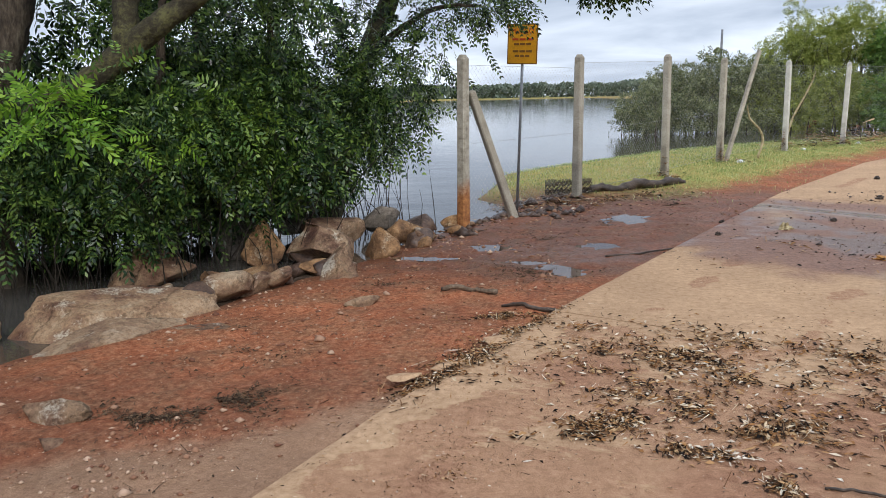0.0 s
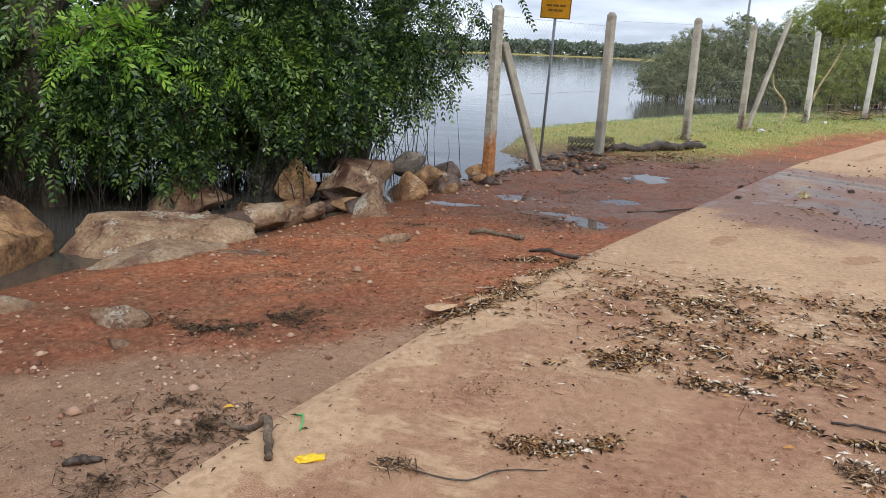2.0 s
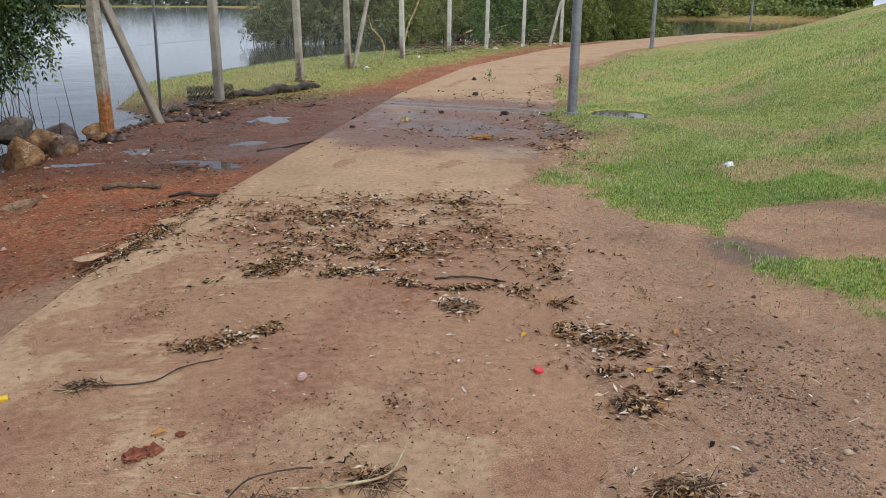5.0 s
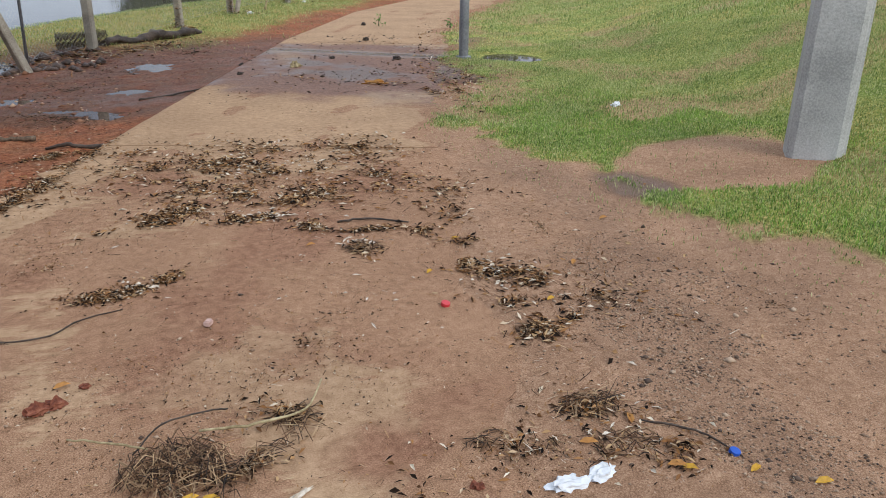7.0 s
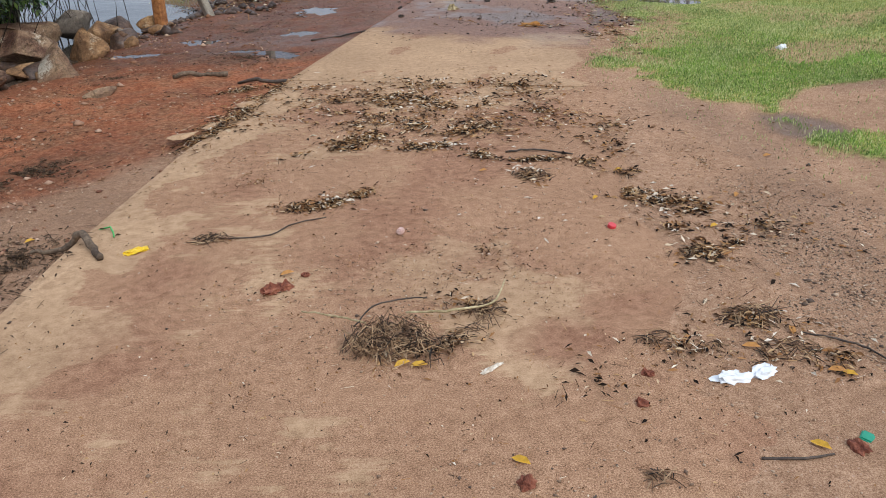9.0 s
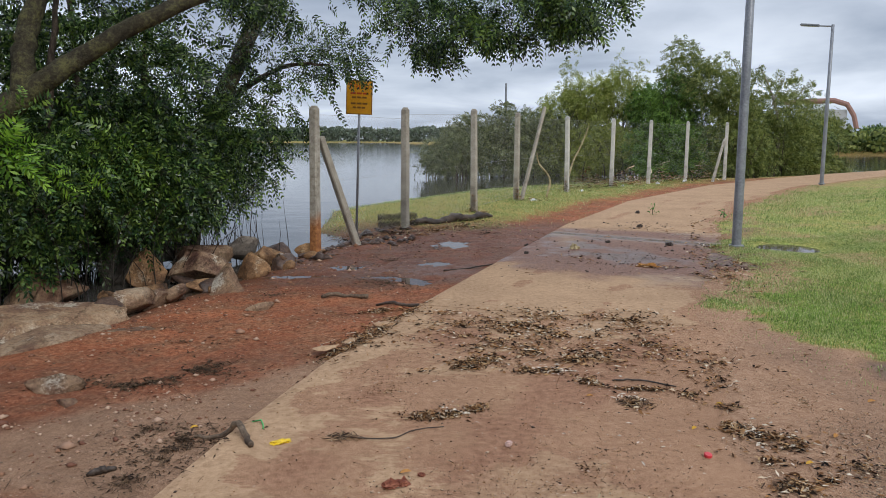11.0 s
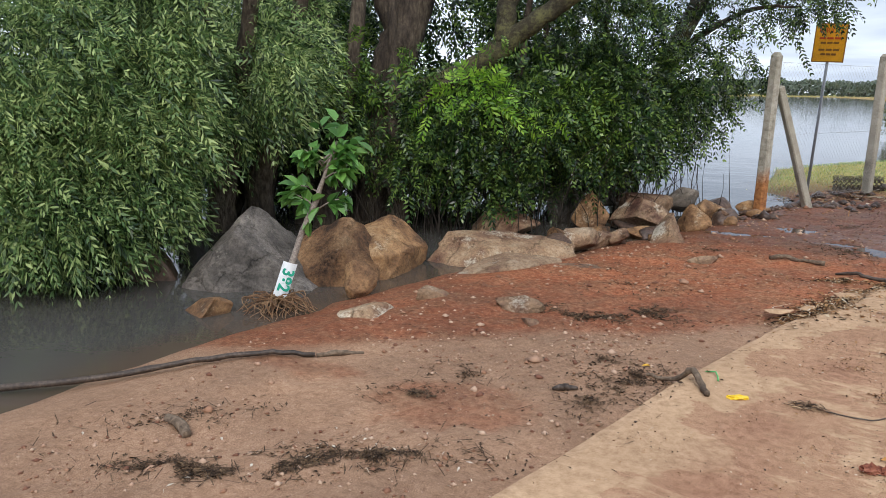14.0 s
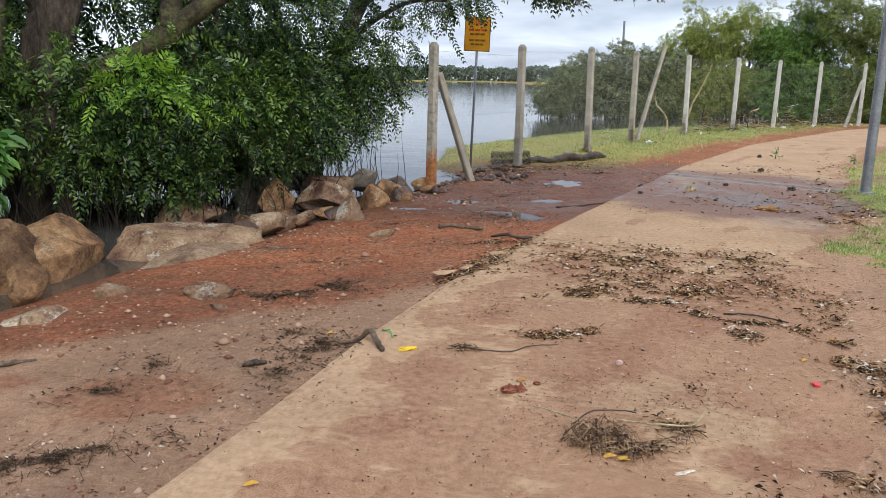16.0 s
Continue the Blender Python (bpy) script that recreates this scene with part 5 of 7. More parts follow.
def rock(x, y, z, size, seed, material, label, turn=0.0, tilt=(0, 0), name="rock", cuts=14, faces=()):
    ob = new(name, rock_mesh(name, size, seed, material, cuts, 5 if max(size) > 0.4 else 4 if max(size) > 0.2 else 3, faces))
    ob.matrix_world = pose(x, y, z, tilt[0], tilt[1], turn)
    return tagged(ob, label, "rock", "rocks along the shore")


rock(-4.56, 3.36, -0.16, (0.56, 0.42, 0.50), 5, M_GREY_ROCK, "large grey granite boulder standing in the water", 22, name="boulder", cuts=5,
     faces=[(-0.72, -0.1, 0.6, 0.44), (0.62, -0.1, 0.72, 0.46), (0.15, -0.95, 0.3, 0.5), (-0.35, -0.85, 0.35, 0.52)])
rock(-3.86, 3.78, -0.12, (0.36, 0.29, 0.32), 8, M_ROCK, "brown weathered boulder at the water edge", 25, (0, -6), "boulder", 7, [(-0.5, -0.4, 0.75, 0.5), (0.75, -0.35, 0.5, 0.5), (0, -1, 0.15, 0.55)])
rock(-3.78, 4.3, -0.1, (0.41, 0.31, 0.35), 11, M_ROCK, "rounded brown boulder with dark crack", 18, (0, 4), "boulder", 7, [(0.55, -0.2, 0.8, 0.5), (-0.3, -0.2, 0.95, 0.52), (0.9, -0.3, 0.1, 0.55)])
rock(-2.74, 5.3, -0.15, (0.70, 0.28, 0.19), 14, M_PALE_ROCK, "long pale lichen-stained boulder on the mud", 42, (6, 3), "boulder", 8, [(0.05, -0.1, 1, 0.42), (0.2, -0.8, 0.6, 0.5), (-0.9, -0.2, 0.35, 0.55)])
rock(-2.62, 4.72, -0.17, (0.38, 0.24, 0.15), 15, M_PALE_ROCK, "low sloping mossy rock on the shore", 42, (-8, -6), faces=[(-0.35, -0.3, 0.9, 0.4), (0.4, -0.5, 0.8, 0.45)])
rock(-3.25, 6.55, -0.05, (0.32, 0.18, 0.19), 17, M_PALE_ROCK, "angular wedge of brown rock at the water edge", 15, cuts=5, faces=[(0.5, -0.2, 0.85, 0.3), (-0.85, -0.2, 0.5, 0.4), (0, -1, 0.2, 0.45)])
rock(-2.22, 5.98, -0.07, (0.23, 0.16, 0.15), 21, M_PALE_ROCK, "pale white-streaked rock on the mud", 35)
rock(-1.9, 6.35, -0.08, (0.14, 0.11, 0.1), 22, M_PALE_ROCK, "small pale rock at the foot of the shore pile", 15)
rock(-2.75, 7.8, -0.02, (0.22, 0.2, 0.25), 23, M_GREY_ROCK, "grey upright rock at the water edge", 30)
rock(-2.38, 7.5, -0.01, (0.24, 0.2, 0.18), 25, M_ROCK, "brown rock in the shore pile", 5)
rock(-1.74, 7.5, -0.02, (0.46, 0.32, 0.22), 27, M_PALE_ROCK, "rounded ochre boulder in the shore pile", 8, (0, 5), "boulder")
rock(-1.95, 8.2, 0.05, (0.32, 0.26, 0.18), 29, M_PALE_ROCK, "greyish brown rock in the shore pile", 20)
rock(-2.45, 8.9, 0.02, (0.36, 0.3, 0.24), 31, M_GREY_ROCK, "dark grey mossy rock in the shore pile", 60)
rock(-1.5, 9.1, -0.04, (0.26, 0.2, 0.15), 33, M_GREY_ROCK, "dark flat-topped rock in the shore pile", 0)
rock(-1.12, 8.5, -0.05, (0.22, 0.18, 0.16), 34, M_ROCK, "reddish brown angular rock in the shore pile", 20)
rock(-0.95, 9.3, -0.08, (0.2, 0.15, 0.11), 35, M_DARK_ROCK, "wet dark rock in the shore pile", 45)
rock(-1.4, 6.64, -0.06, (0.22, 0.17, 0.20), 37, M_PALE_ROCK, "ochre rock in the shore pile", 70)
rock(-1.2, 7.85, -0.03, (0.22, 0.17, 0.16), 39, M_ROCK, "reddish rock in the shore pile", 0)
rock(-0.95, 5.56, -0.1, (0.15, 0.08, 0.055), 41, M_PALE_ROCK, "flat pale stone on the mud", 15)
rock(-2.0, 4.87, -0.13, (0.28, 0.12, 0.05), 43, M_PALE_ROCK, "flat pale slab of stone on the mud", 15)
rock(-2.06, 3.27, -0.11, (0.15, 0.11, 0.08), 45, M_PALE_ROCK, "small pale stone on the mud", 0)
rock(-2.75, 3.35, -0.13, (0.16, 0.11, 0.10), 47, M_PALE_ROCK, "small pale stone on the mud", 30)
rock(-3.05, 2.75, -0.14, (0.17, 0.12, 0.1), 49, M_PALE_ROCK, "pale stone at the water edge", 60)
rock(-4.22, 2.5, -0.18, (0.17, 0.13, 0.13), 51, M_ROCK, "small orange-brown rock in the shallow water", 0)
rock(-3.45, 3.35, -0.12, (0.14, 0.1, 0.16), 53, M_ROCK, "small brown rock at the water edge", 0)
rock(-1.85, 2.95, -0.1, (0.07, 0.05, 0.05), 55, M_PALE_ROCK, "small pale stone on the mud", 0)
rock(-5.5, 3.1, -0.1, (0.26, 0.2, 0.2), 57, M_DARK_ROCK, "wet dark rock in the shallow water", 0)

rocks = np.random.RandomState(77)
for k in range(30):
    f = rocks.rand()
    x = np.interp(f, [0, 0.35, 0.7, 1], [-2.9, -1.9, -1.1, -0.5]) + 0.22 * rocks.randn()
    y = np.interp(f, [0, 0.35, 0.7, 1], [5.9, 6.7, 8.2, 9.8]) + 0.25 * rocks.randn()
    s = rocks.uniform(0.06, 0.17)
    m, text = [(M_PALE_ROCK, "small pale angular stone in the shore pile"), (M_ROCK, "small brown angular stone in the shore pile"), (M_DARK_ROCK, "small wet dark stone in the shore pile")][k % 3]
    rock(x, y, float(np.maximum(ground_parts(np.array([x]), np.array([y]))[0][0], WATER)) + s * 0.35, (s * 1.25, s, s * 0.8), 800 + k, m, text, rocks.rand() * 180)


# ---- puddles ----
def puddle(x, y, z, rx, ry, seed, label):
    bm = bmesh.new()
    rng = np.random.RandomState(seed)
    k = 40
    ph = rng.rand(3) * 6
    ring = []
    for j in range(k):
        a = 2 * math.pi * j / k
        q = 1 + 0.15 * math.sin(2 * a + ph[0]) + 0.12 * math.sin(3 * a + ph[1]) + 0.08 * math.sin(7 * a + ph[2])
        ring.append(bm.verts.new((rx * q * math.cos(a), ry * q * math.sin(a), 0)))
    bm.faces.new(ring)
    ob = new("puddle", bm_mesh("puddle", bm, M_PUDDLE))
    t = np.linspace(-1, 1, 21)
    gx, gy = np.meshgrid(x + rx * t, y + ry * t)
    inside = np.hypot((gx - x) / rx, (gy - y) / ry) < 0.9
    level = float(np.percentile(ground_parts(gx[inside], gy[inside])[0], 100 * z))
    ob.location = (x, y, level)
    tagged(ob, label, "puddle", "rain puddles", "structure")


for k, (px, py, rx, ry) in enumerate(DIPS):
    puddle(px, py, 0.52, 1.3 * rx, 1.3 * ry, 1 + k, "shallow muddy puddle reflecting the sky on the red mud")
puddle(6.4, 8.25, 0.92, 0.5, 0.55, 14, "rain puddle lying in the grass")
puddle(-0.1, 11.2, 0.5, 0.8, 0.9, 5, "dark puddle with floating dead leaves by the fence")


def height_at(x, y):
    """Top of the ground or of the path."""
    x, y = np.asarray(x, float), np.asarray(y, float)
    z = ground_parts(x, y)[0]
    d, _ = side_distance(x, y, EDGE)
    return np.where((d < -0.02) & (d > -SLAB_W), np.maximum(z, 0.002), z)


# ---- grass ----
def blades(name, n, box4, seed, tall, wide, label, mat_, thresh=0.42):
    rng = np.random.RandomState(seed)
    x, y = rng.uniform(box4[0], box4[1], n), rng.uniform(box4[2], box4[3], n)
    z, _, g, _ = ground_parts(x, y)
    keep = (g > thresh + 0.9 * rng.rand(n) - 0.45) & (np.hypot((x - 6.4) / 0.55, (y - 8.25) / 0.62) > 0.85 + 0.3 * rng.rand(n))
    x, y, z = x[keep], y[keep], z[keep]
    n = len(x)
    clump = fbm(x, y, 2.2, seed, 3)
    h = tall * rng.uniform(0.5, 1.3, n) * (0.15 + 1.7 * clump)
    a = rng.rand(n) * 6.283
    lean = rng.uniform(0.2, 0.9, n) * h
    dx, dy = np.cos(a), np.sin(a)
    px, py = -dy * wide / 2, dx * wide / 2
    base = np.c_[x, y, z - 0.006]
    tip = np.c_[x + dx * lean, y + dy * lean, z + h]
    mid = np.c_[x + dx * lean * 0.35, y + dy * lean * 0.35, z + h * 0.6]
    side = np.c_[px, py, 0 * px]
    v = np.stack([base - side, mid + side * 0.9, tip, mid - side * 0.9], 1).reshape(-1, 3)
    tagged(new(name, np_mesh(name, v, np.arange(len(v)).reshape(-1, 4), mat_)), label, "grass", kind="stuff")


blades("lawn_grass", 300000, (2.9, 9.0, -0.6, 9.0), 401, 0.022, 0.006, "short green lawn on the rising bank", M_GRASS)
blades("lawn_grass", 42000, (3.0, 5.4, -0.4, 5.6), 405, 0.028, 0.0055, "tufts of longer green grass at the lawn edge", M_GRASS_RICH, 0.62)
blades("lawn_grass", 80000, (9.0, 19.0, -3.0, 9.0), 404, 0.05, 0.011, "short lawn high on the grassy bank", M_GRASS)
blades("lawn_grass", 70000, (4.0, 16.0, 8.0, 24.0), 402, 0.04, 0.009, "short green lawn further along the bank", M_GRASS)
blades("verge_grass", 60000, (-0.8, 14.0, 11.0, 28.0), 403, 0.05, 0.010, "thin green grass strip along the fence", M_GRASS)


# ---- washed-up litter ----
def litter_mat():
    m, nt, bsdf = node_mat("dead_leaf_litter")
    geo = nt.nodes.new("ShaderNodeNewGeometry")
    col = ramp_node(nt, geo.outputs["Random Per Island"], [(0.0, (0.008, 0.006, 0.005)), (0.30, (0.030, 0.018, 0.011)), (0.46, (0.15, 0.068, 0.030)), (0.66, (0.37, 0.18, 0.07)), (0.88, (0.54, 0.36, 0.19)), (1.0, (0.82, 0.74, 0.60))])
    nt.links.new(mix_node(nt, 0.2, col, noise_node(nt, 80, 3), "MULTIPLY"), bsdf.inputs["Base Color"])
    bsdf.inputs["Roughness"].default_value = 0.85
    bsdf.inputs["Specular IOR Level"].default_value = 0.12
    return m


M_LITTER = litter_mat()
M_LITTER_DARK = surf("black_leaf_shreds", (0.014, 0.009, 0.006), (0.058, 0.034, 0.020), (0.22, 0.14, 0.08), 30, 120, 0.8, 0, 0, spec=0.2)


def litter(patches, seed, label, leaf=0.03, twig=0.05, heap=0.018, name="leaf_litter", material=None, clump=0.58):
    """Dead leaves and twigs in patches (x, y, half length, half width, turn, count)."""
    rng = np.random.RandomState(seed)
    xs, ys, hs = [], [], []
    for px, py, rx, ry, turn, n in patches:
        a, q = rng.rand(n) * 6.283, np.abs(rng.randn(n)) * 0.85
        lx, ly, t = rx * q * np.cos(a), 1.5 * ry * q * np.sin(a), radians(turn)
        xs.append(px + lx * math.cos(t) - ly * math.sin(t)); ys.append(py + lx * math.sin(t) + ly * math.cos(t))
        hs.append(heap * np.exp(-q * 1.5) * rng.rand(n))
    x, y, h = map(np.concatenate, (xs, ys, hs))
    x, y = x + 0.1 * (fbm(x, y, 5.0, seed + 50, 3) - 0.5), y + 0.1 * (fbm(x, y, 5.0, seed + 60, 3) - 0.5)
    keep = fbm(x, y, 6.0, seed, 3) + 0.25 * rng.rand(len(x)) > clump
    x, y, h = x[keep], y[keep], h[keep]
    n = len(x)
    c = np.c_[x, y, height_at(x, y) + 0.003 + h]
    a = rng.rand(n) * 6.283
    w = np.c_[np.cos(a), np.sin(a), rng.randn(n) * 0.25]
    s = np.c_[-np.sin(a), np.cos(a), rng.randn(n) * 0.35]
    is_twig = rng.rand(n) < 0.42
    ll = np.where(is_twig, twig, leaf) * rng.uniform(0.45, 1.4, n)
    ww = np.where(is_twig, twig * rng.uniform(0.035, 0.08, n), leaf * rng.uniform(0.22, 0.42, n))
    w, s = w * ll[:, None] / 2, s * ww[:, None] / 2
    up = np.array([0, 0, 1.0]) * (0.004 + 0.10 * ll * rng.rand(n))[:, None]
    v = np.stack([c - w, c + s + up, c + w, c - s + up * 0.4], 1)
    tw = is_twig
    v[tw] = np.stack([c - w - s, c - w + s, c + w + s * 0.7, c + w - s * 0.7], 1)[tw]
    v[..., 2] = np.maximum(v[..., 2], c[:, None, 2] - 0.002)
    me = np_mesh(name, v.reshape(-1, 3), np.arange(4 * n).reshape(-1, 4), material or M_LITTER)
    tagged(new(name, me), label, "leaf litter", kind="stuff")


litter([(0.28, 2.165, 0.08, 0.03, -12, 900), (0.42, 2.175, 0.10, 0.035, 8, 1100), (0.55, 2.22, 0.08, 0.03, 38, 800)], 501, "dark crescent heap of wet leaves and shells on the path", 0.026, 0.035, clump=0.45)
litter([(0.72, 3.14, 0.12, 0.07, 10, 700), (0.86, 3.2, 0.12, 0.06, 20, 500), (0.6, 3.03, 0.2, 0.025, 8, 350), (1.06, 2.96, 0.11, 0.06, -10, 600), (1.24, 2.86, 0.16, 0.05, -28, 900), (1.38, 2.62, 0.1, 0.04, -60, 350), (1.52, 2.2, 0.09, 0.05, -15, 500), (1.64, 2.42, 0.12, 0.025, -8, 350), (0.38, 2.71, 0.05, 0.025, 0, 150)], 502, "clumps of dead leaves and twigs washed onto the path", 0.036, 0.055)
litter([(1.9, 2.3, 0.1, 0.03, -40, 350), (2.0, 2.08, 0.1, 0.04, -70, 450), (1.9, 1.77, 0.08, 0.03, 0, 300), (1.97, 1.62, 0.12, 0.05, -20, 800), (2.08, 1.47, 0.1, 0.04, -10, 350), (1.82, 1.32, 0.08, 0.05, 0, 250), (1.8, 1.05, 0.09, 0.05, -10, 500), (1.97, 1.08, 0.06, 0.03, 40, 200), (2.2, 1.2, 0.4, 0.3, 0, 500)], 503, "winding line of dead leaves beside the path", 0.036, 0.05)
litter([(0.9, 4.12, 0.41, 0.18, -15, 1075), (1.3, 4.2, 0.41, 0.2, -20, 1075), (1.7, 4.35, 0.54, 0.18, -20, 1075), (2.3, 4.15, 0.41, 0.21, -20, 910), (0.87, 3.66, 0.3, 0.15, -10, 828), (1.2, 3.32, 0.34, 0.12, -15, 661), (1.4, 3.1, 0.27, 0.08, -20, 496), (1.7, 3.17, 0.34, 0.15, -20, 661), (2.1, 3.4, 0.41, 0.22, -20, 745), (1.6, 3.75, 0.94, 0.45, -15, 1821), (2.35, 2.85, 0.34, 0.21, -50, 414), (2.25, 2.5, 0.2, 0.15, -60, 248), (0.7, 4.65, 0.34, 0.09, -10, 330)], 504, "spread of brown dead leaves and twigs across the path", 0.042, 0.06)
litter([(-0.10, 3.80, 0.28, 0.10, 62, 2400), (0.10, 4.22, 0.34, 0.08, 62, 2300), (0.36, 4.74, 0.32, 0.07, 62, 2000), (0.05, 3.87, 0.24, 0.05, -5, 700), (0.25, 5.15, 0.3, 0.06, 5, 800), (0.0, 4.1, 0.6, 0.2, 62, 500)], 505, "twigs and dead leaves caught along the broken path edge", 0.032, 0.075, 0.03)
litter([(-2.62, 0.36, 0.3, 0.05, 10, 1000), (-2.3, 0.5, 0.28, 0.05, 35, 1100), (-1.95, 0.74, 0.25, 0.05, 15, 900), (-1.95, 1.83, 0.12, 0.08, 0, 300), (-2.09, 1.46, 0.18, 0.08, 20, 400), (-1.04, 2.0, 0.3, 0.12, 60, 500), (-3.0, 0.75, 0.4, 0.1, 30, 300), (-1.6, 0.95, 0.5, 0.2, 30, 300)], 506, "black line of shredded leaves washed up on the sand", 0.028, 0.07, material=M_LITTER_DARK)
litter([(-1.45, 3.36, 0.34, 0.12, 8, 2400), (-1.15, 3.55, 0.25, 0.1, 20, 600), (-1.25, 2.35, 0.25, 0.2, 0, 252), (-1.0, 2.15, 0.3, 0.15, 50, 432), (-1.2, 1.7, 0.2, 0.12, 50, 252), (0.35, 6.7, 0.35, 0.2, 0, 360)], 507, "dark shreds of leaves on the red mud", 0.03, 0.06, material=M_LITTER_DARK)
litter([(1.61, 0.52, 0.13, 0.07, -12, 504), (1.62, 0.32, 0.16, 0.08, 0, 270), (1.75, 0.22, 0.12, 0.06, 0, 180), (0.74, 0.97, 0.09, 0.07, 0, 216), (1.28, 0.45, 0.08, 0.04, 0, 90), (0.36, 0.78, 0.1, 0.06, 0, 220), (0.58, 0.72, 0.12, 0.05, 20, 220), (0.95, 0.35, 0.3, 0.25, 0, 108)], 508, "small clump of dark wet leaves on the path", 0.028, 0.04, 0.03)
litter([(-0.18, 1.92, 0.10, 0.05, 0, 162), (0.42, 2.7, 0.07, 0.04, 0, 90), (0.9, 1.4, 1.1, 0.6, 0, 3200), (0.1, 2.6, 0.9, 0.5, 60, 2600), (1.3, 0.4, 1.2, 0.6, 0, 2000), (0.3, 0.8, 1.0, 0.6, 0, 1300), (-0.6, 0.7, 0.6, 0.6, 0, 900), (2.5, 2.0, 0.9, 0.9, 0, 2200), (1.2, 3.8, 1.2, 0.8, -20, 2400), (2.4, 5.6, 0.9, 0.5, -20, 500), (2.8, 0.8, 0.6, 0.5, 0, 700)], 509, "tiny twigs and leaf bits strewn over the path", 0.013, 0.022, 0.0)
litter([(3.0, 7.6, 0.7, 0.3, 30, 110), (3.6, 6.8, 0.6, 0.2, -10, 130), (4.6, 7.6, 0.5, 0.6, 0, 220), (5.4, 9.2, 0.4, 0.9, -30, 200), (4.2, 6.0, 0.3, 0.6, -20, 260), (4.8, 6.8, 0.25, 0.5, -20, 260), (5.2, 8.2, 0.3, 0.3, 0, 160), (6.6, 11.5, 0.5, 1.4, -35, 200), (5.0, 10.5, 1.2, 0.3, -25, 120), (3.9, 6.0, 0.2, 0.5, 0, 110)], 510, "leaves and dirt left on the wet part of the path", 0.06, 0.14)
litter([(1.2, 9.6, 1.2, 0.7, 40, 1400), (0.6, 8.4, 0.9, 0.5, 20, 840), (2.4, 11.0, 1.0, 0.5, 50, 840), (0.4, 6.6, 0.5, 0.35, 0, 840), (-1.4, 4.4, 1.0, 0.7, 30, 600), (-0.9, 6.2, 0.8, 0.5, 30, 520)], 513, "dark leaf shreds trodden into the wet mud", 0.03, 0.07, 0.004, material=M_LITTER_DARK)
litter([(0.0, 11.3, 0.8, 0.7, 0, 600), (0.9, 11.3, 0.7, 0.4, 50, 500), (1.6, 11.6, 0.9, 0.3, 20, 420), (-0.6, 9.8, 0.5, 0.4, 60, 260), (2.2, 12.0, 0.8, 0.3, 30, 300), (3.0, 14.2, 0.3, 0.3, 0, 160), (4.9, 17.2, 0.5, 0.4, 40, 200)], 511, "matted dead leaves and reeds at the fence foot", 0.07, 0.2, 0.05)
litter([(x, y, 1.1, 0.45, 34, 420) for x, y in [(8.2, 22.2), (10.2, 24.0), (12.2, 25.5), (14.4, 26.9)]], 512, "brown dead brush caught in the fence", 0.12, 0.5, 0.75, "dead_brush")


litter([(2.88, 14.5, 0.1, 0.08, 0, 260), (4.55, 17.3, 0.1, 0.08, 0, 220), (6.8, 20.25, 0.12, 0.1, 0, 220), (9.1, 22.5, 0.14, 0.1, 0, 200)], 514, "dry vines clinging to the foot of the fence posts", 0.06, 0.16, 0.5, "dry_vine")
M_SHELL = surf("pale_shell_bits", (0.38, 0.31, 0.23), (0.58, 0.50, 0.40), (0.78, 0.72, 0.62), 20, 90, 0.7, 0, 0)
litter([(0.42, 2.19, 0.15, 0.04, 8, 45), (1.24, 2.87, 0.26, 0.09, -25, 90), (1.5, 2.3, 0.2, 0.12, -25, 30), (0.8, 3.18, 0.2, 0.08, 0, 40), (1.97, 1.6, 0.16, 0.14, -40, 60), (1.5, 3.9, 0.9, 0.4, -20, 240), (1.6, 0.4, 0.2, 0.12, 0, 24), (1.1, 1.6, 1.3, 0.9, 0, 30), (-2.0, 0.8, 0.8, 0.3, 28, 50)], 515, "pale shell and wood chips among the litter", 0.036, 0.026, 0.02, "shell_chips", M_SHELL, 0.4)


def pebbles(areas, seed, label, material, size, name="gravel"):
    rng = np.random.RandomState(seed)
    xs, ys = [], []
    for x0, x1, y0, y1, n in areas:
        xs.append(rng.uniform(x0, x1, n)); ys.append(rng.uniform(y0, y1, n))
    x, y = np.concatenate(xs), np.concatenate(ys)
    z, red, g, wet = ground_parts(x, y)
    z = height_at(x, y)
    off_path = side_distance(x, y, EDGE)[0] > 0.02 if material is M_PEB else np.full(len(x), True)
    keep = off_path & (z > WATER + 0.01) & (g < 0.3) & (fbm(x, y, 1.6, seed, 3) + 0.3 * (rng.rand(len(x)) - 0.5) > 0.45)
    x, y, z = x[keep], y[keep], z[keep]
    n = len(x)
    s = size * np.exp(rng.randn(n) * 0.5)
    a = rng.rand(n) * 6.283
    cx, sx = np.cos(a), np.sin(a)
    tpl = np.array([(1, 0, 0), (0, 0.75, 0), (-1, 0, 0), (0, -0.75, 0), (0.1, 0.1, 0.55), (0, 0, -0.5)])
    v = tpl[None] * s[:, None, None] * rng.uniform(0.75, 1.25, (n, 6, 3))
    vx, vy = v[..., 0] * cx[:, None] - v[..., 1] * sx[:, None], v[..., 0] * sx[:, None] + v[..., 1] * cx[:, None]
    v = np.stack([vx + x[:, None], vy + y[:, None], v[..., 2] + z[:, None] + 0.15 * s[:, None]], -1).reshape(-1, 3)
    f = np.array([(0, 1, 4), (1, 2, 4), (2, 3, 4), (3, 0, 4), (1, 0, 5), (2, 1, 5), (3, 2, 5), (0, 3, 5)])
    faces = (f[None] + 6 * np.arange(n)[:, None, None]).reshape(-1, 3)
    tagged(new(name, np_mesh(name, v, faces, material, flat=False)), label, "gravel", kind="stuff")


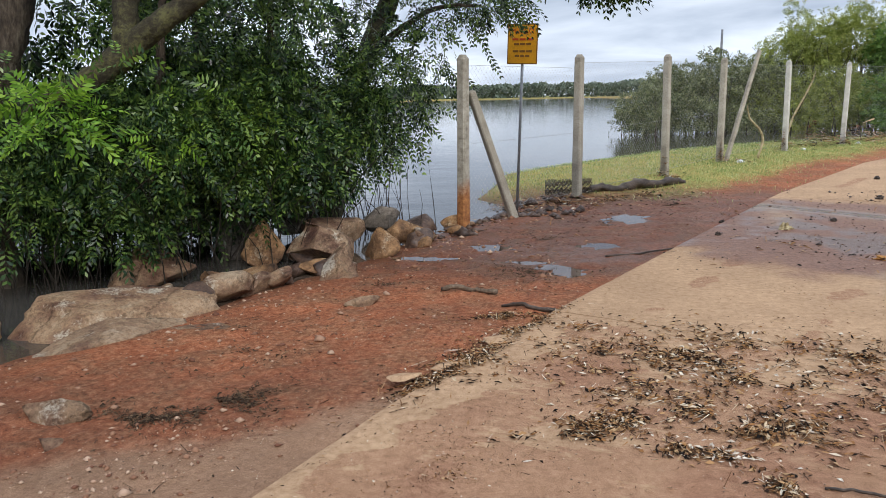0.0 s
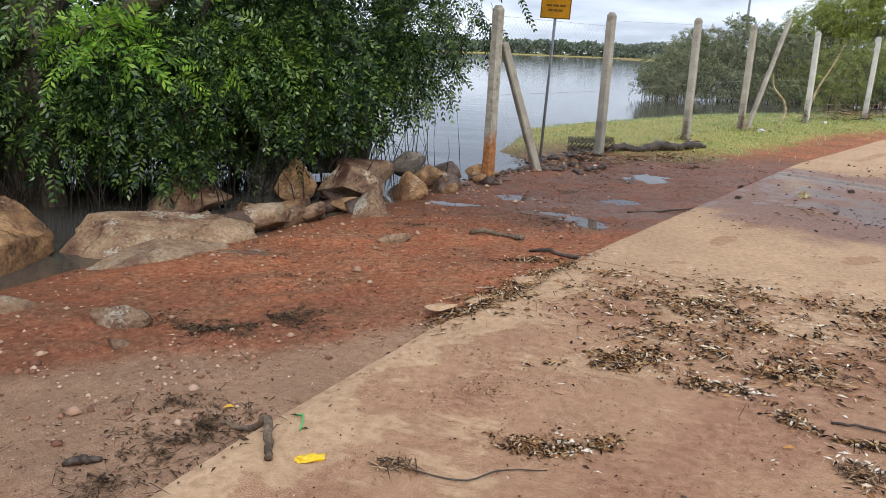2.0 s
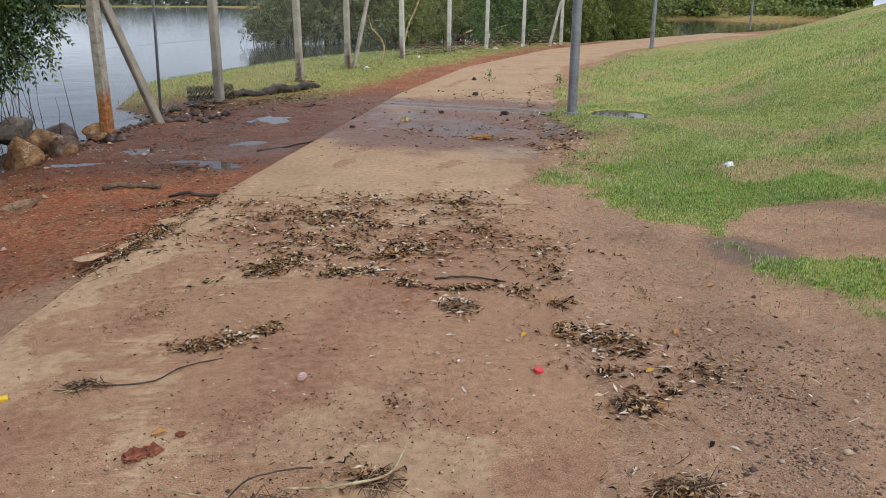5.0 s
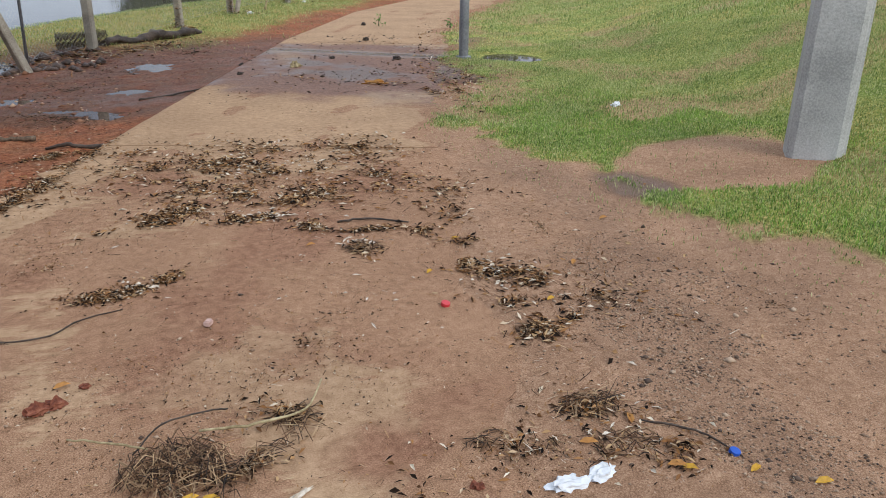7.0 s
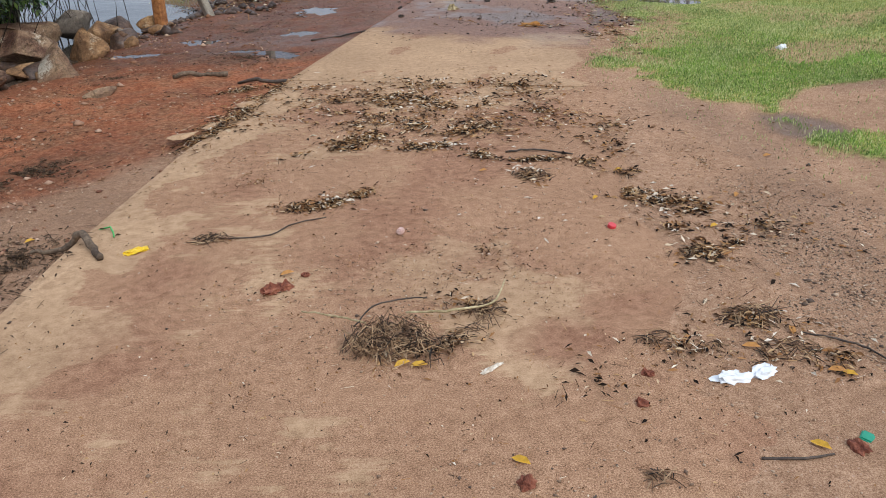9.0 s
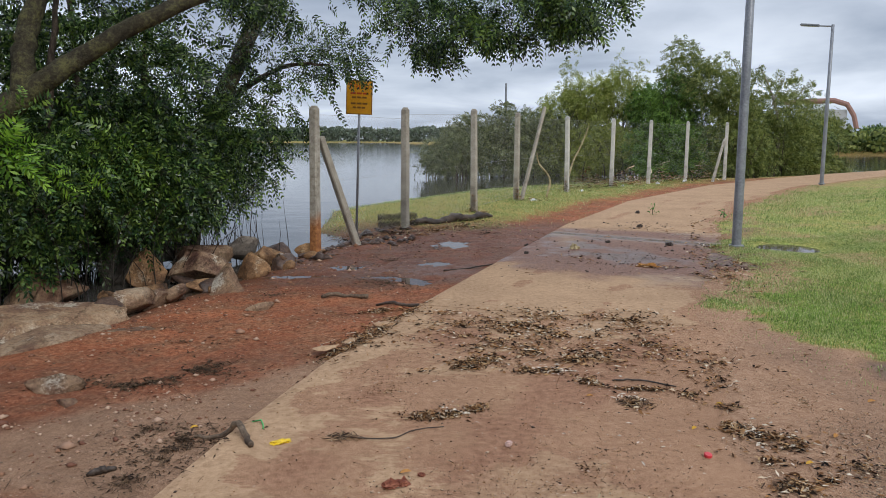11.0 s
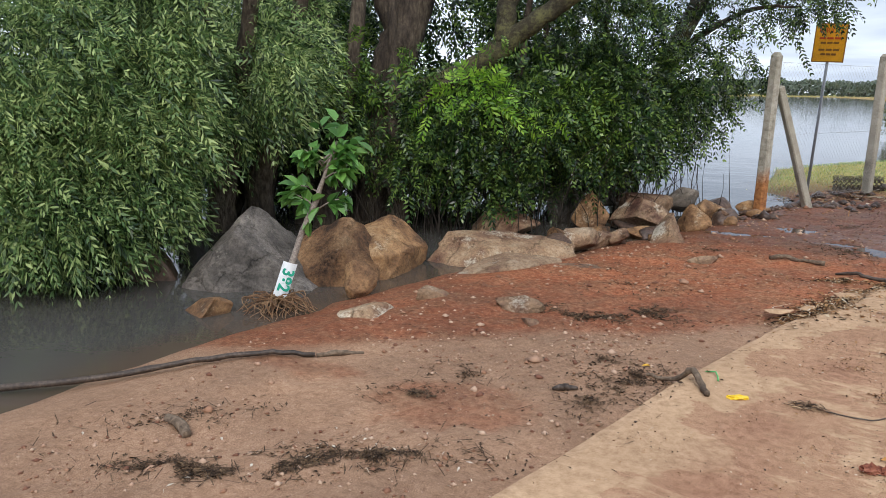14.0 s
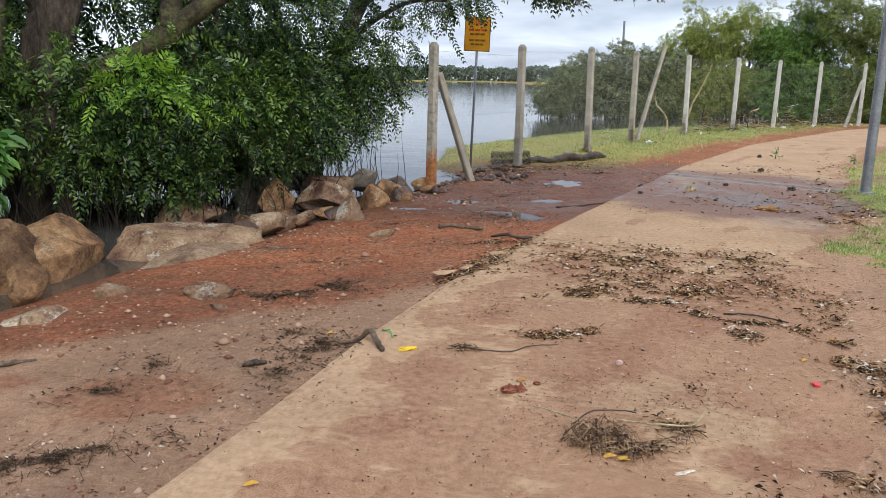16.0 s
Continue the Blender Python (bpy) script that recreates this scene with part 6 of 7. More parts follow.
def stone_mat(name, a, b, c):
    m, nt, bsdf = node_mat(name)
    geo = nt.nodes.new("ShaderNodeNewGeometry")
    col = ramp_node(nt, geo.outputs["Random Per Island"], [(0.1, a), (0.5, b), (0.95, c)])
    nt.links.new(mix_node(nt, 0.3, col, noise_node(nt, 90, 3), "MULTIPLY"), bsdf.inputs["Base Color"])
    bsdf.inputs["Roughness"].default_value = 0.8
    return m


M_PEB = stone_mat("pale_pebble", (0.18, 0.07, 0.038), (0.34, 0.17, 0.095), (0.58, 0.40, 0.28))
M_GRAVEL = stone_mat("dark_gravel", (0.085, 0.055, 0.04), (0.30, 0.19, 0.12), (0.58, 0.42, 0.29))
pebbles([(-3.6, 0.8, 1.6, 8.5, 3800), (-3.4, -0.6, -0.4, 3.2, 2600), (-0.6, 3.6, 8.5, 13.0, 900)], 601, "small pale stones scattered in the red mud", M_PEB, 0.0095)
pebbles([(-3.2, 1.0, 2.6, 8.8, 170), (-1.6, 1.6, 8.0, 10.5, 160)], 602, "fist-sized brown stones lying in the mud", M_PEB, 0.022, "stones")
pebbles([(2.2, 3.3, 0.3, 3.0, 1500), (1.8, 3.0, -0.8, 1.2, 1600), (2.0, 2.5, 0.5, 1.3, 2600), (1.8, 2.2, -0.2, 0.6, 2200), (2.3, 2.9, 0.9, 1.8, 2200), (-1.9, -0.9, 1.2, 2.9, 900)], 603, "fine dark gravel washed over the sand", M_GRAVEL, 0.0033)
pebbles([(-1.0, 2.4, -0.8, 5.0, 9000), (-0.6, 2.2, -0.6, 1.6, 5000), (2.2, 3.6, -0.4, 3.2, 3000)], 604, "coarse sand grains and crumbs on the path", M_GRAVEL, 0.0028)
pebbles([(1.6, 6.0, 6.4, 12.0, 900)], 605, "red mud crumbs on the wet path", M_DARK_ROCK, 0.010, "mud_crumbs")
pebbles([(-1.6, -0.2, 8.6, 11.0, 260), (-0.6, 1.2, 10.0, 12.0, 160)], 606, "wet dark stones at the lake edge by the fence", M_DARK_ROCK, 0.06, "shore_stones")


# ---- sign ----
def paint(name, colour, rough=0.45, wear=0.2):
    d = tuple(v * (1 - wear) for v in colour)
    return surf(name, d, colour, tuple(min(0.9, v * (1 + 0.5 * wear)) for v in colour), 4, 40, rough, 0.1, 0.001)


M_YELLOW, M_RED, M_BROWN = paint("sign_yellow", (0.72, 0.34, 0.015)), paint("faded_red", (0.50, 0.07, 0.02)), paint("sign_brown", (0.22, 0.10, 0.02))
M_WHITE, M_GREEN = paint("white_plastic", (0.74, 0.76, 0.78), 0.35), paint("green_paint", (0.015, 0.33, 0.22))


def lettering(words, size, material, parent, m, name="lettering"):
    cu = bpy.data.curves.new(name, "FONT")
    cu.body, cu.size, cu.extrude, cu.align_x, cu.align_y = words, size, 0.0012, "CENTER", "CENTER"
    cu.materials.append(material)
    ob = new(name, cu)
    ob.parent = parent
    ob.matrix_local = m
    return ob


def warning_sign():
    s = tagged(empty("warning_sign", (0.19, 11.05, -0.15)), "faded yellow danger sign on a thin steel pole", "sign")
    part("pole", tube([(0, 0.02, -0.1), (0, 0.02, 2.5)], [0.021, 0.021], 10), M_STEEL, s, flat=False)
    bm = bmesh.new()
    box(bm, 0, 0, 2.38, 0.44, 0.012, 0.56, 0.004)
    plate = part("plate", bm, M_YELLOW, s)
    bm = bmesh.new()
    for cx, cz, w, h in ((0, 0.272, 0.44, 0.014), (0, -0.272, 0.44, 0.014), (-0.213, 0, 0.014, 0.53), (0.213, 0, 0.014, 0.53)):
        box(bm, cx, -0.008, 2.38 + cz, w, 0.004, h)
    part("border", bm, M_BROWN, plate, "thin brown border line")
    lettering("PERIGO", 0.098, M_RED, plate, pose(0, -0.0085, 2.38 + 0.175, 90, 0, 0))
    for z, w in ((0.065, 0.31), (0.0, 0.26), (-0.1, 0.29), (-0.165, 0.22)):
        bm = bmesh.new()
        n = 3
        for k in range(n):
            box(bm, (k - 1) * w / n * 1.02, -0.008, 2.38 + z, w / n * 0.86, 0.004, 0.03)
        part("line_of_writing", bm, M_RED if z > 0.03 else M_BROWN, plate)
    s.rotation_euler = (0, radians(2.2), radians(-14))


warning_sign()


# ---- sapling with its tag ----
def ovate_leaves(centres, ways, rng, length, wide):
    c, d = np.asarray(centres, float), np.asarray(ways, float)
    n = len(c)
    d /= np.linalg.norm(d, axis=1)[:, None]
    s = np.cross(d, rng.randn(n, 3) * 0.5 + np.array([0, 0, 1]))
    s /= np.maximum(1e-6, np.linalg.norm(s, axis=1))[:, None]
    u = np.cross(s, d)
    L, W = (length * rng.uniform(0.6, 1.25, n))[:, None], (wide * rng.uniform(0.7, 1.2, n))[:, None]
    tip = c + d * L - u * L * 0.18
    l1, l2 = c + d * L * 0.3 + s * W * 0.5 + u * W * 0.15, c + d * L * 0.68 + s * W * 0.42 + u * W * 0.08
    r1, r2 = c + d * L * 0.3 - s * W * 0.5 + u * W * 0.15, c + d * L * 0.68 - s * W * 0.42 + u * W * 0.08
    v = np.stack([c, l1, l2, tip, r2, r1], 1).reshape(-1, 3)
    i = 6 * np.arange(n)[:, None]
    return v, np.concatenate([i + np.array([[0, 3, 2, 1]]), i + np.array([[0, 5, 4, 3]])], 0)


def sapling():
    s = tagged(empty("sapling", (-3.86, 2.86, -0.2)), "leaning broad-leaved sapling with a numbered white tag", "sapling")
    pts, rad = curve_points([(-3.9, 2.84, -0.3, 0.036), (-3.85, 2.87, -0.1, 0.03), (-3.79, 2.92, 0.12, 0.026), (-3.69, 2.99, 0.45, 0.024), (-3.62, 3.03, 0.62, 0.022), (-3.55, 3.07, 0.85, 0.014), (-3.48, 3.12, 1.08, 0.008)], 5, 0.006, 3)
    part("trunk", tube(pts, rad, 10, 0.05, 2), surf("pale_bark", (0.13, 0.10, 0.085), (0.27, 0.225, 0.19), (0.40, 0.36, 0.31), 8, 60, 0.85, 0.6, 0.004), s, flat=False)
    rng = np.random.RandomState(9)
    c, w = [], []
    for k in range(9):
        a, h = rng.rand() * 6.283, rng.uniform(0.55, 1.0)
        b0 = Vector((-3.60 + 0.12 * (h - 0.6), 3.04 + 0.06 * (h - 0.6), h))
        tip = b0 + Vector((0.19 * math.cos(a), 0.18 * math.sin(a), rng.uniform(-0.02, 0.2)))
        part("branch", tube([b0, (b0 + tip) / 2 + Vector((0, 0, 0.02)), tip], [0.008, 0.006, 0.003], 6), bpy.data.materials["pale_bark"], s, flat=False)
        for _ in range(20):
            f = rng.uniform(0.3, 1.1)
            p = b0.lerp(tip, f)
            v = rng.randn(3) * 0.7 + np.array([math.cos(a), math.sin(a), -0.35])
            c.append(p); w.append(v)
    for _ in range(22):
        c.append((-3.48 + 0.08 * rng.randn(), 3.12 + 0.08 * rng.randn(), 1.05 + 0.07 * rng.randn())); w.append(rng.randn(3) + np.array([0, 0, 0.2]))
    for _ in range(12):
        c.append((-3.64 + 0.03 * rng.randn(), 3.02 + 0.03 * rng.randn(), 0.5 + 0.1 * rng.randn())); w.append(rng.randn(3) * 0.6 - np.array([0, 0.3, 0.6]))
    v, f = ovate_leaves(c, w, rng, 0.135, 0.08)
    part("crown", np_mesh("crown", v, f, M_LEAF_BROAD), M_LEAF_BROAD, s, "broad bright green oval leaves")
    # tag: a bent white card
    lo, hi = Vector((-3.845, 2.84, -0.115)), Vector((-3.775, 2.895, 0.15))
    axis = (hi - lo).normalized()
    face = Vector((0.62, -0.80, 0)).normalized()
    face = (face - axis * face.dot(axis)).normalized()
    across = axis.cross(face)
    bm = bmesh.new()
    grid = []
    for e, thick in ((0, 0.0), (1, 0.003)):
        rows = []
        for q in np.linspace(0, 1, 5):
            row = []
            for k in np.linspace(-1, 1, 7):
                p = lo.lerp(hi, q) + across * (k * 0.055) + face * (0.026 - 0.018 * k * k + thick)
                row.append(bm.verts.new(p))
            rows.append(row)
        grid.append(rows)
    for rows in grid:
        for i in range(4):
            for j in range(6):
                bm.faces.new((rows[i][j], rows[i][j + 1], rows[i + 1][j + 1], rows[i + 1][j]))
    tag = part("tag", bm, M_WHITE, s, "white plastic tag with green numerals", False)
    mid = lo.lerp(hi, 0.5) + face * 0.031
    m = Matrix((( *(-axis), 0), (*across, 0), (*face, 0), (0, 0, 0, 1))).transposed()
    m.translation = mid
    cu = lettering("382", 0.125, M_GREEN, tag, Matrix(), "numerals")
    cu.data.offset = 0.003
    cu.matrix_local = m
    rngr = np.random.RandomState(12)
    V, F = [], []
    for k in range(80):
        a, r = rngr.rand() * 6.283, rngr.uniform(0.08, 0.36)
        x1, y1 = -3.82 + r * 1.1 * math.cos(a) + 0.1, 2.8 + r * 0.7 * math.sin(a) - 0.1
        z1 = float(height_at([x1], [y1])[0])
        p = [(-3.86 + 0.03 * rngr.randn(), 2.85 + 0.03 * rngr.randn(), -0.16), ((x1 - 3.86) / 2 + 0.06 * rngr.randn(), (y1 + 2.85) / 2 + 0.06 * rngr.randn(), max(z1, -0.2) + 0.05 + 0.07 * rngr.rand()), (x1, y1, max(z1, -0.21) + 0.01)]
        pts, rad = curve_points([(*q, rr) for q, rr in zip(p, (0.008, 0.005, 0.002))], 5, 0.02, k)
        v, f = tube_arrays(pts, rad, 5)
        n = len(V)
        V += v
        F += [tuple(i + n for i in q) for q in f]
    tagged(part("root_tangle", np_mesh("root_tangle", V, F, surf("root_fibre", (0.06, 0.03, 0.015), (0.17, 0.09, 0.045), (0.30, 0.19, 0.10), 8, 40, 0.9, 0.4, 0.004)), None, s, "tangle of bare brown roots"), kind="stuff")
    own(s)


sapling()


# ---- loose things on the ground ----
M_WOOD = surf("weathered_wood", (0.06, 0.04, 0.028), (0.15, 0.105, 0.07), (0.28, 0.21, 0.15), 5, 50, 0.9, 0.7, 0.006)
M_WET_WOOD = surf("wet_dark_wood", (0.018, 0.013, 0.010), (0.05, 0.034, 0.025), (0.11, 0.08, 0.06), 5, 50, 0.55, 0.7, 0.006)
M_STRAW = surf("dry_straw", (0.20, 0.15, 0.07), (0.36, 0.29, 0.16), (0.55, 0.46, 0.28), 8, 60, 0.8, 0.2, 0.002)


def stick(ctrl, material, label, seed, name="stick", lift=0.0, category="stick"):
    pts = []
    for x, y, dz, r in ctrl:
        pts.append((x, y, max(float(height_at([x], [y])[0]), WATER - 0.02) + dz + r * 0.7 + lift, r))
    p, rad = curve_points(pts, 5, min(0.012, 1.2 * max(q[3] for q in pts)), seed)
    ob = new(name, bm_mesh(name, tube(p, rad, 9, 0.4 if category == "log" else 0.12, seed), material, flat=False))
    tagged(ob, label, category, "sticks on the ground" if category == "stick" else "")


stick([(-0.33, 6.02, 0, 0.020), (-0.2, 5.99, 0.018, 0.021), (-0.1, 5.98, 0.01, 0.018), (0.02, 5.9, 0.012, 0.018), (0.14, 5.86, 0, 0.026)], M_WOOD, "short thick brown branch on the red mud", 1)
stick([(0.2, 5.42, 0, 0.010), (0.35, 5.36, 0.012, 0.016), (0.45, 5.29, 0.004, 0.015), (0.60, 5.22, 0.015, 0.022)], M_WET_WOOD, "dark wet stick at the path corner", 2)
stick([(-0.98, 2.22, 0.0, 0.008), (-0.83, 2.17, 0.02, 0.013), (-0.73, 2.08, 0.03, 0.017), (-0.67, 1.95, 0.01, 0.016), (-0.64, 1.86, 0.0, 0.014)], M_WOOD, "crooked grey-brown stick across the path edge", 3)
stick([(-5.3, 0.0, 0.02, 0.02), (-4.4, 0.62, 0.04, 0.02), (-3.82, 1.03, 0.03, 0.019), (-3.51, 1.33, 0.03, 0.018), (-3.14, 1.61, 0.02, 0.016), (-2.86, 1.78, 0.01, 0.013)], M_WET_WOOD, "long dark pole lying from the water onto the sand", 4)
stick([(-2.86, 1.80, 0, 0.014), (-2.75, 1.9, 0.01, 0.016), (-2.65, 2.0, 0.0, 0.009)], M_WOOD, "short weathered stick on the sand", 5)
stick([(-3.02, 0.72, 0, 0.02), (-2.9, 0.66, 0.015, 0.026), (-2.82, 0.62, 0, 0.022)], M_WOOD, "pale stub of driftwood on the sand", 6)
stick([(1.55, 2.62, 0, 0.006), (1.7, 2.58, 0.01, 0.006), (1.9, 2.45, 0, 0.004)], M_WET_WOOD, "thin twig among the leaf litter", 7)
stick([(-0.18, 1.93, 0, 0.0025), (0.05, 1.86, 0.005, 0.0035), (0.2, 1.96, 0.004, 0.003), (0.36, 2.0, 0, 0.002)], M_WET_WOOD, "thin dry twig on the path", 8)
stick([(1.725, 0.383, 0, 0.003), (1.789, 0.293, 0.008, 0.004), (1.84, 0.206, 0.008, 0.0035), (1.864, 0.09, 0, 0.0025)], M_WET_WOOD, "long curved dark twig on the sand", 9)
stick([(1.17, -0.1, 0.0, 0.004), (1.27, -0.15, 0.003, 0.004), (1.36, -0.16, 0.0, 0.003)], M_WET_WOOD, "short dark twig on the path", 10)
stick([(0.38, -0.08, 0, 0.003), (0.55, -0.15, 0.004, 0.004), (0.68, -0.08, 0.0, 0.003)], M_WET_WOOD, "thin bent twig on the path", 11)
stick([(-1.40, 1.80, 0, 0.010), (-1.35, 1.83, 0.008, 0.018), (-1.29, 1.86, 0, 0.010)], M_WET_WOOD, "black lump of rotten wood on the sand", 12)
stick([(1.15, 7.35, 0, 0.012), (1.5, 7.45, 0.005, 0.01), (1.95, 7.75, 0, 0.006)], M_WET_WOOD, "thin dark branch on the wet mud", 13)
stick([(1.25, 12.3, -0.02, 0.03), (1.5, 12.5, 0.02, 0.075), (1.8, 12.52, -0.01, 0.06), (2.15, 12.8, 0.03, 0.085), (2.5, 12.93, 0.01, 0.065), (2.8, 13.25, 0.02, 0.075), (3.05, 13.35, -0.02, 0.03)], M_WET_WOOD, "rotting dark log lying behind the fence", 14, "fallen_log", 0.0, "log")
stick([(22.5, 36.0, 0.1, 0.2), (23.8, 36.2, 0.2, 0.2), (25.0, 36.6, 0.35, 0.14), (26.2, 37.2, 0.9, 0.05)], M_WET_WOOD, "dark fallen trunk lying in the flooded edge", 15, "driftwood_log", 0.0, "log")
stick([(5.6, 18.2, 0.0, 0.03), (5.7, 18.3, 0.5, 0.028), (5.4, 18.3, 0.9, 0.02), (5.3, 18.2, 1.2, 0.012)], M_STRAW, "pale dead branch caught in the fence", 16, "dead_branch")
stick([(6.9, 20.6, 0.0, 0.03), (7.1, 20.7, 0.8, 0.028), (7.5, 20.9, 1.5, 0.02), (7.7, 21.0, 2.0, 0.01)], M_STRAW, "pale dead branch caught in the fence", 17, "dead_branch")


def bare_tree(x, y):
    t = tagged(empty("bare_tree", (x, y, 0)), "slender pale tree with sparse leaves at the water", "tree")
    M = surf("grey_bark", (0.16, 0.13, 0.10), (0.30, 0.26, 0.21), (0.44, 0.40, 0.33), 3, 30, 0.9, 0.5, 0.01)
    limb(t, [(x, y, -0.4, 0.10), (x + 0.05, y, 1.6, 0.085), (x - 0.05, y, 2.6, 0.075), (x - 0.5, y, 3.9, 0.05), (x - 1.2, y, 5.2, 0.025)], M, 41, 8, "trunk")
    limb(t, [(x - 0.02, y, 2.3, 0.07), (x + 0.4, y, 3.1, 0.05), (x + 0.9, y, 3.7, 0.03), (x + 1.3, y, 4.2, 0.015)], M, 42, 6)
    limb(t, [(x - 0.4, y, 3.3, 0.04), (x - 0.2, y, 4.0, 0.03), (x + 0.2, y, 4.7, 0.012)], M, 43, 6)
    limb(t, [(x - 0.9, y + 0.5, -0.4, 0.06), (x - 1.0, y + 0.4, 1.8, 0.05), (x - 1.9, y, 3.8, 0.035), (x - 2.7, y, 5.6, 0.015)], M, 44, 6)
    crown("crown", [(x - 1.3, y, 4.7, 0.9, 0.8, 0.5, 110), (x + 1.2, y, 4.1, 0.8, 0.7, 0.5, 110), (x + 0.2, y, 4.7, 0.7, 0.6, 0.4, 80), (x - 2.6, y, 5.0, 0.8, 0.6, 0.5, 90)], M_LEAF_OLIVE, t, 45, shell=0.1, hang=0.3, pairs=4, length=0.3, leaf=0.15, wide=0.055)
    own(t)


bare_tree(22.4, 34.4)


def hay_nest():
    rng = np.random.RandomState(31)
    V, F = [], []
    for k in range(350):
        a, r = rng.rand() * 6.283, 0.14 * math.sqrt(rng.rand())
        cx, cy = 0.36 + r * 1.0 * math.cos(a), 0.80 + r * 0.8 * math.sin(a)
        if k > 260:
            f = rng.rand()
            cx, cy = 0.42 + 0.34 * f + 0.035 * rng.randn(), 0.68 + 0.2 * f * f + 0.028 * rng.randn()
        h = 0.065 * max(0, 1 - (r / 0.19) ** 2) * rng.rand() if k <= 260 else 0.03 * rng.rand()
        b, L = rng.rand() * 6.283, rng.uniform(0.02, 0.065)
        p0, p2 = (cx - L * math.cos(b), cy - L * math.sin(b), 0.004 + h * rng.rand()), (cx + L * math.cos(b), cy + L * math.sin(b), 0.004 + h)
        p1 = (cx + 0.02 * rng.randn(), cy + 0.02 * rng.randn(), 0.015 + h * 1.4)
        v, f = tube_arrays([p0, p1, p2], [0.0013, 0.0017, 0.0012], 3)
        n = len(V)
        V += v
        F += [tuple(i + n for i in q) for q in f]
    m = stone_mat("hay_stalk", (0.020, 0.011, 0.006), (0.19, 0.098, 0.048), (0.64, 0.44, 0.25))
    tagged(new("hay_clump", np_mesh("hay_clump", V, F, m)), "matted clump of dry grass and roots on the path", "dry grass", kind="stuff")


hay_nest()


def dry_clump(cx, cy, r, n, seed, label):
    """A small tangle of dead stalks, some of them standing up."""
    rng = np.random.RandomState(seed)
    V, F = [], []
    for k in range(n):
        a, q = rng.rand() * 6.283, r * math.sqrt(rng.rand())
        x, y = cx + q * math.cos(a), cy + 0.6 * q * math.sin(a)
        b, L = rng.rand() * 6.283, rng.uniform(0.25, 0.75) * r
        rise = 0.5 * r * rng.rand() * (1 - q / (1.2 * r))
        pts = [(x - L * math.cos(b), y - L * math.sin(b), 0.004), (x, y, 0.006 + rise), (x + L * math.cos(b), y + L * math.sin(b), 0.004 + 1.6 * rise * (k % 5 == 0))]
        v, f = tube_arrays(pts, [0.0012, 0.002, 0.001], 3)
        m = len(V)
        V += v
        F += [tuple(i + m for i in g) for g in f]
    tagged(new("dry_clump", np_mesh("dry_clump", V, F, bpy.data.materials["hay_stalk"])), label, "dry grass", "clumps of dead stalks", kind="stuff")


for k, (x, y, r, n) in enumerate([(-0.18, 1.92, 0.08, 60), (1.64, 0.53, 0.13, 150), (1.6, 0.3, 0.12, 90), (0.74, 0.92, 0.08, 70), (1.39, 0.41, 0.06, 30), (1.24, 0.53, 0.07, 30), (0.88, -0.08, 0.05, 24), (1.52, 2.2, 0.1, 60), (1.8, 1.05, 0.09, 50)]):
    dry_clump(x, y, r, n, 330 + k, "tangled clump of dead stalks on the path")
stick([(0.45, 0.90, 0.05, 0.004), (0.62, 0.86, 0.05, 0.0045), (0.78, 0.90, 0.03, 0.004), (0.88, 1.02, 0.05, 0.003)], M_STRAW, "long pale dry straw stalk on the path", 18, "straw")
stick([(0.10, 1.02, 0.06, 0.003), (0.2, 0.95, 0.06, 0.0035), (0.3, 0.88, 0.05, 0.003)], M_STRAW, "pale dry straw stalk on the path", 19, "straw")
stick([(0.26, 0.9, 0.03, 0.0025), (0.36, 0.99, 0.05, 0.003), (0.5, 1.0, 0.05, 0.0028), (0.56, 1.0, 0.04, 0.0025)], M_WET_WOOD, "thin dark twig on the dry grass", 20)


def crumpled(name, x, y, rx, ry, h, turn, material, label, category, seed):
    """A crumpled film or lump lying on the ground."""
    rng = np.random.RandomState(seed)
    bm = bmesh.new()
    bmesh.ops.create_icosphere(bm, subdivisions=3, radius=1)
    off = Vector(rng.rand(3) * 30)
    for v in bm.verts:
        p = v.co
        q = 1 + 0.6 * noise.noise(p * 1.9 + off) + 0.55 * abs(noise.noise(p * 4.5 + off)) - 0.2
        v.co = Vector((p.x * rx * q, p.y * ry * q, max(p.z, -0.25) * h * q * (1 + 0.8 * noise.noise(p * 3 + off))))
    ob = new(name, bm_mesh(name, bm, material, flat=True))
    ob.matrix_world = pose(x, y, float(height_at([x], [y])[0]) + 0.2 * h, 0, 0, turn)
    return tagged(ob, label, category)


M_CLOD = surf("red_clay_lump", (0.10, 0.028, 0.016), (0.22, 0.07, 0.04), (0.33, 0.13, 0.075), 9, 60, 0.9, 0.8, 0.01)
M_YPL, M_BLUE, M_PINK, M_TEAL = paint("yellow_plastic", (0.72, 0.47, 0.02), 0.3), paint("blue_plastic", (0.02, 0.10, 0.50), 0.3), paint("red_plastic", (0.62, 0.05, 0.06), 0.3), paint("green_plastic", (0.02, 0.28, 0.17), 0.35)
M_YLEAF, M_OLEAF = paint("yellow_leaf", (0.60, 0.34, 0.03), 0.6, 0.4), paint("orange_leaf", (0.48, 0.22, 0.05), 0.6, 0.4)
crumpled("plastic_bag", 1.33, 0.235, 0.06, 0.032, 0.017, -8, M_WHITE, "crumpled white plastic bag on the sand", "plastic bag", 1)
crumpled("plastic_bag", 1.44, 0.225, 0.055, 0.03, 0.015, 10, M_WHITE, "torn piece of white plastic bag", "plastic bag", 2)
crumpled("wrapper", -0.5, 1.905, 0.055, 0.028, 0.012, 25, M_YPL, "bright yellow crumpled plastic wrapper on the path", "wrapper", 3)
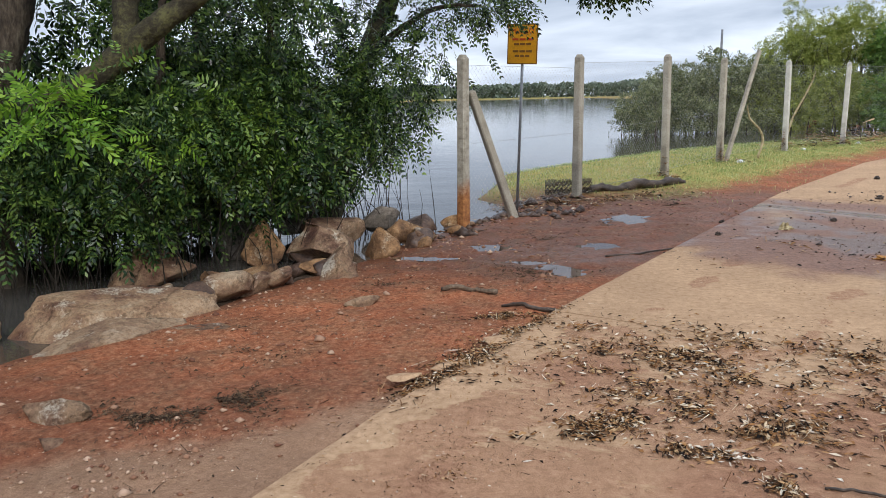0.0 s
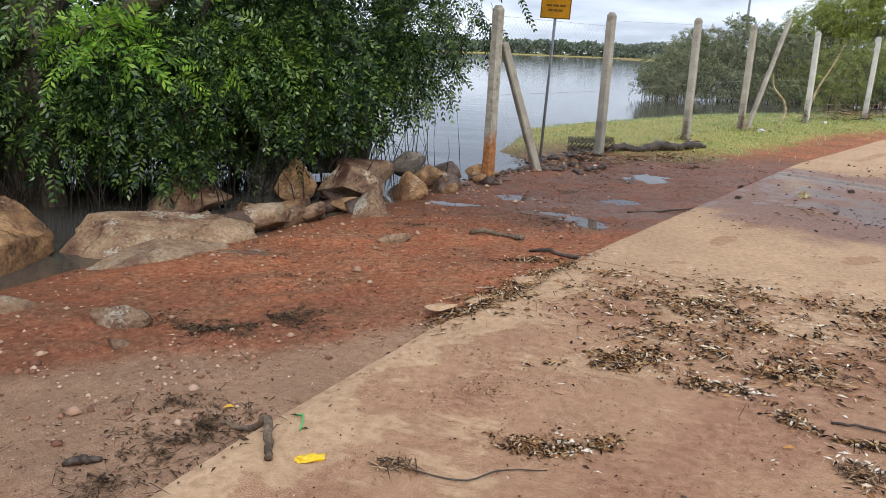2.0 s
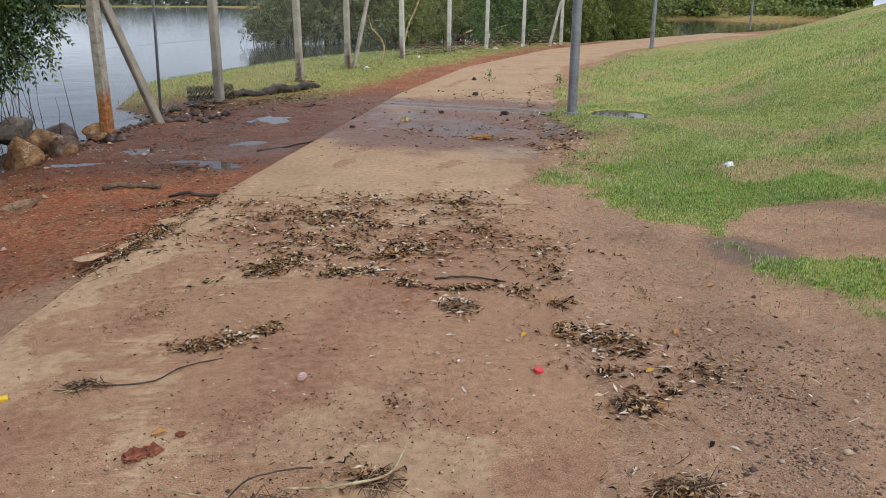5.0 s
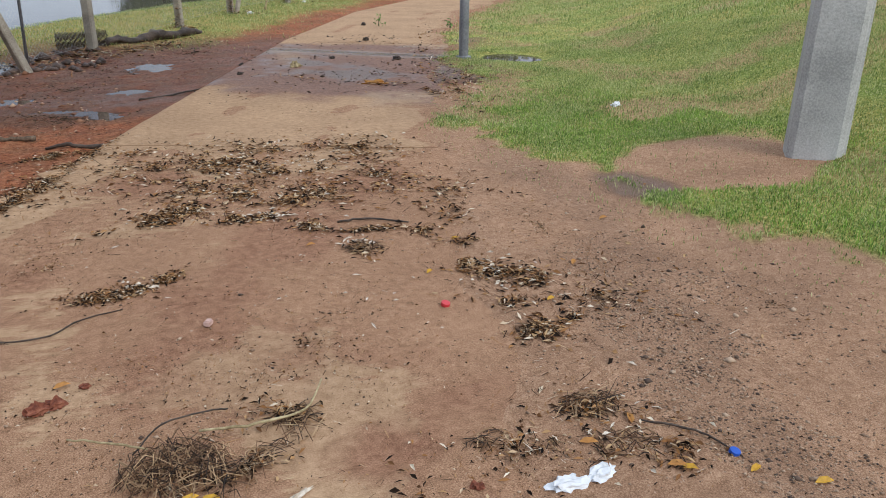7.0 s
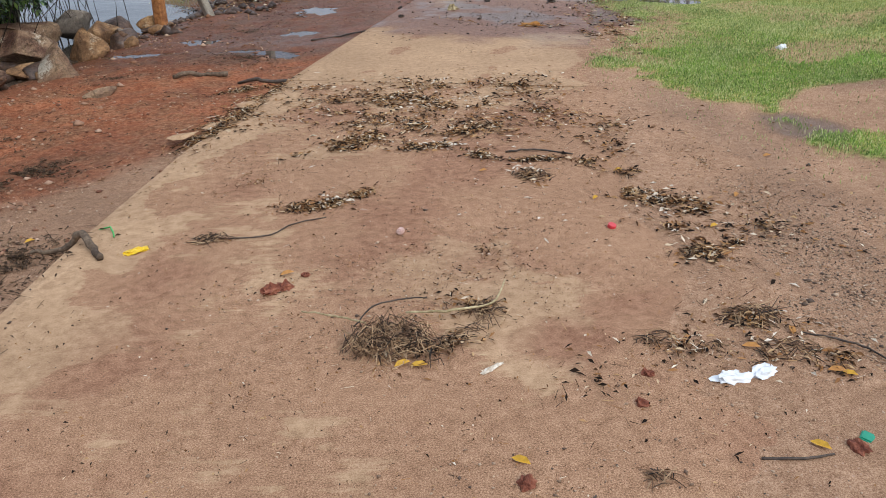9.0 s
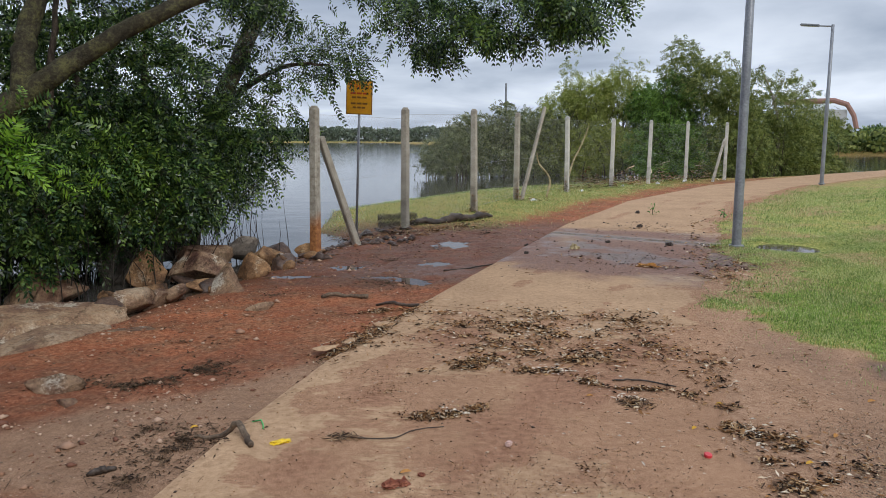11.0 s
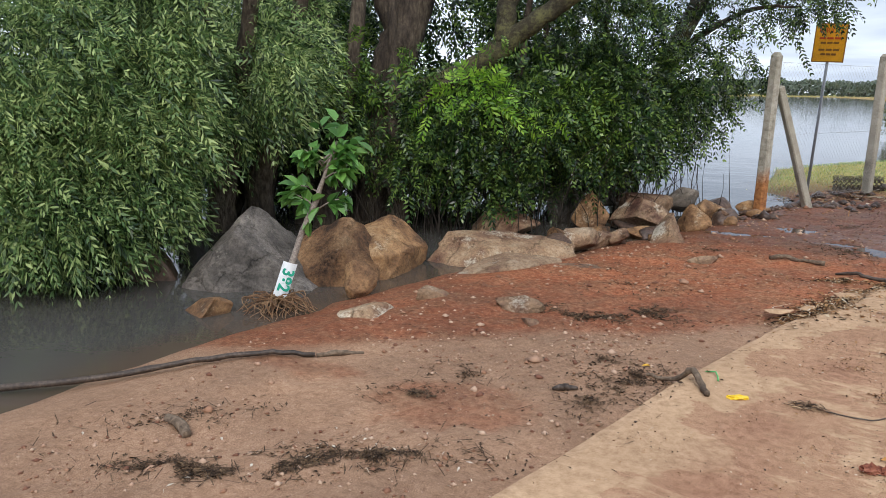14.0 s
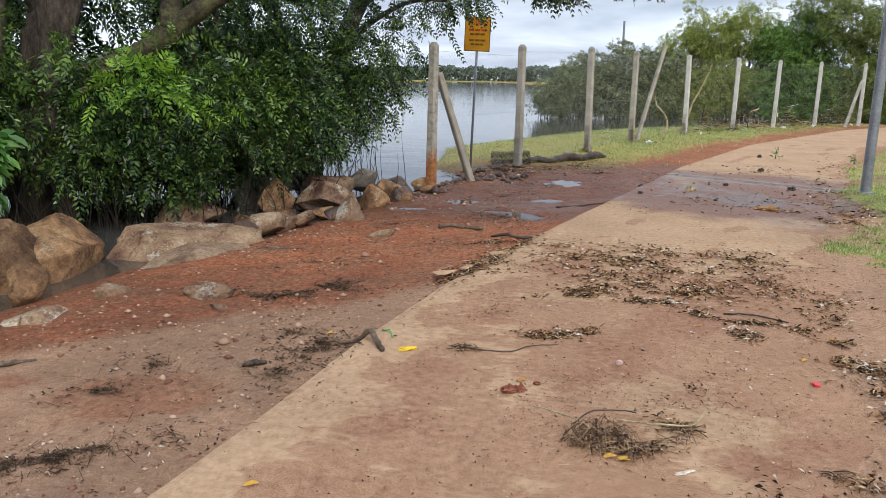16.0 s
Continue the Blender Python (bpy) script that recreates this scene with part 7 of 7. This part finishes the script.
crumpled("paper_scrap", 0.64, 0.545, 0.055, 0.010, 0.006, 25, M_SHELL, "torn strip of white paper", "paper", 4)
for k, (x, y, r) in enumerate([(0.02, 1.325, 0.04), (0.075, 1.335, 0.035), (0.53, 0.02, 0.028), (1.44, -0.16, 0.03), (1.0, 0.22, 0.022), (1.1, 0.35, 0.02), (0.17, 1.42, 0.018), (0.93, -0.28, 0.03), (2.68, -0.01, 0.026), (2.78, -0.05, 0.028)]):
    crumpled("clay_lump", x, y, r, r * 0.8, r * 0.6, 30 * k, M_CLOD, "small lump of red clay on the path", "clay lump", 10 + k)
for k, (x, y, r) in enumerate([(3.2, 8.45, 0.07), (5.2, 10.9, 0.06), (4.7, 8.6, 0.06), (2.75, 9.4, 0.04), (3.9, 9.0, 0.04), (2.4, 8.1, 0.035), (6.2, 13.4, 0.06)]):
    crumpled("clay_lump", x, y, r, r * 0.8, r * 0.7, 40 * k, M_WET_WOOD if k else M_STRAW, "lump of debris on the wet path" if k else "straw-coloured lump of debris on the wet path", "clay lump", 30 + k)
crumpled("wrapper", 3.6, 6.85, 0.14, 0.05, 0.03, -20, M_OLEAF, "orange-brown crumpled packet on the wet path", "wrapper", 50)
crumpled("paper_scrap", 5.06, 4.45, 0.06, 0.045, 0.03, 20, M_WHITE, "white scrap of litter on the grass", "paper", 51)


def bottle_cap(x, y, r, material, label):
    bm = tube([(0, 0, 0), (0, 0, r * 0.35), (0, 0, r * 0.7), (0, 0, r * 0.75)], [r, r, r * 0.97, r * 0.85], 18)
    ob = new("bottle_cap", bm_mesh("bottle_cap", bm, material))
    ob.matrix_world = pose(x, y, float(height_at([x], [y])[0]), 12, 5, 0)
    tagged(ob, label, "bottle cap")


bottle_cap(1.58, 1.43, 0.02, M_PINK, "red plastic bottle cap on the path")
bottle_cap(1.855, 0.115, 0.017, M_BLUE, "blue plastic bottle cap on the sand")
M_CARTON = paint("pale_pink_card", (0.62, 0.42, 0.36), 0.6, 0.3)
bm = bmesh.new()
box(bm, 0, 0, 0.012, 0.045, 0.028, 0.024, 0.005)
ob = new("small_box", bm_mesh("small_box", bm, M_CARTON)); ob.matrix_world = pose(0.645, 1.69, 0.003, 0, 8, 60)
tagged(ob, "tiny white carton on the path", "carton")
bm = bmesh.new()
box(bm, 0, 0, 0.008, 0.045, 0.035, 0.012, 0.004)
ob = new("plastic_piece", bm_mesh("plastic_piece", bm, M_TEAL)); ob.matrix_world = pose(1.5, -0.13, 0.003, 8, 0, 35)
tagged(ob, "small green piece of plastic on the sand", "plastic scrap")


def dead_leaf(x, y, turn, length, material, label):
    bm = bmesh.new()
    w = length * 0.19
    top = [bm.verts.new(p) for p in ((-length / 2, 0, 0.002), (-length * 0.2, w, 0.012), (length * 0.2, w * 0.9, 0.014), (length / 2, 0, 0.004), (length * 0.2, -w * 0.9, 0.009), (-length * 0.2, -w, 0.007))]
    bm.faces.new((top[0], top[5], top[4], top[3]))
    bm.faces.new((top[0], top[3], top[2], top[1]))
    ob = new("fallen_leaf", bm_mesh("fallen_leaf", bm, material))
    ob.matrix_world = pose(x, y, float(height_at([x], [y])[0]) + 0.003, 0, 0, turn)
    tagged(ob, label, "leaf", "fallen leaves")


for k, (x, y, a, m) in enumerate([(1.68, 1.77, 30, 0), (0.37, 0.66, 10, 0), (0.42, 0.635, -15, 0), (1.68, 0.12, -40, 0), (1.66, 0.15, -30, 1), (1.35, -0.12, -60, 0), (1.6, 0.5, 70, 1), (1.5, 0.36, -30, 1), (1.7, 0.4, 60, 1), (2.0, 1.25, 10, 0),
                                   (1.98, -0.1, -20, 0), (0.55, 0.1, -50, 0), (-1.0, 2.35, 20, 0), (-1.02, 0.42, 20, 0), (0.1, 1.45, 10, 1), (1.85, 0.03, 5, 0), (2.9, 2.0, 5, 1), (2.35, 1.55, 40, 1), (1.3, 2.35, 0, 1), (2.0, 2.1, 0, 0), (1.4, 4.0, 30, 1)]):
    dead_leaf(x, y, a, 0.06 if k % 3 else 0.048, (M_YLEAF, M_OLEAF)[m], "yellow fallen leaf lying on the ground" if m == 0 else "orange-brown fallen leaf lying on the ground")


def weed(x, y, h, seed):
    rng = np.random.RandomState(seed)
    c, w = [], []
    for _ in range(26):
        c.append((0.05 * rng.randn(), 0.05 * rng.randn(), rng.uniform(0.02, h))); w.append(rng.randn(3) + np.array([0, 0, 0.3]))
    v, f = ovate_leaves(c, w, rng, 0.06, 0.026)
    wd = tagged(empty("weed", (x, y, float(height_at([x], [y])[0]))), "small green uprooted weed on the path", "weed", "weeds on the path")
    part("stem", tube([(0, 0, 0), (0.01, 0, h)], [0.008, 0.004], 6), M_WOOD, wd)
    part("crown", np_mesh("crown", v, f, M_LEAF_BROAD), M_LEAF_BROAD, wd)


weed(6.4, 13.1, 0.2, 1)
weed(7.5, 12.2, 0.18, 2)

# broken flakes of the path edge
for k, (x, y, sx, sy, a) in enumerate([(0.08, 3.98, 0.20, 0.05, 0), (0.22, 4.5, 0.14, 0.05, 20), (-0.28, 3.78, 0.09, 0.05, 40)]):
    ob = new("concrete_flake", rock_mesh("concrete_flake", (sx, sy, 0.009), 700 + k, M_SLAB, 10, 3))
    ob.matrix_world = pose(x, y, -0.03, 2, -1, a)
    tagged(ob, "broken flake of tan concrete at the path edge", "concrete flake", "flakes of the path edge")


# green string by the crooked stick
stick([(-0.78, 2.2, 0.0, 0.004), (-0.7, 2.24, 0.02, 0.004), (-0.62, 2.2, 0.01, 0.004), (-0.6, 2.1, 0.0, 0.004)], paint("green_string", (0.08, 0.42, 0.12)), "tangle of bright green string at the path edge", 60, "string", 0.0, "string")


# rolled wire netting behind the second post
def netting():
    V, F = [], []
    for k in range(26):
        a = 2 * math.pi * k / 26 * 3.7
        for sg in (1, -1):
            pts = [(0.62 + 0.75 * t, 11.95 + 0.28 * t + 0.15 * (1 - 0.02 * k) * math.cos(a + sg * t * 9), 0.06 + 0.14 * (1 - 0.02 * k) * math.sin(a + sg * t * 9)) for t in np.linspace(0, 1, 14)]
            v, f = tube_arrays(pts, [0.003] * 14, 3)
            n = len(V)
            V += v
            F += [tuple(i + n for i in q) for q in f]
    tagged(new("wire_roll", np_mesh("wire_roll", V, F, M_WET_WOOD)), "rolled rusty wire netting lying at the fence foot", "wire netting")


netting()


# ---- far buildings ----
def far_hall():
    h = tagged(empty("far_hall", (92, 132, 0)), "far pale hall with a curved red roof", "building")
    bm = bmesh.new()
    box(bm, 0, 0, 3.6, 11, 8, 8.4)
    part("wall", bm, paint("pale_wall", (0.55, 0.56, 0.58), 0.8), h)
    bm = tube([(-9, -4.2, 9.4), (2.5, -4.2, 9.6), (5.4, -4.2, 8.8), (7.0, -4.2, 6.6), (7.8, -4.2, 4.0)], [0.55] * 5, 8)
    part("roof", bm, paint("red_roof", (0.33, 0.19, 0.16), 0.8), h, "curved red roof beam")
    for k in range(4):
        bm = bmesh.new()
        box(bm, -4 + 2.6 * k, -4.05, 5.0, 1.5, 0.2, 2.0)
        part("window", bm, M_STEEL, h)
    h.rotation_euler = (0, 0, radians(-35))
    h.scale = (0.75, 0.75, 0.92)


far_hall()


def far_house(x, y, w, hgt, colour, label, roof):
    h = tagged(empty("far_building", (x, y, 0.2)), label, "building")
    bm = bmesh.new()
    box(bm, 0, 0, hgt / 2, w, w * 0.7, hgt)
    part("wall", bm, paint(roof + "_wall", colour, 0.8), h)
    bm = bmesh.new()
    box(bm, 0, 0, hgt + 0.25, w * 1.1, w * 0.8, 0.5, 0.1)
    part("roof", bm, paint(roof, (0.36, 0.16, 0.10) if "tile" in roof else (0.4, 0.4, 0.4), 0.8), h)
    for k in range(3):
        bm = bmesh.new()
        box(bm, (k - 1) * w * 0.3, -w * 0.36, hgt * 0.55, w * 0.16, 0.1, hgt * 0.3)
        part("window", bm, M_STEEL, h)


far_house(122, 140, 6, 8.5, (0.6, 0.62, 0.66), "far white building beyond the trees", "grey_roof")
far_house(84, 100, 5, 2.6, (0.36, 0.22, 0.14), "far low brown building with a tiled roof", "tile_roof")
mast = tagged(empty("mast", (34, 146, 0)), "far thin steel mast beyond the bushes", "mast")
part("pole", tube([(0, 0, -1), (0, 0, 12.5)], [0.28, 0.2], 8), M_STEEL, mast)
part("crossbar", tube([(-1.2, 0, 8.5), (1.2, 0, 8.5)], [0.15, 0.15], 6), M_STEEL, mast)

for k, (x, y) in enumerate([(4.9, 17.0), (7.4, 20.6), (9.6, 22.8), (11.5, 24.3), (13.0, 25.3)]):
    crumpled("paper_scrap", x, y, 0.09, 0.05, 0.05, 50 * k, M_WHITE, "white scrap of litter caught at the fence foot", "paper", 70 + k)
